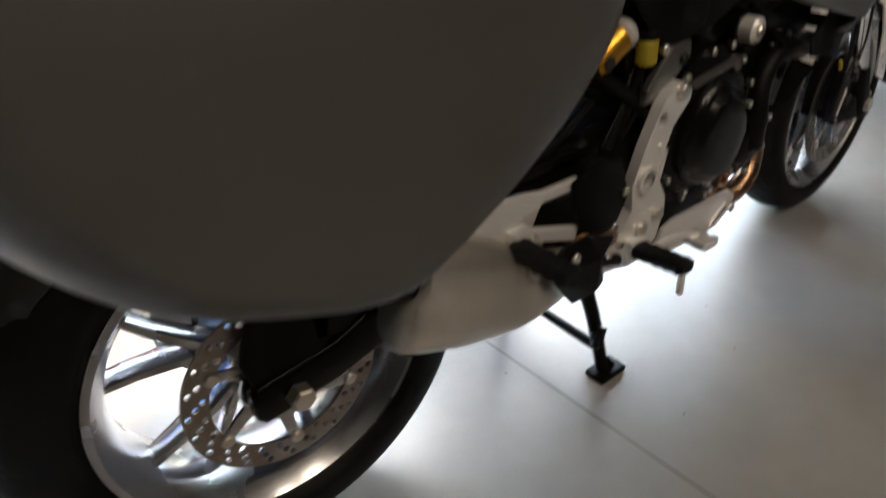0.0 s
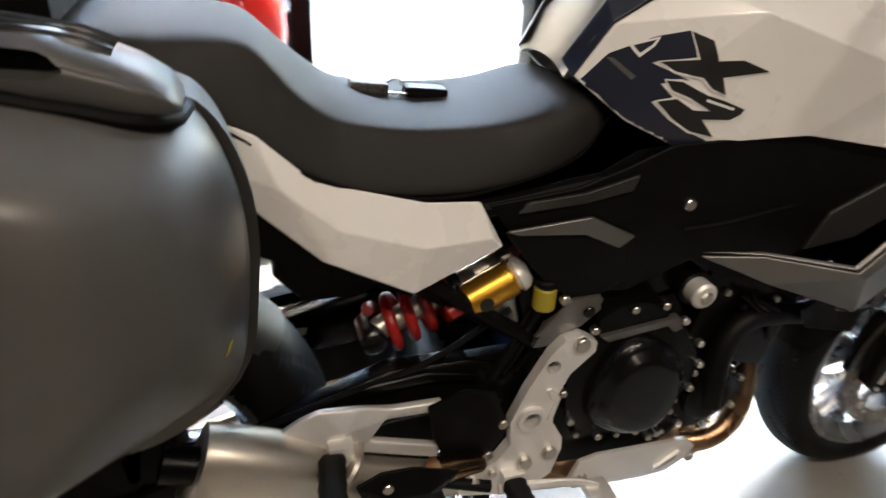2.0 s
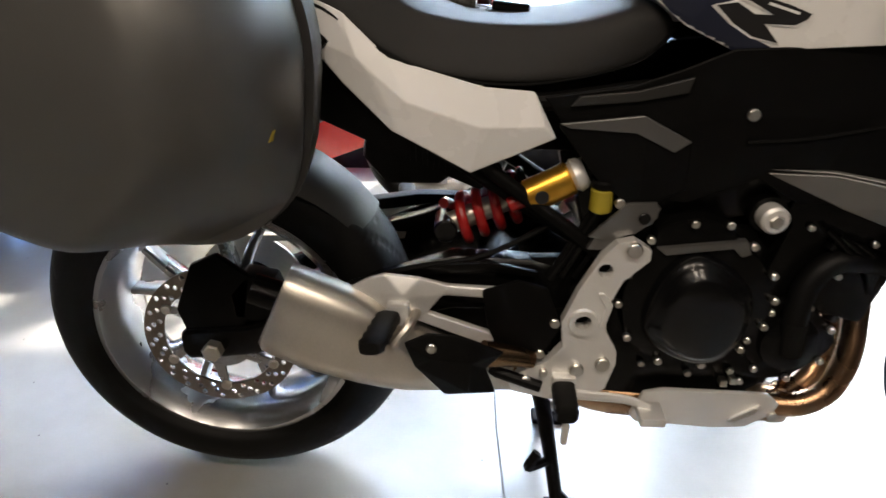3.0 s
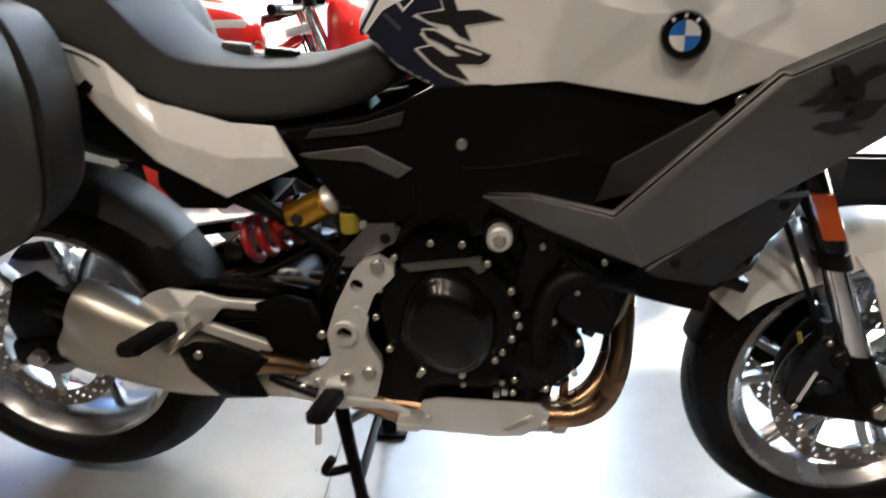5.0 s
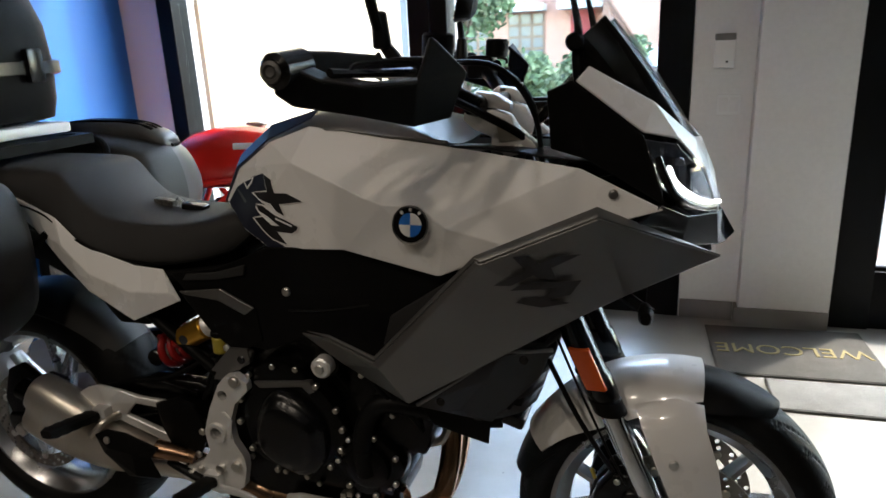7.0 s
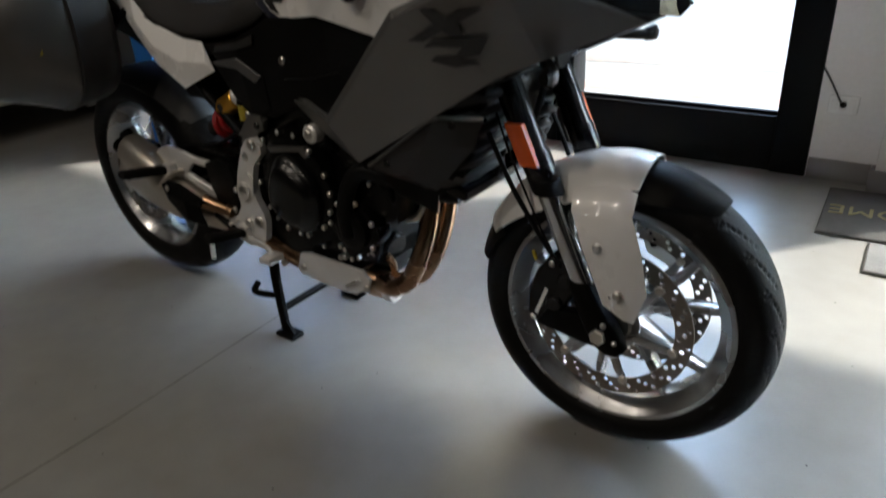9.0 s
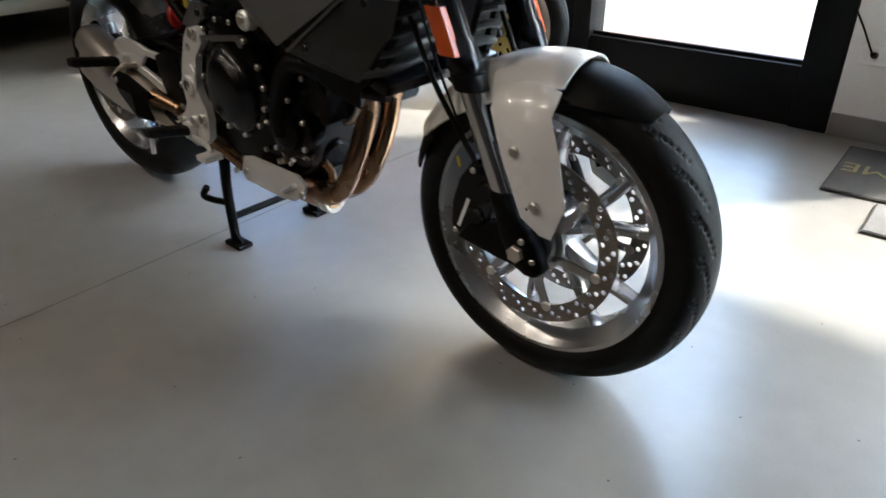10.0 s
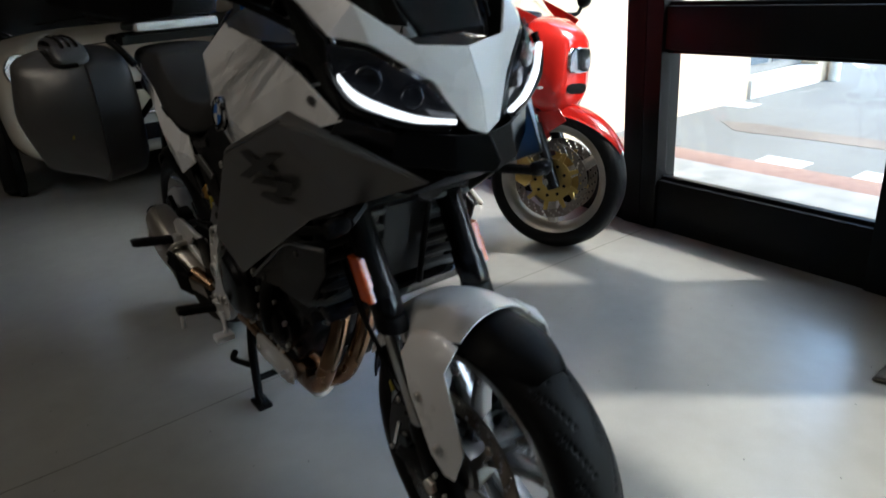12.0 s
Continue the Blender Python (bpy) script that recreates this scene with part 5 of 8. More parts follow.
# hugger and tail underside
hug = []
for i in range(15):
    a = math.radians(38 + 104 * i / 14)
    hw = 0.070 + 0.035 * math.sin(math.pi * i / 14)
    row = []
    for j in range(11):
        u = -1 + 2 * j / 10
        r = 0.338 - 0.035 * abs(u) ** 3
        row.append(REAR_AXLE + Vector((r * math.cos(a), hw * u, r * math.sin(a))))
    hug.append(row)
hb = bmesh.new()
hv = [[hb.verts.new(p) for p in row] for row in hug]
for a, b in zip(hv, hv[1:]):
    for j in range(10):
        hb.faces.new((a[j], a[j + 1], b[j + 1], b[j]))
bmesh.ops.recalc_face_normals(hb, faces=hb.faces)
bmesh.ops.solidify(hb, geom=hb.faces[:] + hb.edges[:] + hb.verts[:], thickness=0.004)
# lighter grey on the black hugger stands for window light on its top
part("rear_hugger", hb, DUCT_GREY, BIKE, "black rear wheel hugger")
part("tail_under_tray", plate([(0.10, 0.77), (0.30, 0.68), (0.44, 0.62), (0.475, 0.66), (0.42, 0.75), (0.20, 0.86), (-0.15, 0.90), (-0.22, 0.86)], -0.085, 0.085, 0.012), PLASTIC, BIKE, "black plastic tail tray")
for k in range(7):
    part("tray_rib", plate([(0.33 + 0.018 * k, 0.67 - 0.005 * k), (0.338 + 0.018 * k, 0.67 - 0.005 * k), (0.338 + 0.018 * k, 0.71 - 0.004 * k), (0.33 + 0.018 * k, 0.71 - 0.004 * k)], -0.090, -0.083, 0.001), PLASTIC)
part("plate_holder", plate([(-0.18, 0.87), (-0.14, 0.86), (-0.30, 0.55), (-0.36, 0.52), (-0.37, 0.54), (-0.32, 0.58)], -0.04, 0.04, 0.006), PLASTIC)
part("tail_lamp", box(-0.255, -0.20, -0.055, 0.055, 0.895, 0.935, 0.012, 3), RED_LAMP, BIKE, "red tail lamp")

# centre stand ------------------------------------------------------------------
for side in (-1, 1):
    s = side
    leg = part("stand_leg", tube([(0.545, s * 0.085, 0.300), (0.562, s * 0.100, 0.235), (0.580, s * 0.118, 0.15), (0.604, s * 0.132, 0.020)], [0.015, 0.015, 0.0135, 0.0125], 12), PLASTIC, BIKE, "black centre stand leg")
    part("stand_foot", box(0.580, 0.650, s * 0.132 - 0.022, s * 0.132 + 0.022, 0.0, 0.014, 0.005), PLASTIC, leg)
    part("foot_gusset", plate([(0.600, 0.012), (0.640, 0.012), (0.612, 0.048), (0.600, 0.048)], s * 0.132 - 0.004, s * 0.132 + 0.004), PLASTIC, leg)
stand_bar = part("stand_crossbar", rod((0.592, -0.124, 0.075), (0.592, 0.124, 0.075), 0.010, seg=14), PLASTIC, BIKE, "black centre stand crossbar")
part("stand_tang", tube([(0.585, -0.122, 0.115), (0.550, -0.150, 0.125), (0.540, -0.165, 0.140), (0.555, -0.160, 0.165)], 0.009, 8), PLASTIC, stand_bar)
part("stand_spring", rod((0.57, -0.075, 0.19), (0.66, -0.075, 0.255), 0.009, seg=10), STEEL, stand_bar)
part("stand_pivot", rod((0.545, -0.13, 0.300), (0.545, 0.13, 0.300), 0.016, seg=14), PLASTIC, stand_bar)
part("side_stand", tube([(0.72, 0.12, 0.28), (0.62, 0.15, 0.27), (0.46, 0.17, 0.285), (0.42, 0.175, 0.28)], 0.012, 10), PLASTIC)

# seat ---------------------------------------------------------------------
# stations: x, half width, crown height, shoulder height, lower edge, height and sharpness of the crease along the top
SEAT = [(0.708, 0.075, 0.880, 0.874, 0.860, 0.876, 0), (0.685, 0.100, 0.902, 0.888, 0.846, 0.890, 0), (0.640, 0.122, 0.918, 0.896, 0.822, 0.900, 0), (0.58, 0.135, 0.890, 0.868, 0.806, 0.880, 0.4), (0.50, 0.142, 0.880, 0.855, 0.797, 0.877, 0.9),
        (0.43, 0.145, 0.881, 0.858, 0.799, 0.878, 1), (0.37, 0.146, 0.898, 0.874, 0.808, 0.884, 1), (0.335, 0.146, 0.920, 0.890, 0.818, 0.894, 1), (0.305, 0.146, 0.945, 0.908, 0.833, 0.915, 1), (0.275, 0.146, 0.970, 0.936, 0.852, 0.950, 1),
        (0.25, 0.146, 0.990, 0.955, 0.868, 0.984, 0.9), (0.21, 0.145, 0.998, 0.965, 0.898, 0.990, 0.5), (0.14, 0.140, 1.000, 0.975, 0.925, 0.985, 0.2), (0.02, 0.130, 1.000, 0.980, 0.938, 0.985, 0), (-0.09, 0.110, 0.998, 0.982, 0.945, 0.985, 0), (-0.13, 0.085, 0.990, 0.978, 0.950, 0.980, 0)]
loops = []
for x, w, zc, zs, zb, zk, sharp in SEAT:
    soft_ring = ((0, zc), (0.40, zc - 0.06 * (zc - zs)), (0.66, zc - 0.22 * (zc - zs)), (0.80, zc - 0.45 * (zc - zs)), (0.90, zs + 0.10 * (zc - zs)), (0.955, zs - 0.12 * (zs - zb)), (1.0, zs - 0.60 * (zs - zb)), (0.99, zb + 0.006), (0.93, zb), (0.5, zb), (0, zb))
    firm_ring = ((0, zc), (0.45, zc - 0.3 * (zc - zk)), (0.72, zk + 0.15 * (zc - zk)), (0.785, zk), (0.82, zk - 0.012), (0.92, zk - 0.48 * (zk - zb)), (1.0, zk - 0.84 * (zk - zb)), (0.99, zb + 0.006), (0.93, zb), (0.5, zb), (0, zb))
    ring = [(a * (1 - sharp) + c * sharp, b * (1 - sharp) + d * sharp) for (a, b), (c, d) in zip(soft_ring, firm_ring)]
    full = [Vector((x, w * u, z)) for u, z in ring] + [Vector((x, -w * u, z)) for u, z in ring[-2:0:-1]]
    loops.append(full)
seat = part("seat", rings(loops), SEAT_VINYL, BIKE, "dark grey vinyl two-level seat", 80)
sub_mod = seat.modifiers.new("round", 'SUBSURF')
sub_mod.levels = sub_mod.render_levels = 2
for side in (-1, 1):
    seam = tube([(0.70, side * 0.088, 0.872), (0.64, side * 0.119, 0.829), (0.50, side * 0.142, 0.803), (0.38, side * 0.146, 0.812), (0.28, side * 0.147, 0.852), (0.20, side * 0.145, 0.905), (0.02, side * 0.131, 0.942)], 0.0022, 6)
    part("seat_welt", seam, HOSE, seat)

# white tail panels -------------------------------------------------------------


def tail_panel():
    v = [(0.10, -0.135, 0.958), (0.195, -0.142, 0.918), (0.245, -0.146, 0.893), (0.305, -0.148, 0.836), (0.436, -0.150, 0.800), (0.506, -0.148, 0.795),
         (0.541, -0.152, 0.730), (0.421, -0.162, 0.679), (0.308, -0.157, 0.737), (0.243, -0.152, 0.800), (0.185, -0.148, 0.868), (0.09, -0.138, 0.925),
         (0.262, -0.160, 0.836), (0.330, -0.168, 0.780), (0.432, -0.172, 0.748), (0.522, -0.162, 0.748)]
    f = [(0, 1, 10, 11), (1, 2, 12, 10), (2, 3, 13, 12), (3, 4, 14, 13), (4, 5, 15, 14), (5, 6, 15), (6, 7, 14, 15), (7, 8, 13, 14), (8, 9, 12, 13), (9, 10, 12)]
    return shell(v, f, 0.005, 0.0035, segments=2)


both("tail_panel", tail_panel, WHITE, BIKE, "white painted tail side panel")

# black side covers under the tank ------------------------------------------------


def side_cover():
    v = [(0.520, -0.138, 0.786), (0.635, -0.150, 0.806), (0.700, -0.152, 0.830), (0.762, -0.155, 0.858), (0.942, -0.170, 0.870), (1.136, -0.200, 0.840), (1.200, -0.215, 0.880), (1.150, -0.200, 0.800),
         (1.040, -0.185, 0.742), (0.985, -0.160, 0.655), (0.900, -0.150, 0.640), (0.830, -0.152, 0.680), (0.735, -0.150, 0.640), (0.630, -0.145, 0.650), (0.590, -0.140, 0.700), (0.543, -0.138, 0.757), (0.80, -0.158, 0.772), (0.945, -0.165, 0.770), (0.65, -0.155, 0.745)]
    f = [(0, 1, 18, 15), (1, 2, 16, 18), (2, 3, 16), (3, 4, 17, 16), (4, 5, 7, 17), (5, 6, 7), (17, 7, 8), (17, 8, 9, 10), (16, 17, 10, 11), (16, 11, 12, 18), (18, 12, 13, 14), (15, 18, 14)]
    return shell(v, f, 0.006, 0.003)


cov_r, cov_l = both("side_cover", side_cover, PLASTIC, BIKE, "matt black side cover under the tank")


def cover_trim():
    v = [(0.542, -0.156, 0.752), (0.653, -0.171, 0.770), (0.724, -0.169, 0.734), (0.702, -0.169, 0.718), (0.646, -0.171, 0.745), (0.558, -0.158, 0.746)]
    return shell(v, [(0, 1, 4, 5), (1, 2, 3, 4)], 0.006, 0.002)


both("cover_trim", cover_trim, GREY_SATIN, BIKE, "dark grey angled trim strip")


def cover_strip():
    v = [(0.555, -0.156, 0.776), (0.567, -0.157, 0.791), (0.643, -0.163, 0.801), (0.714, -0.167, 0.822), (0.709, -0.166, 0.800), (0.643, -0.163, 0.786)]
    return shell(v, [(0, 1, 2, 5), (2, 3, 4, 5)], 0.006, 0.002)


def lower_cover():
    v = [(0.541, -0.152, 0.748), (0.655, -0.166, 0.768), (0.726, -0.164, 0.732), (0.730, -0.160, 0.661), (0.692, -0.158, 0.640), (0.668, -0.156, 0.622), (0.605, -0.154, 0.668), (0.660, -0.166, 0.710)]
    return shell(v, [(0, 1, 7, 6), (1, 2, 7), (2, 3, 7), (3, 4, 5, 7), (5, 6, 7)], 0.006, 0.003)


both("lower_cover", lower_cover, PLASTIC, BIKE, "matt black faceted lower side cover")
both("fairing_liner", lambda: shell([(1.20, -0.150, 0.880), (1.30, -0.155, 0.985), (1.42, -0.150, 1.010), (1.49, -0.140, 0.950), (1.50, -0.120, 0.895), (1.36, -0.150, 0.850), (1.25, -0.160, 0.845)], [(0, 1, 6), (1, 2, 5, 6), (2, 3, 4, 5)], 0.004), PLASTIC, BIKE, "black fairing liner")
both("cover_strip", cover_strip, DUCT_GREY, BIKE)
part("cover_bolt", rod((0.800, -0.158, 0.773), (0.800, -0.170, 0.773), 0.009, seg=14, bevel=0.002), BOLT, cov_r)
part("cover_seam", tube([(0.80, -0.164, 0.735), (0.88, -0.166, 0.742), (0.98, -0.175, 0.765)], 0.003, 6), PLASTIC_SHINE, cov_r)
part("cover_pivot", rod((0.86, -0.10, 0.622), (0.86, -0.15, 0.622), 0.028, seg=20), ENGINE_BLACK, crank)


def duct():
    v = [(1.02, -0.190, 0.752), (1.145, -0.215, 0.838), (1.185, -0.225, 0.805), (1.065, -0.205, 0.715), (1.00, -0.185, 0.69)]
    return shell(v, [(0, 1, 2, 3), (0, 3, 4)], 0.03, 0.004)


both("air_duct", duct, DUCT_GREY, BIKE, "dark grey textured air duct")
part("duct_bolt", bolt_head((1.178, -0.222, 0.852), (0, -1, 0), 0.009, 0.010), BOLT, cov_r)

# tank ------------------------------------------------------------------------
TANK_V = [(0.765, -0.150, 0.852), (0.940, -0.189, 0.870), (1.128, -0.226, 0.844), (1.255, -0.232, 0.900), (1.475, -0.192, 0.960), (1.352, -0.193, 1.022), (1.200, -0.160, 1.040), (1.000, -0.134, 1.064),
          (0.858, -0.119, 1.080), (0.682, -0.095, 0.996), (0.640, -0.088, 0.930), (0.841, -0.172, 1.022), (1.036, -0.228, 0.963), (1.098, -0.229, 0.964), (1.148, -0.241, 0.932), (0.700, -0.128, 0.882), (0.765, -0.108, 1.050),
          (1.000, -0.216, 0.971), (1.252, -0.238, 0.905)]
TANK_F = [(10, 9, 11, 15), (15, 11, 0), (9, 16, 11), (16, 8, 11), (8, 7, 17, 11), (7, 12, 17), (7, 6, 13, 12), (6, 5, 14, 13), (5, 4, 18, 14), (0, 11, 1), (11, 17, 1), (17, 12, 1), (1, 12, 2), (12, 13, 14, 2), (14, 18, 2), (2, 18, 3), (18, 4, 3)]


def tank_side():
    return shell(TANK_V, TANK_F, 0.006, 0.005, segments=2)


tank_r, tank_l = both("tank_panel", tank_side, WHITE, BIKE, "white faceted tank and fairing panel")
# tank top between the side panels
top_loops = []
for x, w, z, dz in ((0.634, 0.072, 0.925, 0.015), (0.660, 0.085, 0.975, 0.020), (0.700, 0.091, 1.016, 0.024), (0.765, 0.104, 1.052, 0.030), (0.865, 0.114, 1.086, 0.028), (0.93, 0.122, 1.088, 0.024), (1.02, 0.136, 1.080, 0.016), (1.09, 0.146, 1.066, 0.0), (1.13, 0.150, 1.055, -0.015)):
    row = [Vector((x, w * u, z + dz * (1 - abs(u) ** 2.5))) for u in (-1, -0.8, -0.55, -0.28, 0, 0.28, 0.55, 0.8, 1)]
    skirt = max(0.0, min(1.0, (x - 0.70) / 0.14, (1.13 - x) / 0.09))
    low = Vector((0, 0.003 + 0.006 * skirt, 0.003 - 0.018 * skirt))
    top_loops.append([row[0] + Vector((0, -low.y, low.z))] + row + [row[-1] + low])
tb = bmesh.new()
tr = [[tb.verts.new(p) for p in row] for row in top_loops]
for a, b in zip(tr, tr[1:]):
    for j in range(10):
        tb.faces.new((a[j], a[j + 1], b[j + 1], b[j]))
bmesh.ops.recalc_face_normals(tb, faces=tb.faces)
bmesh.ops.solidify(tb, geom=tb.faces[:] + tb.edges[:] + tb.verts[:], thickness=0.006)
ttop = part("tank_top", tb, TANK_GREY, BIKE, "grey satin tank top cover", 60)
part("filler_cap", rod((0.955, 0, 1.098), (0.957, 0, 1.116), 0.045, seg=32, bevel=0.005), PLASTIC_SHINE, ttop)
both("tank_rear_trim", lambda: shell([(0.636, -0.090, 0.929), (0.678, -0.099, 0.998), (0.762, -0.112, 1.054), (0.862, -0.120, 1.095), (0.868, -0.100, 1.108), (0.762, -0.088, 1.080), (0.678, -0.074, 1.022), (0.632, -0.062, 0.947)],
                                     [(0, 1, 6, 7), (1, 2, 5, 6), (2, 3, 4, 5)], 0.004, 0.002), NAVY, BIKE, "dark navy trim along the tank's rear edge")
both("dash_surround", lambda: shell([(1.13, -0.148, 1.050), (1.20, -0.160, 1.050), (1.34, -0.170, 1.030), (1.40, -0.13, 1.02), (1.30, -0.06, 1.035), (1.13, -0.05, 1.04)], [(0, 1, 5), (1, 4, 5), (1, 2, 4), (2, 3, 4)], 0.005, 0.002), PLASTIC, BIKE)

# decals laid on the paint -----------------------------------------------------
from mathutils.bvhtree import BVHTree


def drape(target, shapes, lift=0.0012, cell=0.006):
    """Thin foil pieces (outlines in x, z) laid on the outer face of a panel on the right side."""
    me = target.data
    tree = BVHTree.FromPolygons([v.co for v in me.vertices], [tuple(p.vertices) for p in me.polygons])
    bm = bmesh.new()
    for outline in shapes:
        dense = []
        for (x0, z0), (x1, z1) in zip(outline, outline[1:] + outline[:1]):
            n = max(1, int(math.hypot(x1 - x0, z1 - z0) / cell))
            dense += [Vector((x0 + (x1 - x0) * i / n, z0 + (z1 - z0) * i / n)) for i in range(n)]
        k = len(dense)
        xs, zs = [p.x for p in dense], [p.y for p in dense]
        grid = [Vector((min(xs) + cell * i, min(zs) + cell * j)) for i in range(int((max(xs) - min(xs)) / cell) + 1) for j in range(int((max(zs) - min(zs)) / cell) + 1)]
        vs, _, fs, _, _, _ = geometry.delaunay_2d_cdt(dense + grid, [(i, (i + 1) % k) for i in range(k)], [], 1, 1e-5)
        made = []
        for v in vs:
            hit, normal, _, _ = tree.ray_cast(Vector((v.x, -1.0, v.y)), Vector((0, 1, 0)))
            if hit is None or hit.y > -0.05:
                near, normal, _, _ = tree.find_nearest(Vector((v.x, -0.2, v.y)))
                hit = near
            n = normal if normal.y < 0 else -normal
            made.append(bm.verts.new(hit + n * lift))
        for f in fs:
            try:
                bm.faces.new([made[i] for i in f])
            except ValueError:
                pass
    return bm


def laid(name, target, shapes, mat, label, lift=0.0012):
    right = part(name, drape(target, shapes, lift), mat, target, label, 60)
    return right




def grown(outline, by):
    """The outline moved outwards by a small step all round."""
    n = len(outline)
    area = sum(x0 * z1 - x1 * z0 for (x0, z0), (x1, z1) in zip(outline, outline[1:] + outline[:1]))
    out = []
    for k in range(n):
        (ax, az), (bx, bz), (cx, cz) = outline[k - 1], outline[k], outline[(k + 1) % n]
        u, v = Vector((bx - ax, bz - az)).normalized(), Vector((cx - bx, cz - bz)).normalized()
        m = (Vector((u.y, -u.x)) + Vector((v.y, -v.x))) * (1 if area > 0 else -1)
        m = m.normalized() * by if m.length > 0.3 else Vector((0, 0))
        out.append((bx + m.x, bz + m.y))
    return out


CROSS = [(0.7646, 0.9943), (0.7876, 0.9859), (0.7957, 0.9631), (0.8251, 0.9655), (0.8607, 0.9527), (0.805, 0.9435), (0.8138, 0.9221), (0.7954, 0.9292), (0.7827, 0.942), (0.7507, 0.947), (0.7335, 0.9567), (0.7755, 0.963)]
HOOK = [(0.742, 0.9355), (0.7598, 0.9357), (0.7904, 0.9213), (0.818, 0.9135), (0.8432, 0.904), (0.8396, 0.8971), (0.8272, 0.8898), (0.7917, 0.8896), (0.812, 0.8665), (0.7795, 0.8737), (0.7566, 0.8879), (0.7337, 0.9097), (0.7571, 0.9143), (0.7787, 0.9009), (0.7997, 0.901), (0.7723, 0.9162), (0.7488, 0.9248)]
laid("decal_ground", tank_r, [[(0.7656, 0.9961), (0.7275, 0.9852), (0.6774, 0.9609), (0.648, 0.9274), (0.6544, 0.905), (0.6962, 0.880), (0.7627, 0.854), (0.806, 0.861), (0.7759, 0.8732), (0.7513, 0.8872), (0.7272, 0.9087), (0.7403, 0.9125), (0.7634, 0.9047), (0.7357, 0.931), (0.7663, 0.9382), (0.7246, 0.9548), (0.7718, 0.9654)]], NAVY, "dark navy decal field", 0.0010)
laid("decal_stripe", tank_r, [[(0.6748, 0.9567), (0.683, 0.9565), (0.7092, 0.9368), (0.704, 0.9323)]], GREY_SATIN, "grey stripe", 0.0016)
laid("decal_outline", tank_r, [grown([(0.7, 0.9729), (0.7313, 0.9845), (0.7251, 0.9753), (0.711, 0.9613)], 0.0022)], WHITE, "white outline of the decal", 0.0016)
laid("decal_loop", tank_r, [[(0.704, 0.9729), (0.7285, 0.9818), (0.7235, 0.9750), (0.7115, 0.9645)]], NAVY, "", 0.0022)
for shape in (CROSS, HOOK):
    laid("decal_outline", tank_r, [grown(shape, 0.0030)], WHITE, "white outline of the decal", 0.0016)
    laid("decal_letter", tank_r, [shape], DECAL_BLACK, "black stylised emblem stroke", 0.0022)
laid("decal_mark", tank_r, [[(0.7925, 0.9165), (0.830, 0.9055), (0.8285, 0.9025), (0.791, 0.9135)]], SOCKET, "tiny white plain bar mark", 0.0028)
ROUNDEL = Vector((1.090, -0.2372, 0.935))
rn = Vector((-0.02, -0.985, 0.17)).normalized()
turn = rn.to_track_quat('-Y', 'Z').to_matrix().to_4x4()
badge = part("badge", move(turned([(0.0, -0.004), (0.031, -0.004), (0.031, 0.003), (0.029, 0.005), (0.0, 0.005)], 0, 0, 0, 40), Matrix.Translation(ROUNDEL) @ turn), PLASTIC_SHINE, tank_r, "round badge with blue and white quarters in a black ring")
part("badge_ring", move(lathe([(0.0288, -0.0065), (0.0318, -0.006), (0.0320, -0.001), (0.0288, -0.001)], (0, 0, 0), 40), Matrix.Translation(ROUNDEL) @ turn), CHROME, tank_r)
for q in range(4):
    pie = bmesh.new()
    pts = [(0, -0.0062, 0)] + [(0.0195 * math.cos(q * math.pi / 2 + math.pi / 2 * i / 8), -0.0062, 0.0195 * math.sin(q * math.pi / 2 + math.pi / 2 * i / 8)) for i in range(9)]
    pie.faces.new([pie.verts.new(p) for p in pts])
    part("badge_quarter", move(pie, Matrix.Translation(ROUNDEL) @ turn), DECAL_BLUE if q % 2 else WHITE, tank_r)

for k in (-1, 0, 1):
    mark = move(box(-0.0022, 0.0022, -0.0062, -0.0050, -0.0026, 0.0026), Matrix.Rotation(radians(38 * k), 4, 'Y') @ Matrix.Translation((0, 0, 0.0245)))
    part("badge_mark", move(mark, Matrix.Translation(ROUNDEL) @ turn), WHITE, tank_r, "small white plain bar mark")

# fairing side wings -----------------------------------------------------------
WING_V = [(0.830, -0.178, 0.695), (0.905, -0.215, 0.706), (1.018, -0.268, 0.698), (1.205, -0.280, 0.893), (1.383, -0.246, 0.962), (1.567, -0.112, 0.868), (1.425, -0.178, 0.815), (1.360, -0.212, 0.788), (1.068, -0.245, 0.612), (0.930, -0.208, 0.655), (1.028, -0.273, 0.690),
          (1.215, -0.285, 0.890), (1.385, -0.249, 0.957)]
WING_F = [(0, 1, 10, 9), (1, 2, 10), (2, 3, 11, 10), (10, 11, 7, 8), (9, 10, 8), (11, 12, 6, 7), (12, 5, 6)]


def wing():
    return shell(WING_V, WING_F, 0.005, 0.004)


wing_r, wing_l = both("fairing_wing", wing, GREY_SATIN, BIKE, "grey satin fairing side wing")


def wing_lip():
    v = [(0.835, -0.172, 0.700), (0.905, -0.213, 0.7085), (1.018, -0.266, 0.7005), (1.205, -0.278, 0.8955), (1.383, -0.244, 0.9645), (1.567, -0.110, 0.870), (1.381, -0.228, 0.972), (1.201, -0.271, 0.899), (1.016, -0.260, 0.706), (0.905, -0.206, 0.712),
         (1.214, -0.2835, 0.8925), (1.385, -0.2475, 0.960)]
    f = [(0, 1, 9), (1, 2, 8, 9), (2, 3, 7, 8), (3, 4, 6, 7), (4, 5, 6), (3, 10, 11, 4), (11, 5, 4)]
    return shell(v, f, 0.004, 0.002)


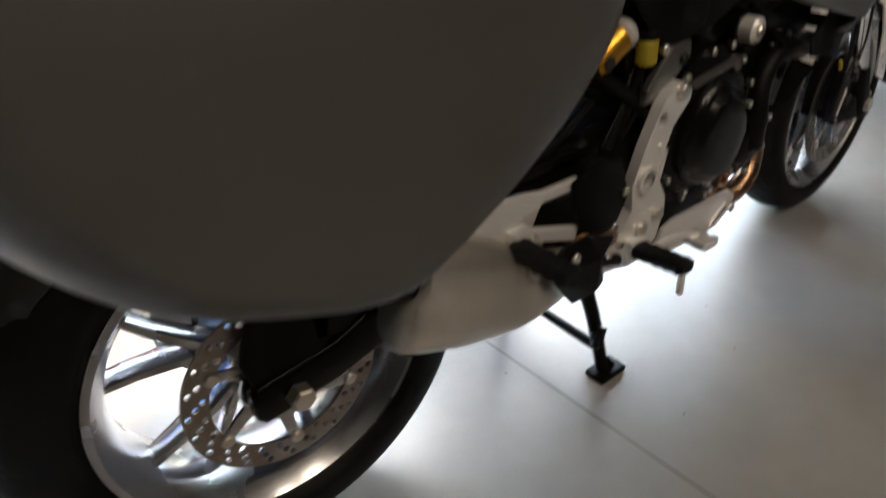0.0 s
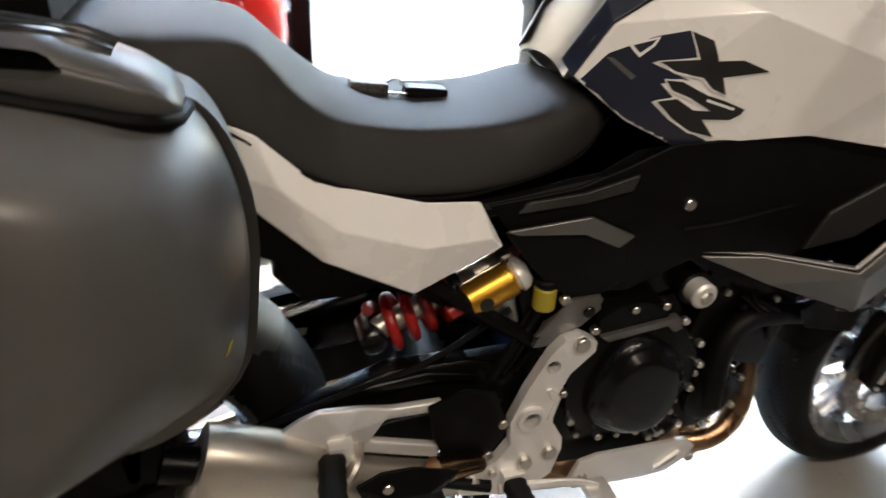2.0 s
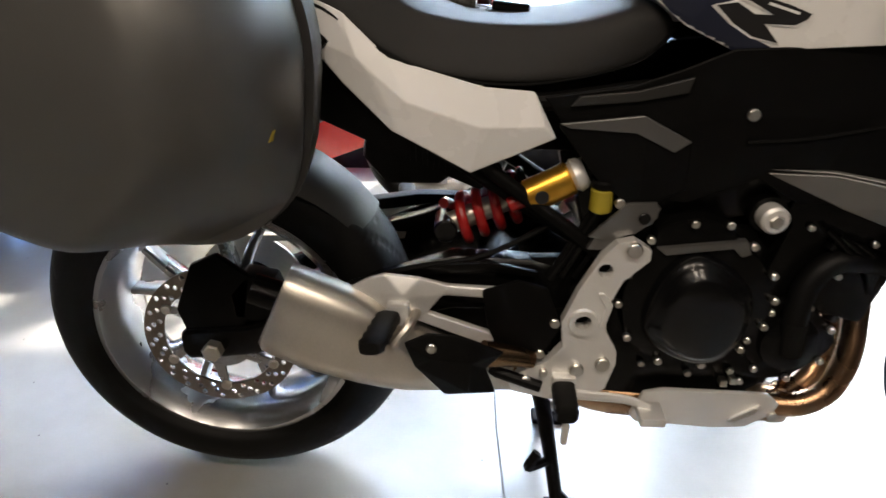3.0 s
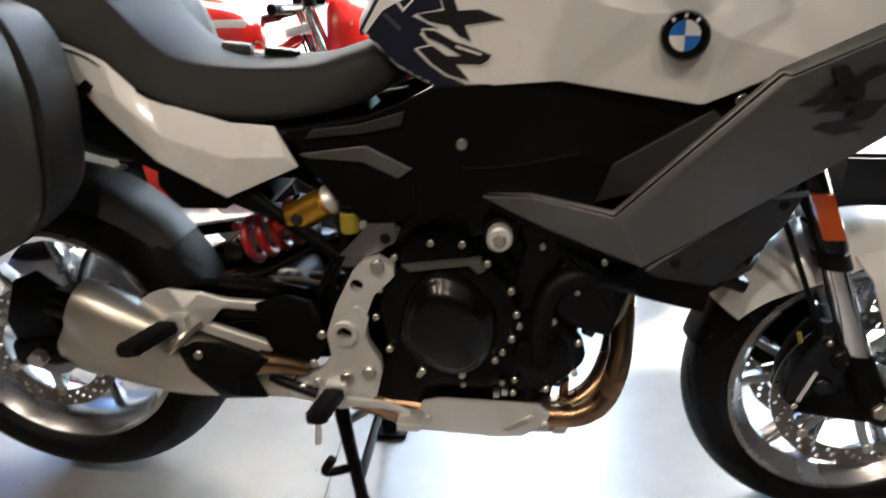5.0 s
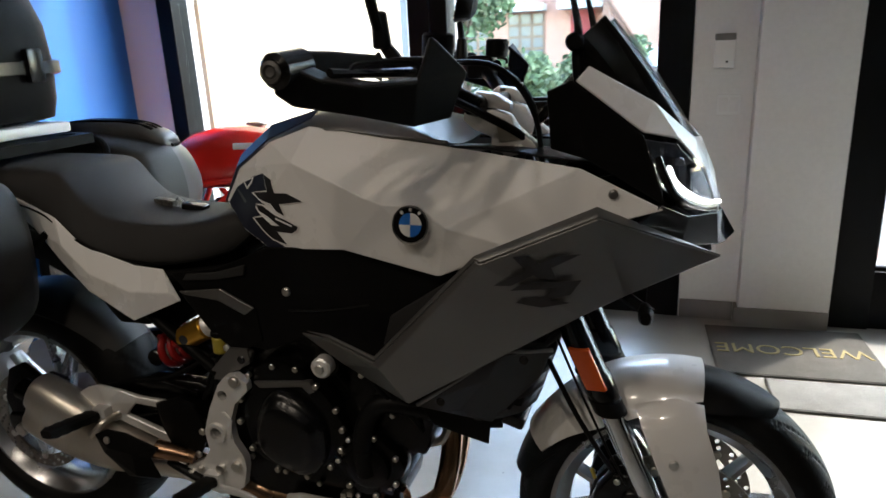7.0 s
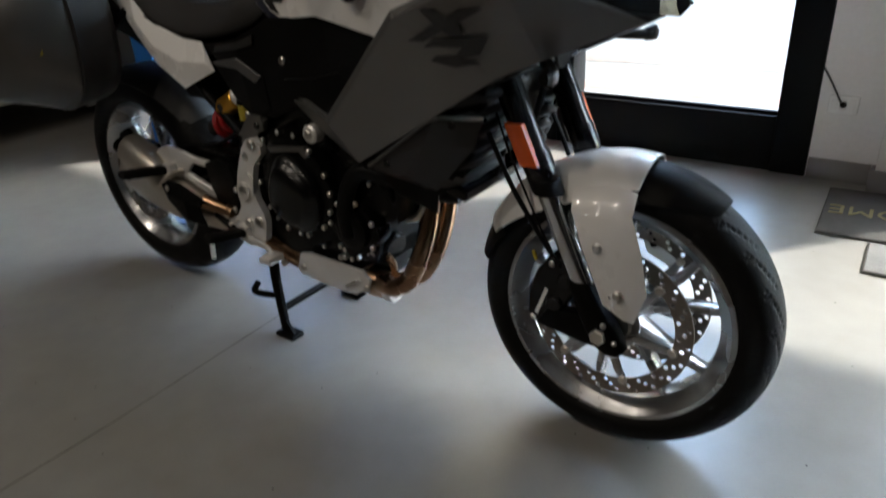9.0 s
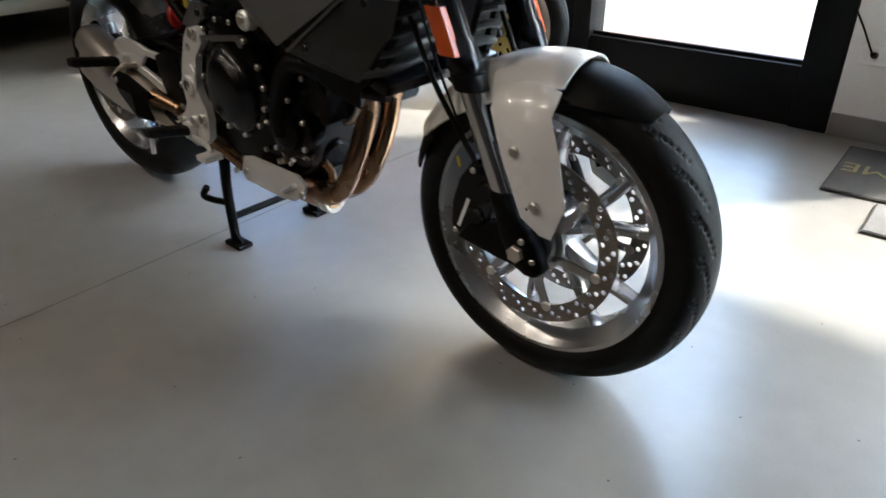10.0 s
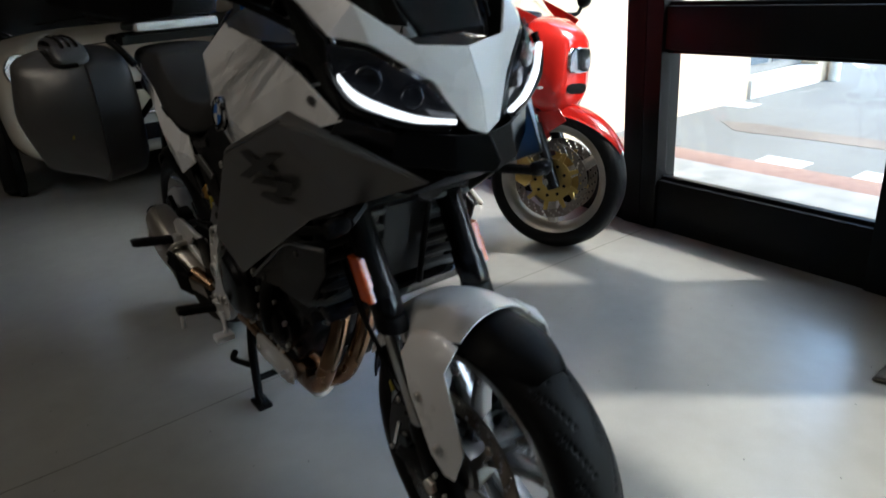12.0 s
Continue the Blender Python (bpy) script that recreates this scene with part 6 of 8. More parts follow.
both("wing_lip", wing_lip, GREY_SATIN, BIKE)
for shape in ([(1.262, 0.9014), (1.2842, 0.9026), (1.2992, 0.8874), (1.3212, 0.9004), (1.36, 0.9015), (1.3168, 0.8799), (1.3239, 0.8593), (1.2991, 0.8616), (1.2906, 0.8684), (1.2567, 0.8511), (1.2306, 0.8527), (1.2796, 0.8778)],
              [(1.272, 0.8539), (1.36, 0.8562), (1.343, 0.8306), (1.3111, 0.8233), (1.343, 0.8157), (1.2994, 0.8089), (1.261, 0.8196), (1.2724, 0.8279), (1.3049, 0.8301), (1.3175, 0.8418), (1.2769, 0.843), (1.2543, 0.8419)]):
    laid("decal_letter", wing_r, [shape], DECAL_BLACK, "black stylised emblem stroke", 0.0016)
laid("decal_mark", wing_r, [[(1.2800, 0.8515), (1.3120, 0.8520), (1.3100, 0.8465), (1.2770, 0.8460)]], DUCT_GREY, "small grey plain bar mark", 0.0024)


def lower_fairing():
    v = [(1.075, -0.228, 0.600), (1.225, -0.208, 0.705), (1.306, -0.172, 0.704), (1.286, -0.168, 0.650), (1.198, -0.172, 0.552), (1.105, -0.190, 0.572), (1.200, -0.206, 0.655), (1.150, -0.204, 0.588)]
    f = [(0, 1, 6), (1, 2, 3, 6), (6, 3, 4, 7), (0, 6, 7, 5), (7, 4, 5)]
    return shell(v, f, 0.006, 0.004)


both("fairing_edge", lambda: tube([(1.078, -0.230, 0.604), (1.150, -0.222, 0.656), (1.225, -0.210, 0.708), (1.268, -0.192, 0.709), (1.308, -0.173, 0.707)], 0.004, 8), GREY_SATIN, BIKE)
low_r, low_l = both("lower_fairing", lower_fairing, DUCT_GREY, BIKE, "dark grey lower fairing")
both("radiator_shroud", lambda: shell([(1.300, -0.164, 0.700), (1.270, -0.166, 0.641), (1.214, -0.168, 0.552), (1.194, -0.168, 0.539), (1.189, -0.166, 0.501), (1.084, -0.166, 0.526), (1.060, -0.170, 0.566), (1.150, -0.172, 0.640), (1.220, -0.176, 0.690)], [(0, 1, 8), (1, 2, 7, 8), (2, 3, 6, 7), (3, 4, 5, 6)], 0.005, 0.003), PLASTIC, BIKE, "black radiator shroud")
for bx, by, bz in ((1.265, -0.206, 0.700), (1.12, -0.222, 0.612)):
    part("fairing_bolt", bolt_head((bx, by, bz), (0, -1, 0), 0.008, 0.004), PLASTIC_SHINE, low_r)
part("fairing_bolt", rod((1.402, -0.196, 0.985), (1.402, -0.204, 0.983), 0.0075, seg=14, bevel=0.002), GREY_SATIN, tank_r)

# radiator with louvres --------------------------------------------------------
core = box(-0.018, 0.018, -0.145, 0.145, -0.14, 0.14, 0.006)
RAD = pose(1.262, 0, 0.712, 0, 18, 0)
radi = part("radiator", move(core, RAD), ENGINE_BLACK, BIKE, "black radiator behind the fork")
RAD_CORE = shader("dark_grey_radiator_mesh", (0.030, 0.030, 0.029), 0.5, metal=0.4, bump=0.6, bump_size=700)
part("core_face", move(box(0.0185, 0.021, -0.126, 0.126, -0.130, 0.130), RAD), RAD_CORE, radi, "dark grey radiator mesh")
for s in (-1, 1):
    for k in range(8):
        z = -0.125 + 0.034 * k
        fin = rings([[Vector((x, s * y, z + dz)) + Vector((0.010 * math.cos(a), 0, 0.0085 * math.sin(a))) for a in (2 * math.pi * j / 8 for j in range(8))] for x, y, dz in ((0.042, 0.052, 0.014), (0.042, 0.095, 0.013), (0.040, 0.130, 0.006), (0.026, 0.156, -0.006), (-0.004, 0.172, -0.024), (-0.040, 0.178, -0.044))])
        # black slats in a lighter grey: the floor's reflection is in the colour
        part("louvre", move(fin, RAD), DUCT_GREY, radi, "black curved cooling louvre, greyed for the floor's reflection")
    part("louvre_post", move(rod((0.042, s * 0.052, -0.150), (0.042, s * 0.052, 0.150), 0.007, seg=10), RAD), PLASTIC, radi)
for s in (-1, 1):
    part("radiator_tank", move(box(-0.026, 0.03, min(s * 0.132, s * 0.160), max(s * 0.132, s * 0.160), -0.15, 0.15, 0.010), RAD), PLASTIC, radi)
part("radiator_frame", move(box(-0.03, 0.045, -0.160, 0.160, -0.175, -0.150, 0.008), RAD), PLASTIC_SHINE, radi)

# nose: headlamps, cowl, beak, screen ------------------------------------------------


def lamp_bowl():
    v = [(1.443, -0.180, 1.064), (1.490, -0.146, 1.052), (1.532, -0.080, 0.998), (1.552, -0.042, 0.952), (1.545, -0.052, 0.930), (1.510, -0.118, 0.945), (1.470, -0.182, 0.992), (1.456, -0.188, 1.030), (1.506, -0.108, 0.994)]
    return shell(v, [(0, 1, 8, 7), (1, 2, 8), (2, 3, 4, 8), (4, 5, 8), (5, 6, 8), (6, 7, 8)], 0.006, 0.002)


lamp_r, lamp_l = both("headlamp", lamp_bowl, LAMP_DARK, BIKE, "dark headlamp with a lit white running light")


def drl_strip():
    loops = []
    path = smooth_path([(1.474, -0.184, 1.022), (1.482, -0.172, 1.000), (1.497, -0.151, 0.981), (1.527, -0.100, 0.956), (1.555, -0.046, 0.945)], 6)
    for i, p in enumerate(path):
        w = 0.0035 + 0.0045 * math.sin(math.pi * min(1.0, i / (len(path) - 1) + 0.10))
        loops.append([p + Vector((0.006, -0.006, 0)) + Vector((0.004 * c, -0.004 * c, w * s)) for c, s in oval(8, 1, 1, 3)])
    return rings(loops)


def lamp_rim():
    return tube([(1.462, -0.196, 1.040), (1.474, -0.196, 1.012), (1.492, -0.176, 0.978), (1.526, -0.116, 0.950), (1.553, -0.062, 0.938)], 0.0065, 10)


link("lamp_rim", lamp_rim(), PLASTIC_SHINE, lamp_r)
link("lamp_rim", flip(lamp_rim()), PLASTIC_SHINE, lamp_l)
link("running_light", drl_strip(), DRL, lamp_r, "lit white running light")
link("running_light", flip(drl_strip()), DRL, lamp_l, "lit white running light")
for lamp, f in ((lamp_r, False), (lamp_l, True)):
    for px, py, pz, pr in ((1.492, -0.150, 1.012, 0.021), (1.524, -0.098, 0.985, 0.017)):
        b = rod((px - 0.012, py + 0.006, pz), (px + 0.004, py - 0.004, pz), pr, seg=20, bevel=0.003)
        link("projector", flip(b) if f else b, LAMP_DARK, lamp)


def lamp_lens():
    v = [(1.449, -0.186, 1.066), (1.498, -0.152, 1.054), (1.541, -0.084, 1.000), (1.564, -0.044, 0.952), (1.562, -0.052, 0.928), (1.526, -0.122, 0.938), (1.480, -0.196, 0.984), (1.464, -0.202, 1.030), (1.530, -0.122, 0.996)]
    return shell(v, [(0, 1, 8, 7), (1, 2, 8), (2, 3, 4, 8), (4, 5, 8), (5, 6, 8), (6, 7, 8)], 0.002)


link("lens", lamp_lens(), LENS, lamp_r)
link("lens", flip(lamp_lens()), LENS, lamp_l)


def nose_cowl():
    v = [(1.566, 0.0, 0.918), (1.560, -0.030, 0.932), (1.536, -0.070, 1.002), (1.492, -0.140, 1.060), (1.443, -0.180, 1.074), (1.345, -0.198, 1.152), (1.362, -0.185, 1.172), (1.455, -0.140, 1.115), (1.515, -0.080, 1.055), (1.530, 0.0, 1.045), (1.552, -0.022, 0.985), (1.556, 0.0, 0.985)]
    f = [(0, 1, 10, 11), (1, 2, 10), (10, 2, 8), (11, 10, 8, 9), (2, 3, 8), (3, 7, 8), (3, 4, 7), (4, 5, 6, 7)]
    return shell(v, f, 0.005, 0.003)


both("nose_cowl", nose_cowl, WHITE, BIKE, "white nose cowl above the headlamps")


def side_cowl():
    v = [(1.296, -0.168, 1.135), (1.336, -0.198, 1.152), (1.442, -0.184, 1.070), (1.456, -0.194, 1.032), (1.472, -0.190, 0.985), (1.475, -0.188, 0.965), (1.356, -0.180, 1.034), (1.30, -0.155, 1.045)]
    return shell(v, [(0, 1, 6, 7), (1, 2, 3, 6), (3, 4, 5, 6)], 0.005, 0.003)


both("side_cowl", side_cowl, PLASTIC, BIKE, "matt black inner cowl")


def beak():
    v = [(1.590, 0.0, 0.880), (1.566, 0.0, 0.920), (1.556, -0.050, 0.926), (1.510, -0.122, 0.936), (1.470, -0.190, 0.968), (1.425, -0.192, 0.930), (1.500, -0.130, 0.890), (1.560, -0.055, 0.872), (1.575, 0.0, 0.862)]
    return shell(v, [(0, 1, 2, 7, 8), (2, 3, 6, 7), (3, 4, 5, 6)], 0.005, 0.003)


both("beak", beak, PLASTIC_SHINE, BIKE, "black beak under the headlamps")
part("beak_underside", plate([(1.32, 0.80), (1.45, 0.815), (1.56, 0.865), (1.50, 0.885), (1.36, 0.90), (1.28, 0.88)], -0.075, 0.075, 0.012), PLASTIC, BIKE, "black inner fairing under the beak")
part("horn", rod((1.34, 0.03, 0.80), (1.365, 0.03, 0.795), 0.038, seg=24, bevel=0.005), PLASTIC)
both("inner_strut", lambda: tube([(1.22, -0.15, 0.76), (1.30, -0.12, 0.78), (1.38, -0.09, 0.82)], 0.011, 10), PLASTIC, BIKE)

screen_rows = []
for t in range(9):
    f = t / 8
    zc = 1.033 + 0.345 * f
    xc = 1.528 - 0.20 * f - 0.035 * f * f
    hw = 0.055 + 0.098 * math.sin(math.pi * min(0.62, 0.12 + 0.62 * f))
    screen_rows.append([Vector((xc - 0.055 * abs(u) ** 2.0, hw * u, zc + 0.02 * abs(u) * (1 - f) - 0.03 * f * u * u)) for u in [k / 6 - 1 for k in range(13)]])
sb = bmesh.new()
sv = [[sb.verts.new(p) for p in row] for row in screen_rows]
for a, b in zip(sv, sv[1:]):
    for j in range(12):
        sb.faces.new((a[j], a[j + 1], b[j + 1], b[j]))
bmesh.ops.recalc_face_normals(sb, faces=sb.faces)
bmesh.ops.solidify(sb, geom=sb.faces[:] + sb.edges[:] + sb.verts[:], thickness=0.003)
screen = part("windscreen", sb, SCREEN, BIKE, "clear plastic windscreen", 60)
part("screen_carrier", shell([(1.500, -0.060, 1.065), (1.435, -0.080, 1.150), (1.365, -0.085, 1.230), (1.365, 0.085, 1.230), (1.435, 0.080, 1.150), (1.500, 0.060, 1.065)], [(0, 1, 4, 5), (1, 2, 3, 4)], 0.010, 0.004), PLASTIC, screen, "black screen carrier")
both("screen_arm", lambda: tube([(1.345, -0.126, 1.110), (1.338, -0.126, 1.18), (1.336, -0.118, 1.23), (1.324, -0.112, 1.285)], [0.010, 0.010, 0.006, 0.004], 10), PLASTIC, BIKE, "black screen adjuster arm")
both("screen_knob", lambda: rod((1.334, -0.146, 1.206), (1.334, -0.118, 1.206), 0.014, seg=16, bevel=0.003), PLASTIC_SHINE, BIKE)
both("screen_side", lambda: shell([(1.334, -0.118, 1.110), (1.334, -0.112, 1.208), (1.376, -0.100, 1.244), (1.440, -0.092, 1.160), (1.494, -0.078, 1.078), (1.440, -0.110, 1.085)], [(0, 1, 5), (1, 2, 3, 5), (3, 4, 5)], 0.008, 0.003), PLASTIC, BIKE, "black side plate of the screen carrier")
dash = part("dash_display", move(box(-0.008, 0.008, -0.085, 0.085, -0.055, 0.055, 0.006), pose(1.300, 0, 1.118, 0, 42, 0)), PLASTIC_SHINE, BIKE, "black dashboard display")
part("display_glass", move(box(-0.010, -0.0082, -0.075, 0.075, -0.046, 0.046, 0.002), pose(1.300, 0, 1.118, 0, 42, 0)), CAR_GLASS, dash)

# indicators under the nose
for s in (-1, 1):
    ind = part("indicator", rings([[Vector((1.452 + dx, s * yy, 0.800)) + Vector((a, 0, b)) for a, b in oval(14, w, h, 2.4)] for dx, yy, w, h in ((0.0, 0.187, 0.005, 0.006), (0.002, 0.195, 0.010, 0.013), (0.005, 0.220, 0.012, 0.016), (0.005, 0.232, 0.008, 0.010))]), PLASTIC, BIKE, "black front indicator")
    part("indicator_stem", tube([(1.41, s * 0.14, 0.808), (1.435, s * 0.17, 0.803), (1.452, s * 0.19, 0.80)], 0.010, 8), HOSE, ind)
    part("indicator_lens", rings([[Vector((1.463 + dx, s * 0.214, 0.800)) + Vector((0, a, b)) for a, b in oval(12, w, h, 2.4)] for dx, w, h in ((0.0, 0.014, 0.013), (0.006, 0.010, 0.009))]), LENS, ind)
    rind = part("rear_indicator", rod((-0.20, s * 0.06, 0.86), (-0.20, s * 0.15, 0.86), 0.014, seg=12, bevel=0.004), PLASTIC, BIKE, "black rear indicator")

# handlebar, guards, mirrors ----------------------------------------------------------
bar_pts = [(0.985, -0.405, 1.186), (1.065, -0.300, 1.178), (1.120, -0.215, 1.150), (1.165, -0.130, 1.115), (1.180, -0.060, 1.108), (1.180, 0.060, 1.108), (1.165, 0.130, 1.115), (1.120, 0.215, 1.150), (1.065, 0.300, 1.178), (0.985, 0.405, 1.186)]
bar = front("handlebar", tube(bar_pts, 0.013, 14), PLASTIC, BIKE, "black tapered handlebar")
for s in (-1, 1):
    grip = front("grip", rings([[Vector((x, s * y, z)) + Vector((0.6 * a, 0.8 * a * s, b)) for a, b in oval(14, r, r, 2)] for x, y, z, r in ((0.985, 0.405, 1.186, 0.018), (0.992, 0.396, 1.186, 0.0165), (1.02, 0.359, 1.183, 0.018), (1.062, 0.304, 1.178, 0.0165), (1.066, 0.299, 1.178, 0.020))]), RUBBER, bar)
    front("bar_weight", rod((0.991, s * 0.474, 1.177), (1.002, s * 0.407, 1.184), 0.0225, 0.0225, 28, 0.007), PLASTIC_SHINE, bar)
    front("bar_weight_cap", lathe([(0.0, -0.002), (0.006, -0.003), (0.007, 0.0), (0.009, -0.004), (0.0135, -0.003), (0.0145, 0.002), (0.0, 0.002)], (0.991, s * 0.4755, 1.177), 28), GREY_SATIN, bar, "grey bar end cap")
    front("switch_box", box(1.072, 1.128, min(s * 0.215, s * 0.290), max(s * 0.215, s * 0.290), 1.142, 1.190, 0.010, 3), PLASTIC, bar)
    front("reservoir", rod((1.135, s * 0.235, 1.185), (1.137, s * 0.235, 1.222), 0.024, seg=20, bevel=0.004), PLASTIC, bar)
    front("lever", tube([(1.135, s * 0.235, 1.170), (1.120, s * 0.30, 1.168), (1.070, s * 0.38, 1.170), (1.045, s * 0.425, 1.172)], [0.010, 0.008, 0.006, 0.007], 8), PLASTIC_SHINE, bar)
    y0, y1 = min(s * 0.076, s * 0.116), max(s * 0.076, s * 0.116)
    riser = front("bar_clamp", plate([(1.140, 1.086), (1.146, 1.104), (1.196, 1.100), (1.220, 1.092), (1.232, 1.072), (1.262, 1.046), (1.268, 1.032), (1.186, 1.030), (1.190, 1.056), (1.160, 1.068)], y0, y1, 0.005), ALLOY, bar, "silver cast handlebar clamp")
    front("clamp_cap", plate([(1.146, 1.107), (1.156, 1.124), (1.166, 1.132), (1.196, 1.127), (1.222, 1.110), (1.221, 1.096), (1.196, 1.103)], y0 + 0.002, y1 - 0.002, 0.005), ALLOY, riser, "silver clamp cap")
    front("clamp_rib", plate([(1.196, 1.092), (1.214, 1.086), (1.224, 1.068), (1.240, 1.052), (1.204, 1.048), (1.200, 1.070)], s * 0.116 - 0.003, s * 0.116 + 0.003, 0.002), STEEL, riser)
    front("bar_sleeve", rod((1.168, s * 0.112, 1.108), (1.160, s * 0.140, 1.112), 0.019, 0.017, 20, 0.003), PLASTIC_SHINE, riser, "black bar sleeve in the clamp")
    front("clamp_foot", rod((1.225, s * 0.096, 1.026), (1.222, s * 0.096, 1.040), 0.030, seg=24, bevel=0.003), ALLOY, riser)
    for dx in (-0.02, 0.02):
        front("clamp_bolt", bolt_head((1.186 + dx, s * 0.096, 1.130 - 0.3 * abs(dx - 0.02)), (0, 0, 1), 0.006), BOLT, riser)
    unsteer = STEER.inverted()
    blade = [unsteer @ Vector(p) for p in ((1.014, -0.468, 1.198), (1.006, -0.468, 1.160), (1.059, -0.447, 1.173), (1.026, -0.460, 1.143), (1.101, -0.412, 1.162), (1.099, -0.415, 1.125), (1.158, -0.362, 1.164), (1.152, -0.366, 1.106),
                                            (1.170, -0.330, 1.222), (1.210, -0.300, 1.172), (1.188, -0.315, 1.112), (1.166, -0.290, 1.214))]
    inner = [p + Vector((0.004, 0.030, 0.004)) for p in blade]
    hg = front("hand_guard", shell([(p.x, -s * p.y, p.z) for p in blade], [(0, 2, 3, 1), (2, 4, 5, 3), (4, 6, 7, 5), (6, 8, 9), (6, 9, 10, 7), (8, 11, 9)], 0.007, 0.003), PLASTIC, bar, "black plastic hand guard")
    ledge = [blade[k] for k in (0, 2, 4, 6)] + [inner[k] for k in (0, 2, 4, 6)]
    # ledge in a lighter grey: the light on its upturned face, as colour
    front("guard_ledge", shell([(p.x, -s * p.y, p.z + 0.003) for p in ledge], [(0, 1, 5, 4), (1, 2, 6, 5), (2, 3, 7, 6)], 0.005, 0.002), DUCT_GREY, hg, "upper edge of the hand guard, greyed for the light it catches")
    front("guard_wire", tube([(1.060, s * 0.392, 1.168), (1.068, s * 0.388, 1.182), (1.130, s * 0.350, 1.182), (1.138, s * 0.345, 1.170)], 0.003, 8), HOSE, hg)
    base = Vector((1.062, -0.270, 1.215)) if s < 0 else Vector((1.050, 0.270, 1.190))
    top = Vector((1.058, -0.330, 1.330)) if s < 0 else Vector((1.030, 0.345, 1.262))
    stem = front("mirror_stem", tube([base - Vector((-0.02, 0, 0.03)), base, base.lerp(top, 0.5) + Vector((0, s * 0.008, 0)), top], [0.011, 0.009, 0.008, 0.007], 10), PLASTIC, BIKE, "black rear-view mirror")
    front("mirror_boot", rod(base - Vector((0, 0, 0.012)), base + Vector((0, s * 0.008, 0.038)), 0.014, 0.011, 14, 0.003), HOSE, stem)
    mc = top + Vector((-0.004, s * 0.045, 0.045))
    tilt = Matrix.Translation(mc) @ Matrix.Rotation(radians(s * 12), 4, 'Z') @ Matrix.Rotation(radians(14), 4, 'Y')
    head = rings([[Vector((dx, a, b)) for a, b in oval(20, w, h, 2.3)] for dx, w, h in ((0.036, 0.016, 0.012), (0.026, 0.050, 0.030), (0.008, 0.064, 0.040), (-0.010, 0.068, 0.044))])
    front("mirror_head", move(head, tilt), PLASTIC, stem)
    front("mirror_glass", move(rings([[Vector((dx, a, b)) for a, b in oval(20, 0.063, 0.039, 2.3)] for dx in (-0.0125, -0.0095)]), tilt), MIRROR, stem)
front("clutch_cable", tube([(1.13, 0.24, 1.17), (1.20, 0.16, 1.13), (1.24, 0.08, 1.06), (1.20, 0.05, 0.95)], 0.004, 6), HOSE, bar)
front("brake_line", tube([(1.13, -0.24, 1.18), (1.21, -0.17, 1.17), (1.26, -0.12, 1.10), (1.27, -0.08, 1.00), (1.26, -0.06, 0.92)], 0.005, 8), HOSE, bar)
front("throttle_loom", tube([(1.10, -0.24, 1.15), (1.18, -0.16, 1.10), (1.25, -0.10, 1.04), (1.22, -0.06, 0.95)], 0.007, 8), HOSE, bar)

# luggage rack, panniers, top case ------------------------------------------------------
rack_outline = [(0.08, -0.165), (0.04, -0.175), (-0.20, -0.120), (-0.26, -0.06), (-0.26, 0.06), (-0.20, 0.120), (0.04, 0.175), (0.08, 0.165)]
rack = plate(rack_outline, -0.012, 0.012, 0.0, holes=[(0.03, -0.13, 0.022), (-0.03, -0.12, 0.020), (-0.09, -0.105, 0.020), (-0.15, -0.09, 0.018), (0.03, 0.13, 0.022), (-0.03, 0.12, 0.020), (-0.09, 0.105, 0.020), (-0.15, 0.09, 0.018), (-0.21, 0, 0.02)])
part("luggage_rack", move(rack, Matrix.Translation((0, 0, 1.022)) @ Matrix.Rotation(radians(90), 4, 'X')), PLASTIC, BIKE, "black luggage rack with cut-outs")
both("grab_rail", lambda: tube([(0.12, -0.155, 0.955), (0.085, -0.182, 1.005), (0.0, -0.185, 1.022), (-0.15, -0.150, 1.025), (-0.22, -0.10, 1.02)], 0.011, 10), PLASTIC, BIKE, "black grab rail")
part("rack_adapter", box(-0.20, 0.03, -0.105, 0.150, 1.040, 1.066, 0.008), SOCKET, BIKE, "white adapter plate between rack and top case")
tc_body = rings([[Vector((-0.185 + w * c, h * sn, z)) for c, sn in oval(36, 1, 1, 4.0)] for z, w, h in ((1.072, 0.175, 0.165), (1.078, 0.195, 0.185), (1.12, 0.205, 0.195), (1.195, 0.210, 0.200), (1.200, 0.200, 0.190))])
case = part("top_case", tc_body, PLASTIC, BIKE, "matt black plastic top case", 50)
lid = rings([[Vector((-0.185 + w * c, h * sn, z)) for c, sn in oval(36, 1, 1, 4.0)] for z, w, h in ((1.203, 0.200, 0.190), (1.205, 0.210, 0.202), (1.30, 0.205, 0.196), (1.375, 0.185, 0.176), (1.402, 0.150, 0.142), (1.408, 0.09, 0.09))])
part("lid", lid, PLASTIC, case, "", 50)
part("lid_rim", rings([[Vector((-0.185 + w * c, h * sn, z)) for c, sn in oval(36, 1, 1, 4.0)] for z, w, h in ((1.182, 0.214, 0.206), (1.186, 0.222, 0.214), (1.214, 0.222, 0.214), (1.218, 0.214, 0.206))]), PLASTIC_SHINE, case, "", 50)
for y in (-0.07, 0.07):
    part("latch", box(0.026, 0.046, y - 0.022, y + 0.022, 1.165, 1.245, 0.006), PLASTIC_SHINE, case)


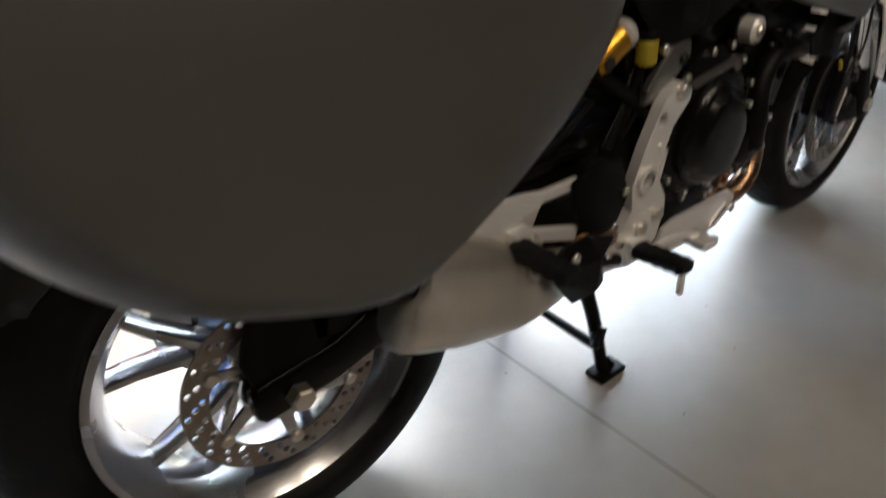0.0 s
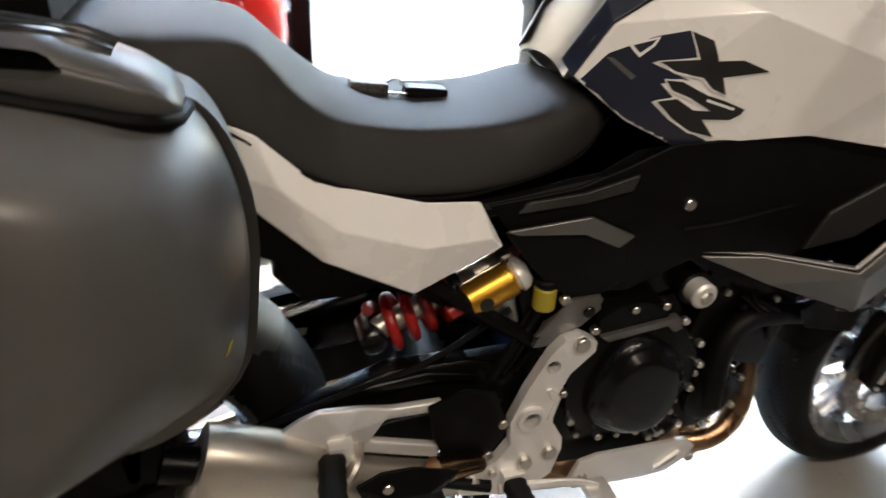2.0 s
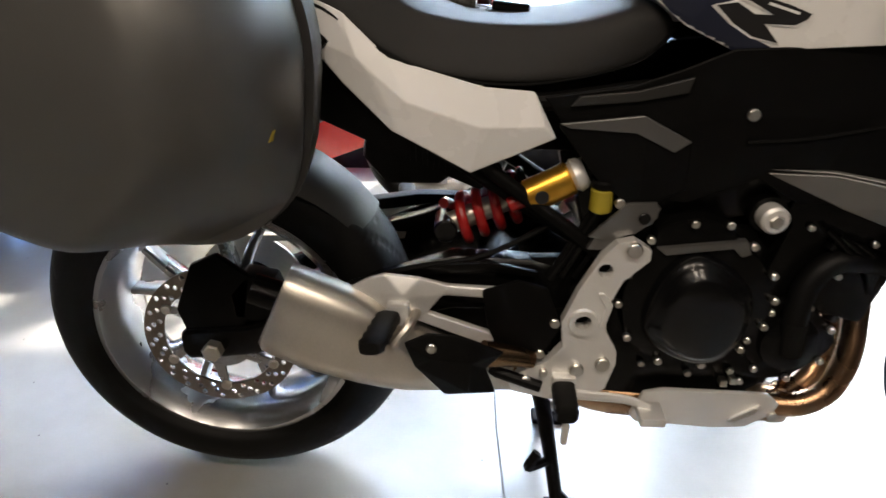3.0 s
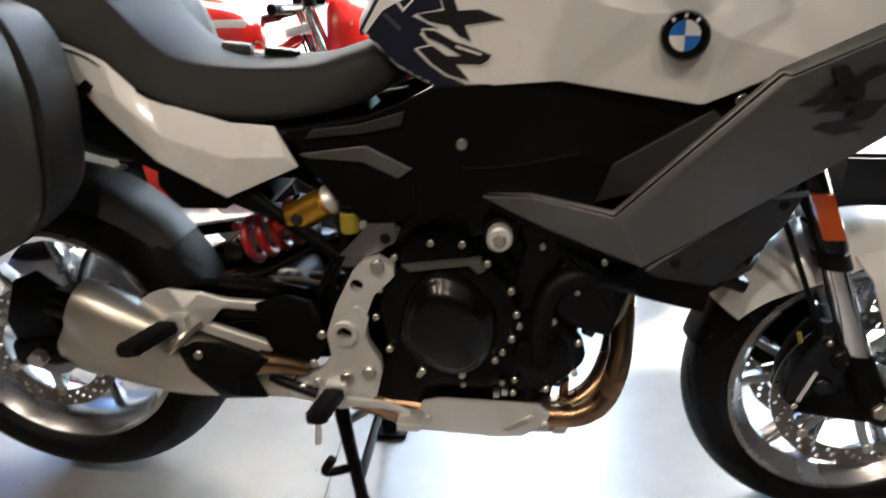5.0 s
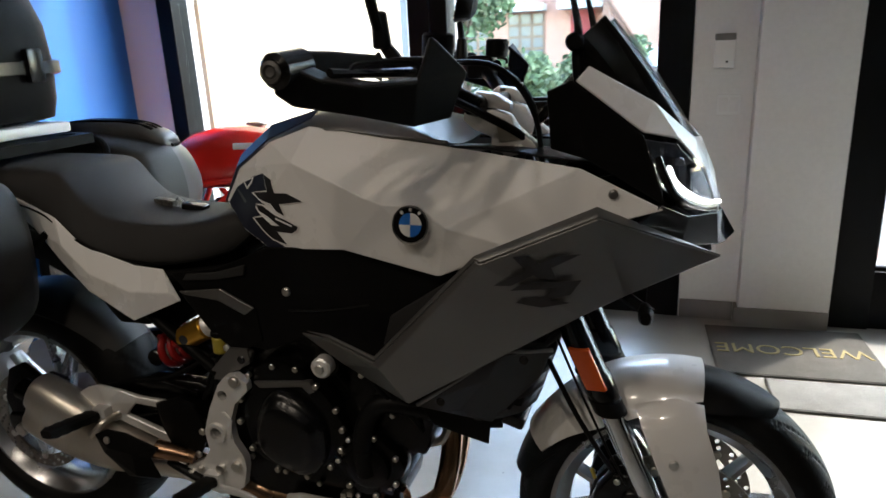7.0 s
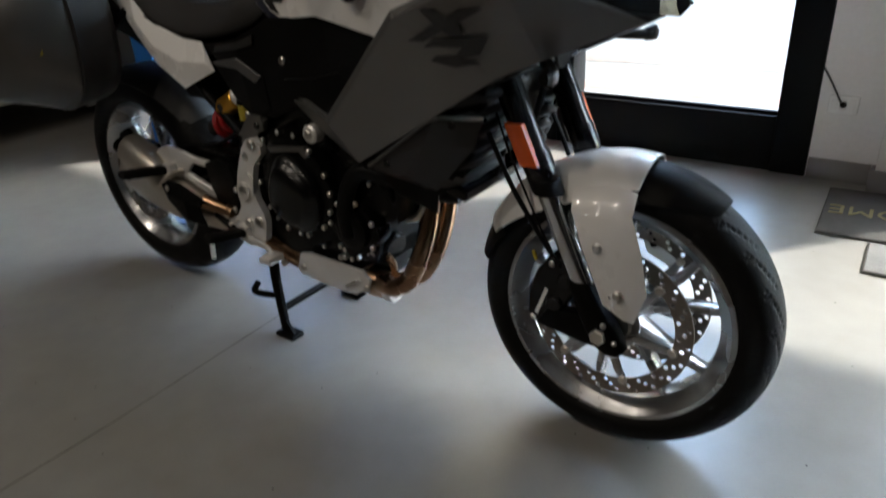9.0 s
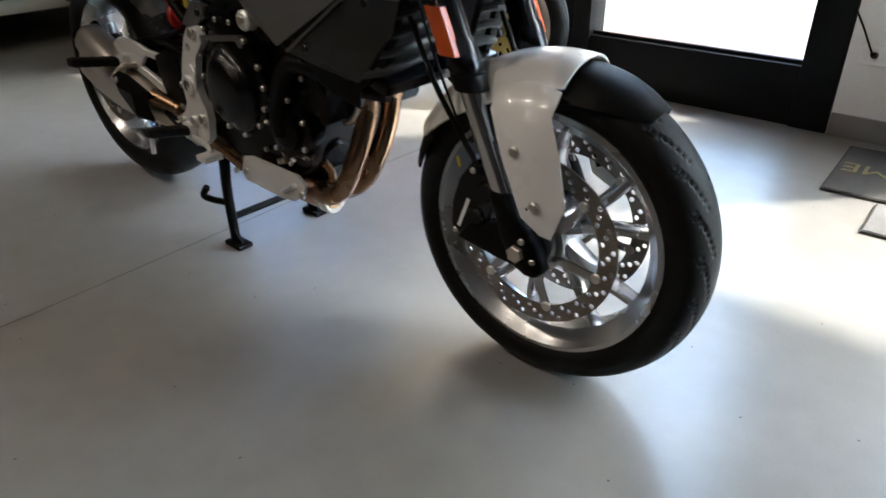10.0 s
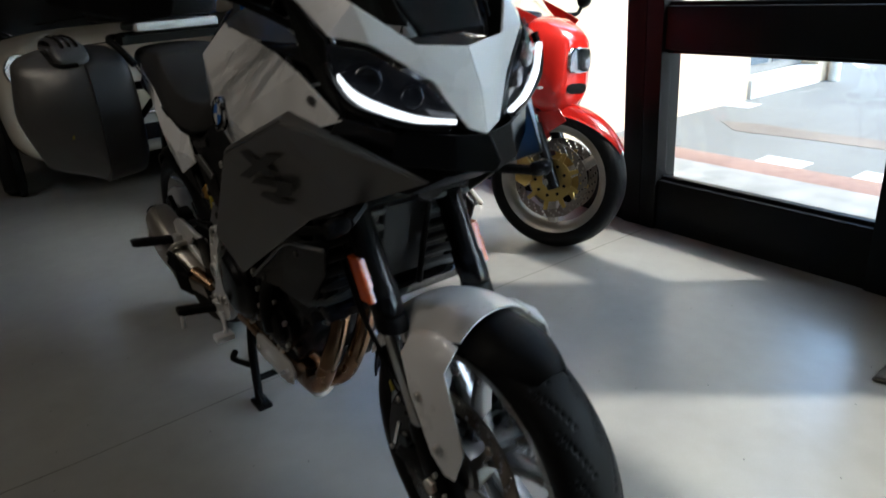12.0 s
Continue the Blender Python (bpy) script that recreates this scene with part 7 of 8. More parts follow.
PANNIER = [(0.196, 0.974), (0.215, 0.935), (0.226, 0.875), (0.223, 0.805), (0.208, 0.715), (0.164, 0.656), (0.096, 0.624), (0.000, 0.632), (-0.100, 0.668), (-0.190, 0.720), (-0.245, 0.805), (-0.262, 0.890), (-0.250, 0.955), (-0.215, 0.998), (-0.10, 1.020), (0.03, 1.018), (0.12, 1.005), (0.172, 0.989)]


def pannier_outline(steps=4):
    """The closed side outline, rounded between its corners."""
    out, n = [], len(PANNIER)
    for k in range(n):
        a, b, c, d = (Vector((*PANNIER[(k + q) % n], 0)) for q in (-1, 0, 1, 2))
        for q in range(steps):
            t = q / steps
            out.append(0.5 * ((2 * b) + (c - a) * t + (2 * a - 5 * b + 4 * c - d) * t * t + (3 * b - a - 3 * c + d) * t ** 3))
    return out


def ramp(v, soft=0.012):
    """Zero below, rising straight above, with a soft bend."""
    return 0.5 * (v + math.sqrt(v * v + soft * soft))


def pannier_depth(x, z):
    """The outer face: an upper, a lower and a front facet that meet in soft creases."""
    crease = 0.122 - 3.4 * (z - 0.87) ** 2
    return 0.496 - 0.20 * ramp(z - 0.835, 0.040) - 0.31 * ramp(0.835 - z, 0.030) - 0.80 * ramp(x - crease, 0.022) - 0.16 * ramp(-0.05 - x, 0.08)


def pannier_loops(steps):
    """Rings over the outline: (share of the depth, scale)."""
    base = pannier_outline(7)
    cx, cz = 0.0, 0.835
    out = []
    for y, k in steps:
        ring = []
        for p in base:
            x, z = cx + (p.x - cx) * k, cz + (p.y - cz) * k
            ring.append(Vector((x, -(0.302 + (pannier_depth(x, z) - 0.302) * y), z)))
        out.append(ring)
    return out


def inner_loops(steps):
    return [[Vector((p.x * k + 0.06 * max(0.0, p.x), y, 0.835 + (p.y - 0.835) * k)) for p in pannier_outline(3)] for y, k in steps]


def handle_housing(s):
    """A rounded ridge along the lid, with a deep slot under the carrying grip."""
    stations = [(-0.222, 0.318, 1.000, 0.022, 0.012), (-0.20, 0.320, 1.014, 0.038, 0.024), (-0.192, 0.320, 1.015, 0.039, 0.025), (-0.188, 0.320, 1.016, 0.040, 0.026), (-0.10, 0.322, 1.021, 0.045, 0.029),
                (0.05, 0.322, 1.019, 0.046, 0.029), (0.108, 0.322, 1.013, 0.046, 0.028), (0.114, 0.322, 1.012, 0.046, 0.028), (0.118, 0.322, 1.011, 0.046, 0.0275), (0.121, 0.322, 1.010, 0.046, 0.027),
                (0.145, 0.322, 1.003, 0.045, 0.025), (0.165, 0.322, 0.997, 0.044, 0.022), (0.182, 0.321, 0.990, 0.038, 0.017), (0.190, 0.320, 0.985, 0.026, 0.009)]
    opening = {-0.192: 0.05, -0.188: 0.7, -0.10: 1.0, 0.05: 1.0, 0.108: 0.9, 0.114: 0.65, 0.118: 0.3}
    out = []
    for x, y, z, w, h in stations:
        gape = opening.get(x, 0.0)
        mid, tall = 0.40 * h, 0.34 * h * max(gape, 0.15)
        heights = [(-h + (mid - tall + h) * k / 8, False) for k in range(9)] + [(mid - tall, True), (mid, True), (mid + tall, True)] + [(mid + tall + (h - mid - tall) * k / 6, False) for k in range(7)]
        ring = []
        for b, deep in heights:
            a = w * max(0.0, 1 - abs(b / h) ** 2.6) ** (1 / 2.6)
            ring.append(Vector((x, s * (y + (0.006 if deep and gape > 0.1 else a)), z + b)))
        for k in range(1, 8):
            b = h * math.cos(math.pi * k / 8)
            ring.append(Vector((x, s * (y - w * max(0.0, 1 - abs(b / h) ** 2.6) ** (1 / 2.6)), z + b)))
        out.append(ring)
    bm = rings(out)
    bmesh.ops.recalc_face_normals(bm, faces=bm.faces)
    return bm


for s in (-1, 1):
    bm = rings(pannier_loops(((-0.01, 0.95), (0.0, 1.0), (0.15, 1.002), (0.40, 0.985), (0.55, 0.965), (0.68, 0.94), (0.80, 0.91), (0.89, 0.875), (0.95, 0.835), (0.985, 0.79), *((1.0, 0.76 - 0.03 * k) for k in range(25)))))
    inner = rings(inner_loops(((-0.185, 0.88), (-0.19, 0.92), (-0.21, 0.95), (-0.285, 0.985), (-0.299, 0.985), (-0.3005, 0.95))))
    if s > 0:
        flip(bm)
        flip(inner)
    shell_ob = part("pannier", bm, CASE_GREY, BIKE, "grey satin hard pannier", 60)
    part("handle_housing", handle_housing(s), HOUSING_GREY, shell_ob, "grey satin handle housing", 60)
    part("grip_recess", box(-0.182, 0.113, min(s * 0.340, s * 0.325), max(s * 0.340, s * 0.325), 1.012, 1.038, 0.004), PLASTIC, shell_ob, "black recess under the carrying handle")
    for yy in (0.301, 0.319, 0.337):
        part("grip_rib", tube([(-0.185, s * yy, 1.030), (-0.10, s * yy, 1.0465), (0.05, s * yy, 1.0445), (0.118, s * yy, 1.0345), (0.148, s * yy, 1.0235)], 0.0055, 8), PLASTIC_SHINE, shell_ob)
    part("housing_seam", tube([(-0.21, s * 0.366, 0.998), (0.03, s * 0.374, 1.012), (0.11, s * 0.374, 1.000), (0.160, s * 0.370, 0.987), (0.184, s * 0.352, 0.981), (0.192, s * 0.315, 0.980)], 0.006, 8), PLASTIC, shell_ob)
    half = part("inner_shell", inner, DUCT_GREY, shell_ob, "dark grey plastic inner shell", 60)
    part("holder", tube([(0.22, s * 0.15, 0.86), (0.15, s * 0.19, 0.80), (0.02, s * 0.20, 0.78), (-0.1, s * 0.17, 0.86)], 0.009, 8), PLASTIC, shell_ob)
part("sticker", plate([(-0.0025, -0.008), (0.004, -0.006), (0.0025, 0.007), (-0.001, 0.005)], 0, 0.001), YELLOW, BIKE, "small yellow sticker").matrix_basis = pose(0.2036, -0.3770, 0.7917, 15.5, 15, 66)

# keys on the seat -----------------------------------------------------------------------
keys = thing("motorcycle_keys", "silver key and black fob on the grey seat", "keys", pose(0.423, 0.018, 0.8835, 0, 6, 0))
KEY_TAG = shader("patterned_dark_key_tag", (0.10, 0.098, 0.092), 0.4, metal=0.5, grain=0.9, grain_size=240, bump=0.6, bump_size=260)
link("tag", box(-0.052, 0.0, -0.011, 0.011, 0.0, 0.017, 0.004), KEY_TAG, keys, "patterned silver key tag")
link("key_ring", lathe([(0.010, 0.0), (0.0115, 0.0015), (0.013, 0.0), (0.0115, -0.0015)], (0.010, 0, 0.010), 24), CHROME, keys)
link("key_blade", box(0.0, 0.030, -0.012, -0.006, 0.004, 0.007, 0.001), CHROME, keys)
link("fob", box(0.024, 0.082, -0.014, 0.014, 0.001, 0.016, 0.005, 3), PLASTIC_SHINE, keys, "black key fob")

# ---- the red sport motorcycle by the shop window ----
RED_BIKE = thing("sport_motorcycle", "red sport motorcycle with gold brake carriers on its side stand", "motorcycle",
                 Matrix.Translation((0.338, 1.336, 0)) @ Matrix.Rotation(radians(11), 4, 'Z') @ Matrix.Rotation(radians(-7), 4, 'X'))
RIM_WARM = shader("pale_bronze_rim_paint", (0.46, 0.42, 0.37), 0.35, metal=0.7, stain=0.08, stain_size=9)
TURN = Matrix.Translation((0, 0, 0.30)) @ Matrix.Rotation(radians(13), 4, 'Z') @ Matrix.Translation((0, 0, -0.30))


def rp(name, bm, mat, parent=RED_BIKE, label="", angle=40):
    return link(name, bm, mat, parent, label, angle)


def rf(name, bm, mat, parent=RED_BIKE, label="", angle=40):
    return link(name, move(bm, TURN), mat, parent, label, angle)


def sport_wheel(name, c, radius, half, rim_half, add, sides, disc_r, disc_y, phase):
    h = rim_half
    w = add(name, lathe([(0.2315, -h - 0.006), (0.233, -h), (0.220, -h + 0.006), (0.207, -h * 0.5), (0.205, h * 0.5), (0.220, h - 0.006), (0.233, h), (0.2315, h + 0.006), (0.214, h), (0.196, h * 0.5), (0.193, 0), (0.196, -h * 0.5), (0.214, -h)], c, 72), RIM_WARM, RED_BIKE, "pale three-spoke wheel")
    add("tyre", tyre_mesh(c, radius, half, rim_half, 24, 240, 28), RUBBER, w, "black tyre", 60)
    add("hub", lathe([(0.012, -0.07), (0.036, -0.07), (0.045, -0.05), (0.038, 0), (0.045, 0.05), (0.036, 0.07), (0.012, 0.07)], c, 32), RIM_WARM, w)
    for k in range(3):
        a = phase + 2 * math.pi * k / 3
        add("spoke", spoke_mesh(c, a, a + 0.12, 0.034, 0.202, 0.026, 0.020, 0.026, 0.020), RIM_WARM, w)
    for s in sides:
        d = add("brake_disc", disc_mesh(c, disc_r, disc_r - 0.036, s * disc_y, 0.005, 24), DISC_STEEL, w, "drilled steel disc", 30)
        add("disc_carrier", lathe([(0.035, s * disc_y - 0.003), (0.092, s * disc_y - 0.003), (0.092, s * disc_y + 0.003), (0.035, s * disc_y + 0.003)], c, 48), DUC_GOLD, d, "gold disc carrier")
        for k in range(9):
            a = phase + 2 * math.pi * k / 9
            add("carrier_arm", spoke_mesh(c + Vector((0, s * disc_y, 0)), a, a, 0.088, disc_r - 0.030, 0.011, 0.009, 0.004, 0.004), DUC_GOLD, d)
            p = c + Vector((0.066 * math.cos(a), s * (disc_y + 0.004), 0.066 * math.sin(a)))
            add("rivet", rod(p - Vector((0, 0.003, 0)), p + Vector((0, 0.003, 0)), 0.007, seg=10), PLASTIC, d)
    return w


FA, RA = Vector((0, 0, 0.300)), Vector((-1.30, 0, 0.305))
sport_wheel("front_wheel", FA, 0.300, 0.060, 0.046, rf, (-1, 1), 0.160, 0.066, 0.4)
sport_wheel("rear_wheel", RA, 0.308, 0.080, 0.066, rp, (-1,), 0.122, 0.085, 0.9)
for s in (-1, 1):
    leg = rf("fork_leg", rod((0.03, s * 0.098, 0.272), (-0.075, s * 0.098, 0.545), 0.027, 0.029, 20, 0.004), PLASTIC_SHINE, RED_BIKE, "black fork leg")
    rf("stanchion", rod((-0.073, s * 0.098, 0.540), (-0.215, s * 0.098, 0.905), 0.0215, seg=18), CHROME, leg)
    rf("fork_collar", rod((-0.070, s * 0.098, 0.532), (-0.083, s * 0.098, 0.566), 0.032, seg=18, bevel=0.004), CHROME, leg)
    cal = rf("caliper", plate([(-0.155, 0.285), (-0.105, 0.262), (-0.070, 0.300), (-0.078, 0.360), (-0.115, 0.395), (-0.150, 0.380)], s * 0.060 - 0.026, s * 0.060 + 0.026, 0.008), DUC_GOLD, RED_BIKE, "gold brake caliper")
    rf("brake_hose", tube([(-0.115, s * 0.075, 0.39), (-0.10, s * 0.085, 0.50), (-0.17, s * 0.06, 0.66), (-0.22, s * 0.05, 0.80)], 0.005, 8), HOSE, cal)
rf("axle_bolt", rod((0.0, -0.125, 0.30), (0.0, 0.125, 0.30), 0.014, seg=14, bevel=0.002), CHROME)
fend = []
for i in range(19):
    a = radians(28 + 108 * i / 18)
    r = 0.318 + (0.03 * (i - 15) / 3 if i > 15 else 0.0)
    hw = 0.072 * min(1.0, 0.35 + i / 8)
    fend.append([Vector((r * math.cos(a) * (1 - 0.02 * u * u), hw * u, 0.30 + (r - 0.050 * abs(u) ** 2.2) * math.sin(a))) for u in (-1, -0.85, -0.55, 0, 0.55, 0.85, 1)])
fb = bmesh.new()
fr = [[fb.verts.new(p) for p in row] for row in fend]
for a, b in zip(fr, fr[1:]):
    for j in range(6):
        fb.faces.new((a[j], a[j + 1], b[j + 1], b[j]))
bmesh.ops.solidify(fb, geom=fb.faces[:] + fb.edges[:] + fb.verts[:], thickness=0.004)
rf("front_mudguard", fb, DUC_RED, RED_BIKE, "glossy red front mudguard", 60)
for s in (-1, 1):
    rf("mudguard_side", shell([(0.02, s * 0.073, 0.60), (-0.16, s * 0.073, 0.56), (-0.19, s * 0.082, 0.50), (-0.08, s * 0.086, 0.45), (0.06, s * 0.080, 0.55)], [(0, 1, 2, 3, 4)], 0.004, 0.002), DUC_RED, RED_BIKE)


def sections(rows, n=24, power=2.6):
    """Rounded rings along x: x, half width, bottom, top, and how square the section is."""
    return rings([[Vector((x, c, (z0 + z1) / 2 + d)) for c, d in oval(n, w, (z1 - z0) / 2, power)] for x, w, z0, z1 in rows])


# upper fairing with lamp and duct, screen, mirrors
fairing = rp("upper_fairing", sections([(0.076, 0.050, 0.72, 0.85), (0.068, 0.092, 0.63, 0.885), (0.035, 0.125, 0.580, 0.915), (-0.02, 0.160, 0.570, 0.945), (-0.07, 0.185, 0.585, 0.955), (-0.10, 0.190, 0.62, 0.93), (-0.115, 0.175, 0.66, 0.90)], 32, 3.0), DUC_RED, RED_BIKE, "glossy red half fairing", 60)
for s in (-1, 1):
    rp("screen_rim", shell([(-0.03, s * 0.150, 0.945), (-0.13, s * 0.168, 0.988), (-0.235, s * 0.165, 1.035), (-0.205, s * 0.178, 0.990), (-0.10, s * 0.191, 0.895)], [(0, 1, 4), (1, 2, 3, 4)], 0.006, 0.002), DUC_RED, fairing, "red upper rim beside the screen")
lamp = rp("headlamp", rings([[Vector((x, c, 0.785 + d)) for c, d in oval(24, w, h, 4.5)] for x, w, h in ((0.043, 0.080, 0.050), (0.078, 0.078, 0.049), (0.082, 0.073, 0.045))]), CHROME, fairing, "rectangular glass headlamp")
rp("lens", rings([[Vector((x, c, 0.785 + d)) for c, d in oval(24, w, h, 4.5)] for x, w, h in ((0.0835, 0.075, 0.047), (0.087, 0.071, 0.044))]), LENS, lamp)
rp("duct", rings([[Vector((x, c, 0.675 + d)) for c, d in oval(20, w, h, 3)] for x, w, h in ((0.03, 0.060, 0.016), (0.074, 0.072, 0.021), (0.076, 0.065, 0.016))]), PLASTIC, fairing, "black air duct")
for s in (-1, 1):
    for x, z in ((0.0, 0.68), (-0.03, 0.83), (-0.08, 0.66)):
        rp("fairing_screw", rod((x, s * 0.130, z), (x, s * (0.168 - 0.22 * x), z), 0.006, seg=10), STEEL, fairing)
srow = []
for i in range(7):
    f = i / 6
    srow.append([Vector((0.02 - 0.24 * f - 0.05 * u * u, (0.10 + 0.05 * f) * u, 0.895 + 0.155 * f - 0.04 * u * u * (1 - 0.3 * f))) for u in (-1, -0.7, -0.35, 0, 0.35, 0.7, 1)])
wb = bmesh.new()
wr = [[wb.verts.new(p) for p in row] for row in srow]
for a, b in zip(wr, wr[1:]):
    for j in range(6):
        wb.faces.new((a[j], a[j + 1], b[j + 1], b[j]))
bmesh.ops.solidify(wb, geom=wb.faces[:] + wb.edges[:] + wb.verts[:], thickness=0.003)
rp("windscreen", wb, SCREEN, RED_BIKE, "clear low windscreen", 60)
for s in (-1, 1):
    stem = rp("mirror_stem", tube([(-0.12, s * 0.175, 0.965), (-0.105, s * 0.245, 0.972), (-0.105, s * 0.280, 1.005)], [0.012, 0.009, 0.008], 10), PLASTIC, RED_BIKE, "black mirror")
    rp("mirror_shell", rings([[Vector((-0.105 + dx, s * 0.288 + c, 1.042 + d)) for c, d in oval(20, w, h, 2.4)] for dx, w, h in ((0.035, 0.012, 0.013), (0.022, 0.034, 0.036), (0.0, 0.042, 0.046), (-0.006, 0.040, 0.043))]), PLASTIC, stem)
    rp("mirror_glass", rings([[Vector((-0.105 + dx, s * 0.288 + c, 1.042 + d)) for c, d in oval(20, w, h, 2.4)] for dx, w, h in ((-0.0065, 0.037, 0.041), (-0.0085, 0.036, 0.040))]), MIRROR, stem)
    bar_r = rf("handlebar", rod((-0.225, s * 0.10, 0.885), (-0.345, s * 0.30, 0.865), 0.0125, seg=14), PLASTIC, RED_BIKE, "black clip-on handlebar")
    rf("grip", rod((-0.275, s * 0.185, 0.876), (-0.350, s * 0.308, 0.864), 0.018, seg=14, bevel=0.003), HOSE, bar_r)
    rf("lever", tube([(-0.235, s * 0.155, 0.880), (-0.265, s * 0.24, 0.872), (-0.315, s * 0.305, 0.866)], 0.006, 8), STEEL, bar_r)
    rf("reservoir", rod((-0.205, s * 0.150, 0.885), (-0.207, s * 0.150, 0.935), 0.021, seg=16, bevel=0.003), PLASTIC, bar_r)
rf("fork_clamp", plate([(-0.27, -0.13), (-0.17, -0.13), (-0.15, 0), (-0.17, 0.13), (-0.27, 0.13), (-0.29, 0)], -0.014, 0.014, 0.005), ALLOY).matrix_basis = Matrix.Translation((0, 0, 0.865)) @ Matrix.Rotation(radians(90), 4, 'X')
rf("dash", box(-0.20, -0.14, -0.10, 0.10, 0.895, 0.975, 0.012), PLASTIC)

# tank, seat, tail
sport_tank = rp("tank", sections([(-0.345, 0.075, 0.735, 0.815), (-0.365, 0.125, 0.70, 0.865), (-0.43, 0.165, 0.672, 0.905), (-0.55, 0.175, 0.662, 0.925), (-0.68, 0.165, 0.655, 0.922), (-0.80, 0.130, 0.655, 0.895), (-0.875, 0.100, 0.668, 0.850), (-0.905, 0.070, 0.690, 0.800)], 32, 2.7), DUC_RED, RED_BIKE, "glossy red fuel tank", 60)
rp("filler_cap", rod((-0.53, 0, 0.918), (-0.53, 0, 0.934), 0.045, seg=28, bevel=0.004), STEEL, sport_tank)
for s in (-1, 1):
    rp("tank_mark", box(-0.57, -0.39, min(s * 0.168, s * 0.1762), max(s * 0.168, s * 0.1762), 0.822, 0.848, 0.002), WHITE, sport_tank, "white plain bar mark")
rp("seat", sections([(-0.86, 0.095, 0.69, 0.765), (-0.92, 0.130, 0.69, 0.765), (-1.05, 0.135, 0.70, 0.775), (-1.15, 0.105, 0.72, 0.81)], 20, 3), SEAT_VINYL, RED_BIKE, "black seat", 60)
rp("tail", sections([(-1.10, 0.125, 0.71, 0.80), (-1.16, 0.118, 0.73, 0.825), (-1.26, 0.095, 0.76, 0.84), (-1.33, 0.060, 0.785, 0.835), (-1.345, 0.035, 0.80, 0.83)], 24, 2.8), DUC_RED, RED_BIKE, "red tail unit", 60)
rp("tail_lamp", box(-1.356, -1.343, -0.03, 0.03, 0.800, 0.830, 0.004), RED_LAMP)

# trellis frame, engine, lower fairing, swingarm, stand
for s in (-1, 1):
    joints = [(-0.27, 0.75), (-0.42, 0.62), (-0.55, 0.70), (-0.70, 0.56), (-0.82, 0.68), (-0.90, 0.50)]
    for a, b in zip(joints, joints[1:]):
        rp("frame_tube", rod((a[0], s * 0.135, a[1]), (b[0], s * 0.145, b[1]), 0.013, seg=12), DUC_RED, RED_BIKE, "red trellis frame tube")
    rp("frame_tube", tube([(-0.22, s * 0.06, 0.79), (-0.33, s * 0.125, 0.735), (-0.55, s * 0.14, 0.70), (-0.82, s * 0.145, 0.68), (-1.05, s * 0.13, 0.70)], 0.015, 12), DUC_RED, RED_BIKE, "red trellis frame tube")
    rp("frame_tube", tube([(-0.23, s * 0.06, 0.68), (-0.42, s * 0.135, 0.62), (-0.70, s * 0.145, 0.56), (-0.90, s * 0.14, 0.50)], 0.014, 12), DUC_RED, RED_BIKE, "red trellis frame tube")
    rp("lower_fairing", shell([(-0.06, s * 0.195, 0.640), (-0.20, s * 0.215, 0.640), (-0.36, s * 0.212, 0.605), (-0.62, s * 0.205, 0.515), (-0.80, s * 0.19, 0.44), (-0.78, s * 0.17, 0.26), (-0.52, s * 0.165, 0.21), (-0.24, s * 0.17, 0.30), (-0.16, s * 0.18, 0.45), (-0.30, s * 0.218, 0.50)],
                              [(0, 1, 9, 8), (1, 2, 9), (2, 3, 9), (3, 4, 5, 9), (5, 6, 9), (6, 7, 9), (7, 8, 9)], 0.006, 0.004), DUC_RED, RED_BIKE, "glossy red lower fairing")
    rp("fairing_band", shell([(-0.345, s * 0.2205, 0.515), (-0.60, s * 0.2125, 0.470), (-0.60, s * 0.2105, 0.440), (-0.345, s * 0.2200, 0.480)], [(0, 1, 2, 3)], 0.002), WHITE, RED_BIKE, "white stripe on the fairing")
    rp("swingarm", plate([(-0.86, 0.40), (-0.92, 0.44), (-1.33, 0.335), (-1.34, 0.275), (-0.90, 0.33)], s * 0.110 - 0.014, s * 0.110 + 0.014, 0.006), ALLOY, RED_BIKE, "silver swingarm")
    rp("foot_peg", rod((-0.86, s * 0.15, 0.36), (-0.87, s * 0.25, 0.365), 0.011, seg=12, bevel=0.002), STEEL)
    rp("silencer", rod((-0.98, s * 0.175, 0.47), (-1.36, s * 0.19, 0.57), 0.050, 0.052, 24, 0.008), STEEL, RED_BIKE, "steel silencer")
rp("engine_case", plate([(-0.42, 0.24), (-0.48, 0.42), (-0.62, 0.50), (-0.82, 0.48), (-0.92, 0.40), (-0.86, 0.24), (-0.60, 0.19)], -0.125, 0.125, 0.025, segments=3), ENGINE_BLACK, RED_BIKE, "black engine case")
rp("cylinder", rod((-0.48, 0, 0.34), (-0.27, 0, 0.40), 0.072, 0.066, 20, 0.01), ENGINE_BLACK)
rp("cylinder", rod((-0.66, 0, 0.46), (-0.68, 0, 0.62), 0.072, 0.066, 20, 0.01), ENGINE_BLACK)
rp("airbox", box(-0.62, -0.34, -0.11, 0.11, 0.60, 0.668, 0.02), PLASTIC)
rp("side_stand", rod((-0.72, 0.13, 0.24), (-0.62, 0.262, 0.0365), 0.012, seg=10), STEEL, RED_BIKE, "steel side stand")

# ---- the ivory car ----
CAR = thing("car", "ivory small car with black roof and round lamps, parked indoors", "car", pose(-2.2, 0.40, 0, 0, 0, 0))


def cp(name, bm, mat, parent=CAR, label="", angle=40):
    return link(name, bm, mat, parent, label, angle)


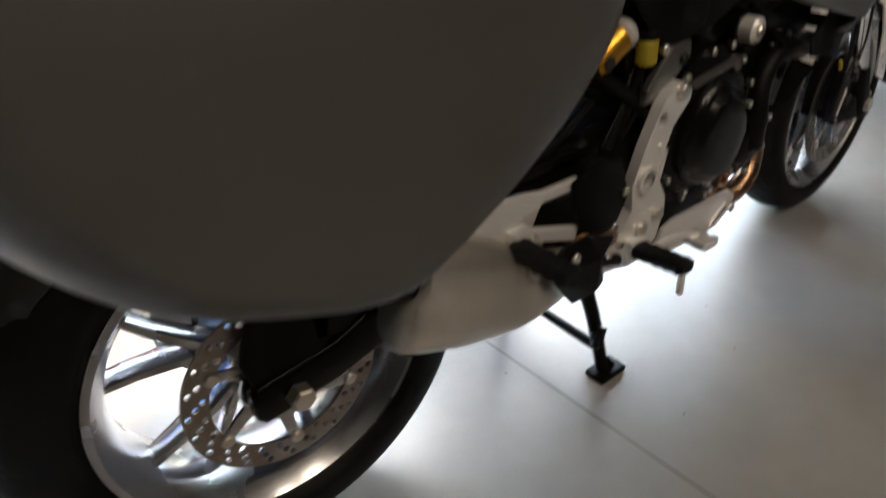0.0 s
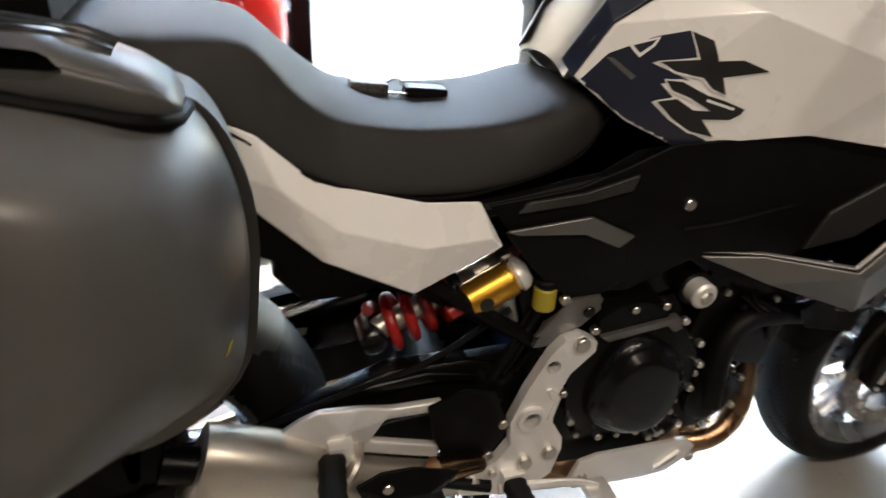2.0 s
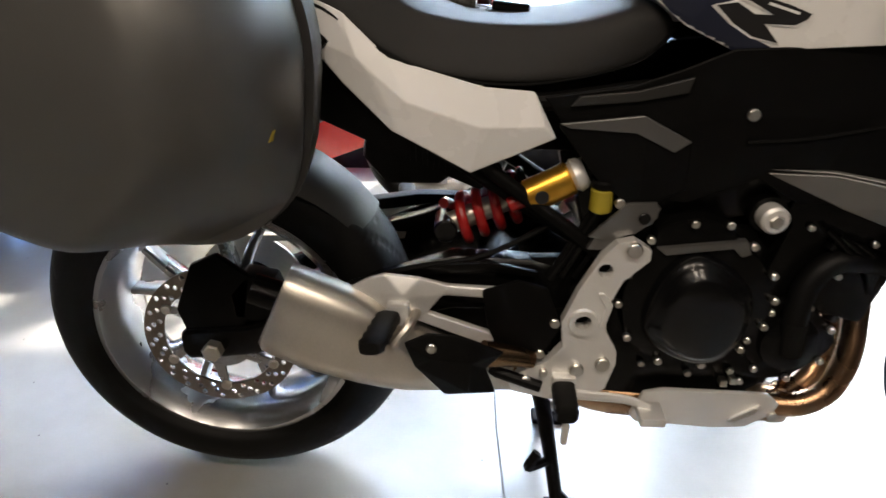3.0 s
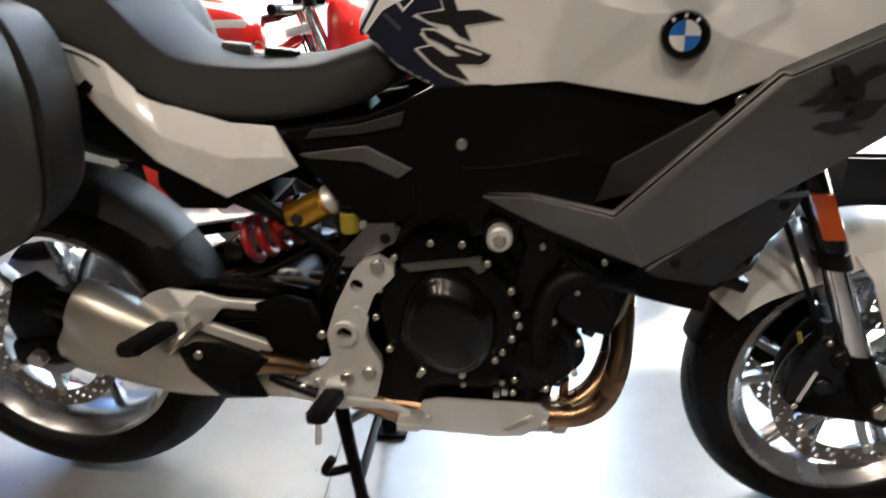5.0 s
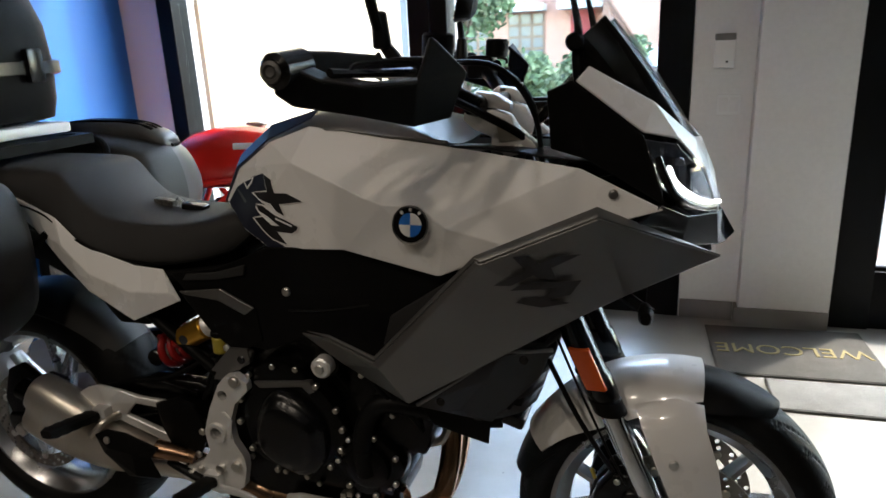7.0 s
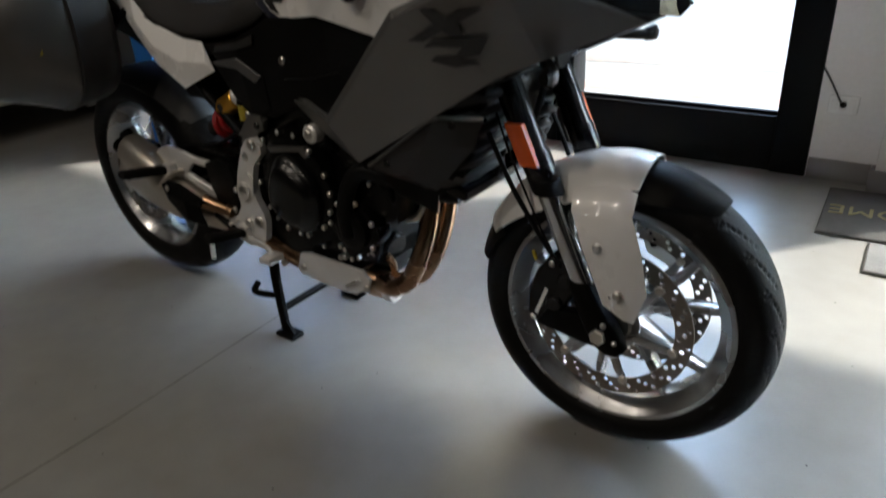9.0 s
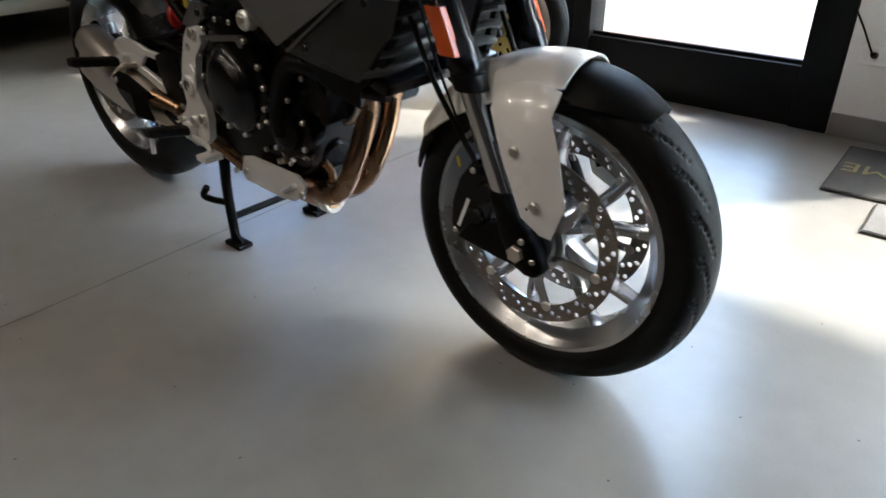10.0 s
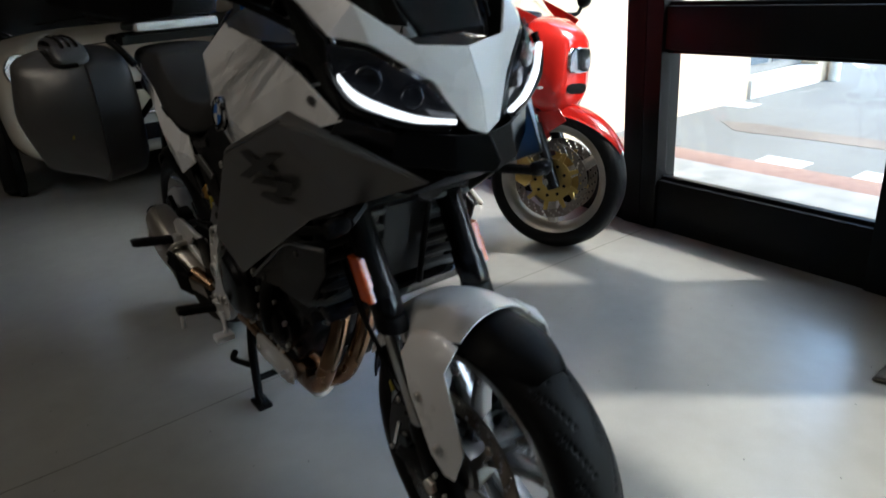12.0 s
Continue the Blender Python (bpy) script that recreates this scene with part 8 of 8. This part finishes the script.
def hull(rows, n=40, power=4.0):
    return rings([[Vector((x, c, (z0 + z1) / 2 + d)) for c, d in oval(n, w, (z1 - z0) / 2, power)] for x, w, z0, z1 in rows])


body = cp("body", hull([(0.0, 0.50, 0.36, 0.66), (-0.012, 0.62, 0.28, 0.78), (-0.05, 0.72, 0.22, 0.855), (-0.14, 0.775, 0.20, 0.905), (-0.35, 0.805, 0.19, 0.945), (-0.62, 0.815, 0.19, 0.985), (-0.85, 0.818, 0.19, 1.00), (-1.6, 0.820, 0.19, 0.99), (-2.6, 0.818, 0.19, 1.00), (-3.2, 0.80, 0.22, 1.00), (-3.45, 0.74, 0.28, 0.96), (-3.52, 0.62, 0.36, 0.86)], 48, 4.2), CAR_WHITE, CAR, "ivory painted body", 50)
cp("cabin_glass", hull([(-0.62, 0.60, 0.90, 0.985), (-0.70, 0.68, 0.90, 1.06), (-1.00, 0.70, 0.90, 1.30), (-1.28, 0.68, 0.90, 1.43), (-2.3, 0.66, 0.90, 1.45), (-3.0, 0.66, 0.90, 1.38), (-3.3, 0.66, 0.90, 1.10), (-3.36, 0.64, 0.90, 1.02)], 40, 4.5), CAR_GLASS, CAR, "dark windscreen and side glass", 50)
cp("roof", hull([(-1.20, 0.60, 1.40, 1.445), (-1.28, 0.64, 1.405, 1.475), (-2.0, 0.64, 1.42, 1.500), (-3.0, 0.60, 1.36, 1.44), (-3.1, 0.56, 1.35, 1.39)], 32, 4.0), CAR_DARK, CAR, "black roof", 50)
for s in (-1, 1):
    for x, y, z, r, nm, lb in ((-0.035, 0.655, 0.800, 0.088, "headlamp", "round chrome-ringed headlamp"), (-0.008, 0.610, 0.655, 0.055, "running_lamp", "small round lamp under the headlamp")):
        hl = cp(nm, move(turned([(0.0, -0.03), (r, -0.03), (r, 0.0), (r * 0.92, 0.012), (r * 0.86, 0.006), (r * 0.80, -0.004), (0.0, -0.014)], 0, 0, 0, 36), Matrix.Translation((x + 0.02, s * y, z)) @ Matrix.Rotation(radians(-90 + s * -14), 4, 'Z')), RIM_SILVER, CAR, lb, 30)
        cp("lens", move(turned([(0.0, 0.012), (r * 0.45, 0.010), (r * 0.85, 0.004), (r * 0.85, 0.001), (0.0, 0.004)], 0, 0, 0, 36), Matrix.Translation((x + 0.02, s * y, z)) @ Matrix.Rotation(radians(-90 + s * -14), 4, 'Z')), LENS, hl)
    for x in (-0.62, -2.85):
        whl = cp("wheel", lathe([(0.0, -0.02), (0.19, -0.02), (0.205, 0.0), (0.205, 0.02), (0.0, 0.02)], (x, s * 0.805, 0.29), 36), RIM_SILVER if x < -2 else PLASTIC_SHINE, CAR, "dark alloy wheel")
        cp("tyre", lathe([(0.20, -0.09), (0.27, -0.095), (0.292, -0.07), (0.295, 0.0), (0.292, 0.02), (0.27, 0.035), (0.20, 0.03)], (x, s * 0.800, 0.295), 48), RUBBER, whl)
        cp("wheel_arch", lathe([(0.30, -0.02), (0.345, -0.02), (0.345, 0.014), (0.335, 0.022), (0.30, 0.022)], (x, s * 0.800, 0.305), 48), PLASTIC, whl)
    mir = cp("door_mirror", rings([[Vector((-0.98 + dx, s * 0.88 + c, 1.03 + d)) for c, d in oval(18, w, h, 2.8)] for dx, w, h in ((0.06, 0.03, 0.03), (0.04, 0.075, 0.055), (-0.03, 0.08, 0.06), (-0.045, 0.07, 0.05))]), CAR_WHITE, CAR, "ivory door mirror")
    cp("mirror_foot", rod((-0.97, s * 0.74, 0.995), (-0.97, s * 0.84, 1.01), 0.02, seg=10), PLASTIC, mir)
    cp("door_line", tube([(-1.02, s * 0.8205, 0.32), (-1.00, s * 0.823, 0.62), (-0.98, s * 0.815, 0.92)], 0.004, 6), PLASTIC, CAR)
    cp("door_handle", rings([[Vector((x, s * 0.832 + c, 0.80 + d)) for c, d in oval(10, w, h, 3)] for x, w, h in ((-1.90, 0.006, 0.008), (-1.87, 0.014, 0.014), (-1.75, 0.014, 0.014), (-1.72, 0.006, 0.008))]), CHROME, CAR)
cp("bumper_bar", tube([(-0.06, -0.70, 0.47), (0.012, -0.50, 0.475), (0.022, 0.0, 0.475), (0.012, 0.50, 0.475), (-0.06, 0.70, 0.47)], 0.014, 10), CHROME, CAR, "chrome bumper strip")
cp("grille", box(-0.01, 0.012, -0.42, 0.42, 0.30, 0.40, 0.01), PLASTIC, CAR, "black lower grille")
cp("nose_trim", box(-0.006, 0.014, -0.22, 0.22, 0.605, 0.625, 0.005), CHROME, CAR, "chrome nose trim")
cp("bonnet_line", tube([(-0.06, -0.60, 0.872), (-0.09, -0.3, 0.892), (-0.095, 0, 0.896), (-0.09, 0.3, 0.892), (-0.06, 0.60, 0.872)], 0.003, 6), PLASTIC, CAR)
cp("wiper", tube([(-0.66, -0.45, 1.012), (-0.68, -0.1, 1.04), (-0.67, 0.2, 1.025)], 0.007, 6), PLASTIC, CAR)

# ---- the black motorcycle beside the entrance ----
CRUISER = thing("cruiser_motorcycle", "black cruiser motorcycle with silver-edged looped wheel spokes, on its stand", "motorcycle",
                Matrix.Translation((2.60, 0.10, 0)) @ Matrix.Rotation(radians(113.5), 4, 'Z') @ Matrix.Rotation(radians(-3), 4, 'X'))


def kp(name, bm, mat, parent=CRUISER, label="", angle=40):
    return link(name, bm, mat, parent, label, angle)


def looped_wheel(c):
    w = kp("front_wheel", lathe([(0.2315, -0.056), (0.233, -0.050), (0.212, -0.040), (0.200, 0), (0.212, 0.040), (0.233, 0.050), (0.2315, 0.056), (0.205, 0.050), (0.190, 0.0), (0.205, -0.050)], c, 72), PLASTIC_SHINE, CRUISER, "black rim with silver looped spokes")
    kp("tyre", tyre_mesh(c, 0.315, 0.068, 0.050, 26, 240, 28), RUBBER, w, "black tyre", 60)
    kp("hub", lathe([(0.012, -0.07), (0.055, -0.07), (0.062, -0.05), (0.045, 0), (0.062, 0.05), (0.055, 0.07), (0.012, 0.07)], c, 32), PLASTIC_SHINE, w)
    for s in (-1, 1):
        kp("rim_ring", lathe([(0.223, s * 0.057 - 0.004), (0.229, s * 0.057 - 0.004), (0.229, s * 0.057 + 0.004), (0.223, s * 0.057 + 0.004)], c, 72), RIM_SILVER, w)
    for k in range(5):
        a = 2 * math.pi * k / 5 + 0.25
        kp("spoke", spoke_mesh(c, a, a, 0.05, 0.205, 0.030, 0.018, 0.030, 0.034), PLASTIC_SHINE, w)
        for s in (-1, 1):
            pts = [(0.224, a + 0.62), (0.185, a + 0.50), (0.120, a + 0.36), (0.072, a), (0.120, a - 0.36), (0.185, a - 0.50), (0.224, a - 0.62)]
            kp("spoke_edge", tube([c + Vector((r * math.cos(t), s * (0.050 + 0.006 * (r > 0.2)), r * math.sin(t))) for r, t in pts], 0.0075, 8), RIM_SILVER, w)
    for k in range(20):
        a = 2 * math.pi * k / 20
        p = c + Vector((0.208 * math.cos(a), 0.048, 0.208 * math.sin(a)))
        kp("rim_bolt", rod(p, p + Vector((0, 0.009, 0)), 0.006, seg=8), CHROME, w)
    kp("brake_disc", disc_mesh(c, 0.150, 0.112, -0.075, 0.005, 20), DISC_STEEL, w, "steel brake disc", 30)
    kp("hub_cap", lathe([(0.0, 0.078), (0.030, 0.076), (0.036, 0.068), (0.036, 0.060), (0.0, 0.060)], c, 28), RIM_SILVER, w, "grey round hub cap")
    return w


looped_wheel(Vector((0, 0, 0.315)))
kp("rear_wheel", lathe([(0.19, -0.07), (0.232, -0.078), (0.232, 0.078), (0.19, 0.07)], (-1.55, 0, 0.318), 64), PLASTIC_SHINE)
kp("rear_tyre", tyre_mesh(Vector((-1.55, 0, 0.318)), 0.318, 0.085, 0.070, 24, 200, 24), RUBBER, CRUISER, "", 60)
kp("rear_hub", lathe([(0.0, -0.05), (0.19, -0.035), (0.192, 0.035), (0.0, 0.05)], (-1.55, 0, 0.318), 40), PLASTIC_SHINE)
for s in (-1, 1):
    kp("fork_leg", rod((0.02, s * 0.105, 0.30), (-0.33, s * 0.105, 0.98), 0.027, 0.024, 18, 0.004), PLASTIC_SHINE, CRUISER, "black fork leg")
    kp("handlebar", tube([(-0.34, s * 0.03, 1.00), (-0.36, s * 0.15, 1.05), (-0.48, s * 0.34, 1.03), (-0.55, s * 0.42, 1.01)], 0.013, 12), PLASTIC, CRUISER, "black handlebar")
    kp("silencer", rod((-0.85, s * 0.20, 0.30), (-1.62, s * 0.22, 0.34), 0.048, 0.052, 20, 0.008), CHROME, CRUISER, "chrome silencer")
kp("headlamp", rings([[Vector((-0.22 + dx, c, 0.86 + d)) for c, d in oval(24, w, w, 2)] for dx, w in ((-0.10, 0.03), (-0.07, 0.075), (0.0, 0.088), (0.012, 0.084), (0.014, 0.06))]), PLASTIC_SHINE, CRUISER, "round black headlamp", 60)
mud = []
for i in range(13):
    a = radians(45 + 105 * i / 12)
    mud.append([Vector((0.335 * math.cos(a), 0.085 * u, 0.315 + (0.335 - 0.05 * abs(u) ** 2.5) * math.sin(a))) for u in (-1, -0.8, -0.4, 0, 0.4, 0.8, 1)])
mb = bmesh.new()
mr = [[mb.verts.new(p) for p in row] for row in mud]
for a, b in zip(mr, mr[1:]):
    for j in range(6):
        mb.faces.new((a[j], a[j + 1], b[j + 1], b[j]))
bmesh.ops.solidify(mb, geom=mb.faces[:] + mb.edges[:] + mb.verts[:], thickness=0.004)
kp("front_mudguard", mb, CAR_DARK, CRUISER, "black front mudguard", 60)
kp("tank", hull([(-0.40, 0.05, 0.76, 0.86), (-0.44, 0.12, 0.72, 0.92), (-0.60, 0.16, 0.70, 0.96), (-0.80, 0.145, 0.70, 0.92), (-0.96, 0.08, 0.71, 0.82)], 28, 2.5), CAR_DARK, CRUISER, "black tank", 60)
kp("seat", hull([(-0.92, 0.10, 0.66, 0.77), (-1.00, 0.16, 0.64, 0.74), (-1.20, 0.17, 0.64, 0.74), (-1.40, 0.13, 0.68, 0.80), (-1.60, 0.10, 0.72, 0.82)], 24, 3), SEAT_VINYL, CRUISER, "black seat", 60)
kp("engine", plate([(-0.50, 0.20), (-0.46, 0.45), (-0.58, 0.66), (-0.78, 0.68), (-0.98, 0.52), (-1.05, 0.30), (-0.90, 0.18)], -0.15, 0.15, 0.03, segments=3), ENGINE_BLACK, CRUISER, "black engine")
kp("rear_mudguard", hull([(-1.25, 0.10, 0.58, 0.66), (-1.50, 0.10, 0.645, 0.72), (-1.75, 0.10, 0.60, 0.68), (-1.85, 0.09, 0.50, 0.58)], 20, 3), CAR_DARK, CRUISER, "black rear mudguard", 60)
kp("swingarm", box(-1.58, -0.95, -0.13, -0.10, 0.29, 0.36, 0.01), ENGINE_BLACK)
kp("swingarm", box(-1.58, -0.95, 0.10, 0.13, 0.29, 0.36, 0.01), ENGINE_BLACK)
kp("side_stand", rod((-0.80, 0.16, 0.22), (-0.74, 0.27, 0.002), 0.012, seg=10), STEEL, CRUISER, "steel side stand")
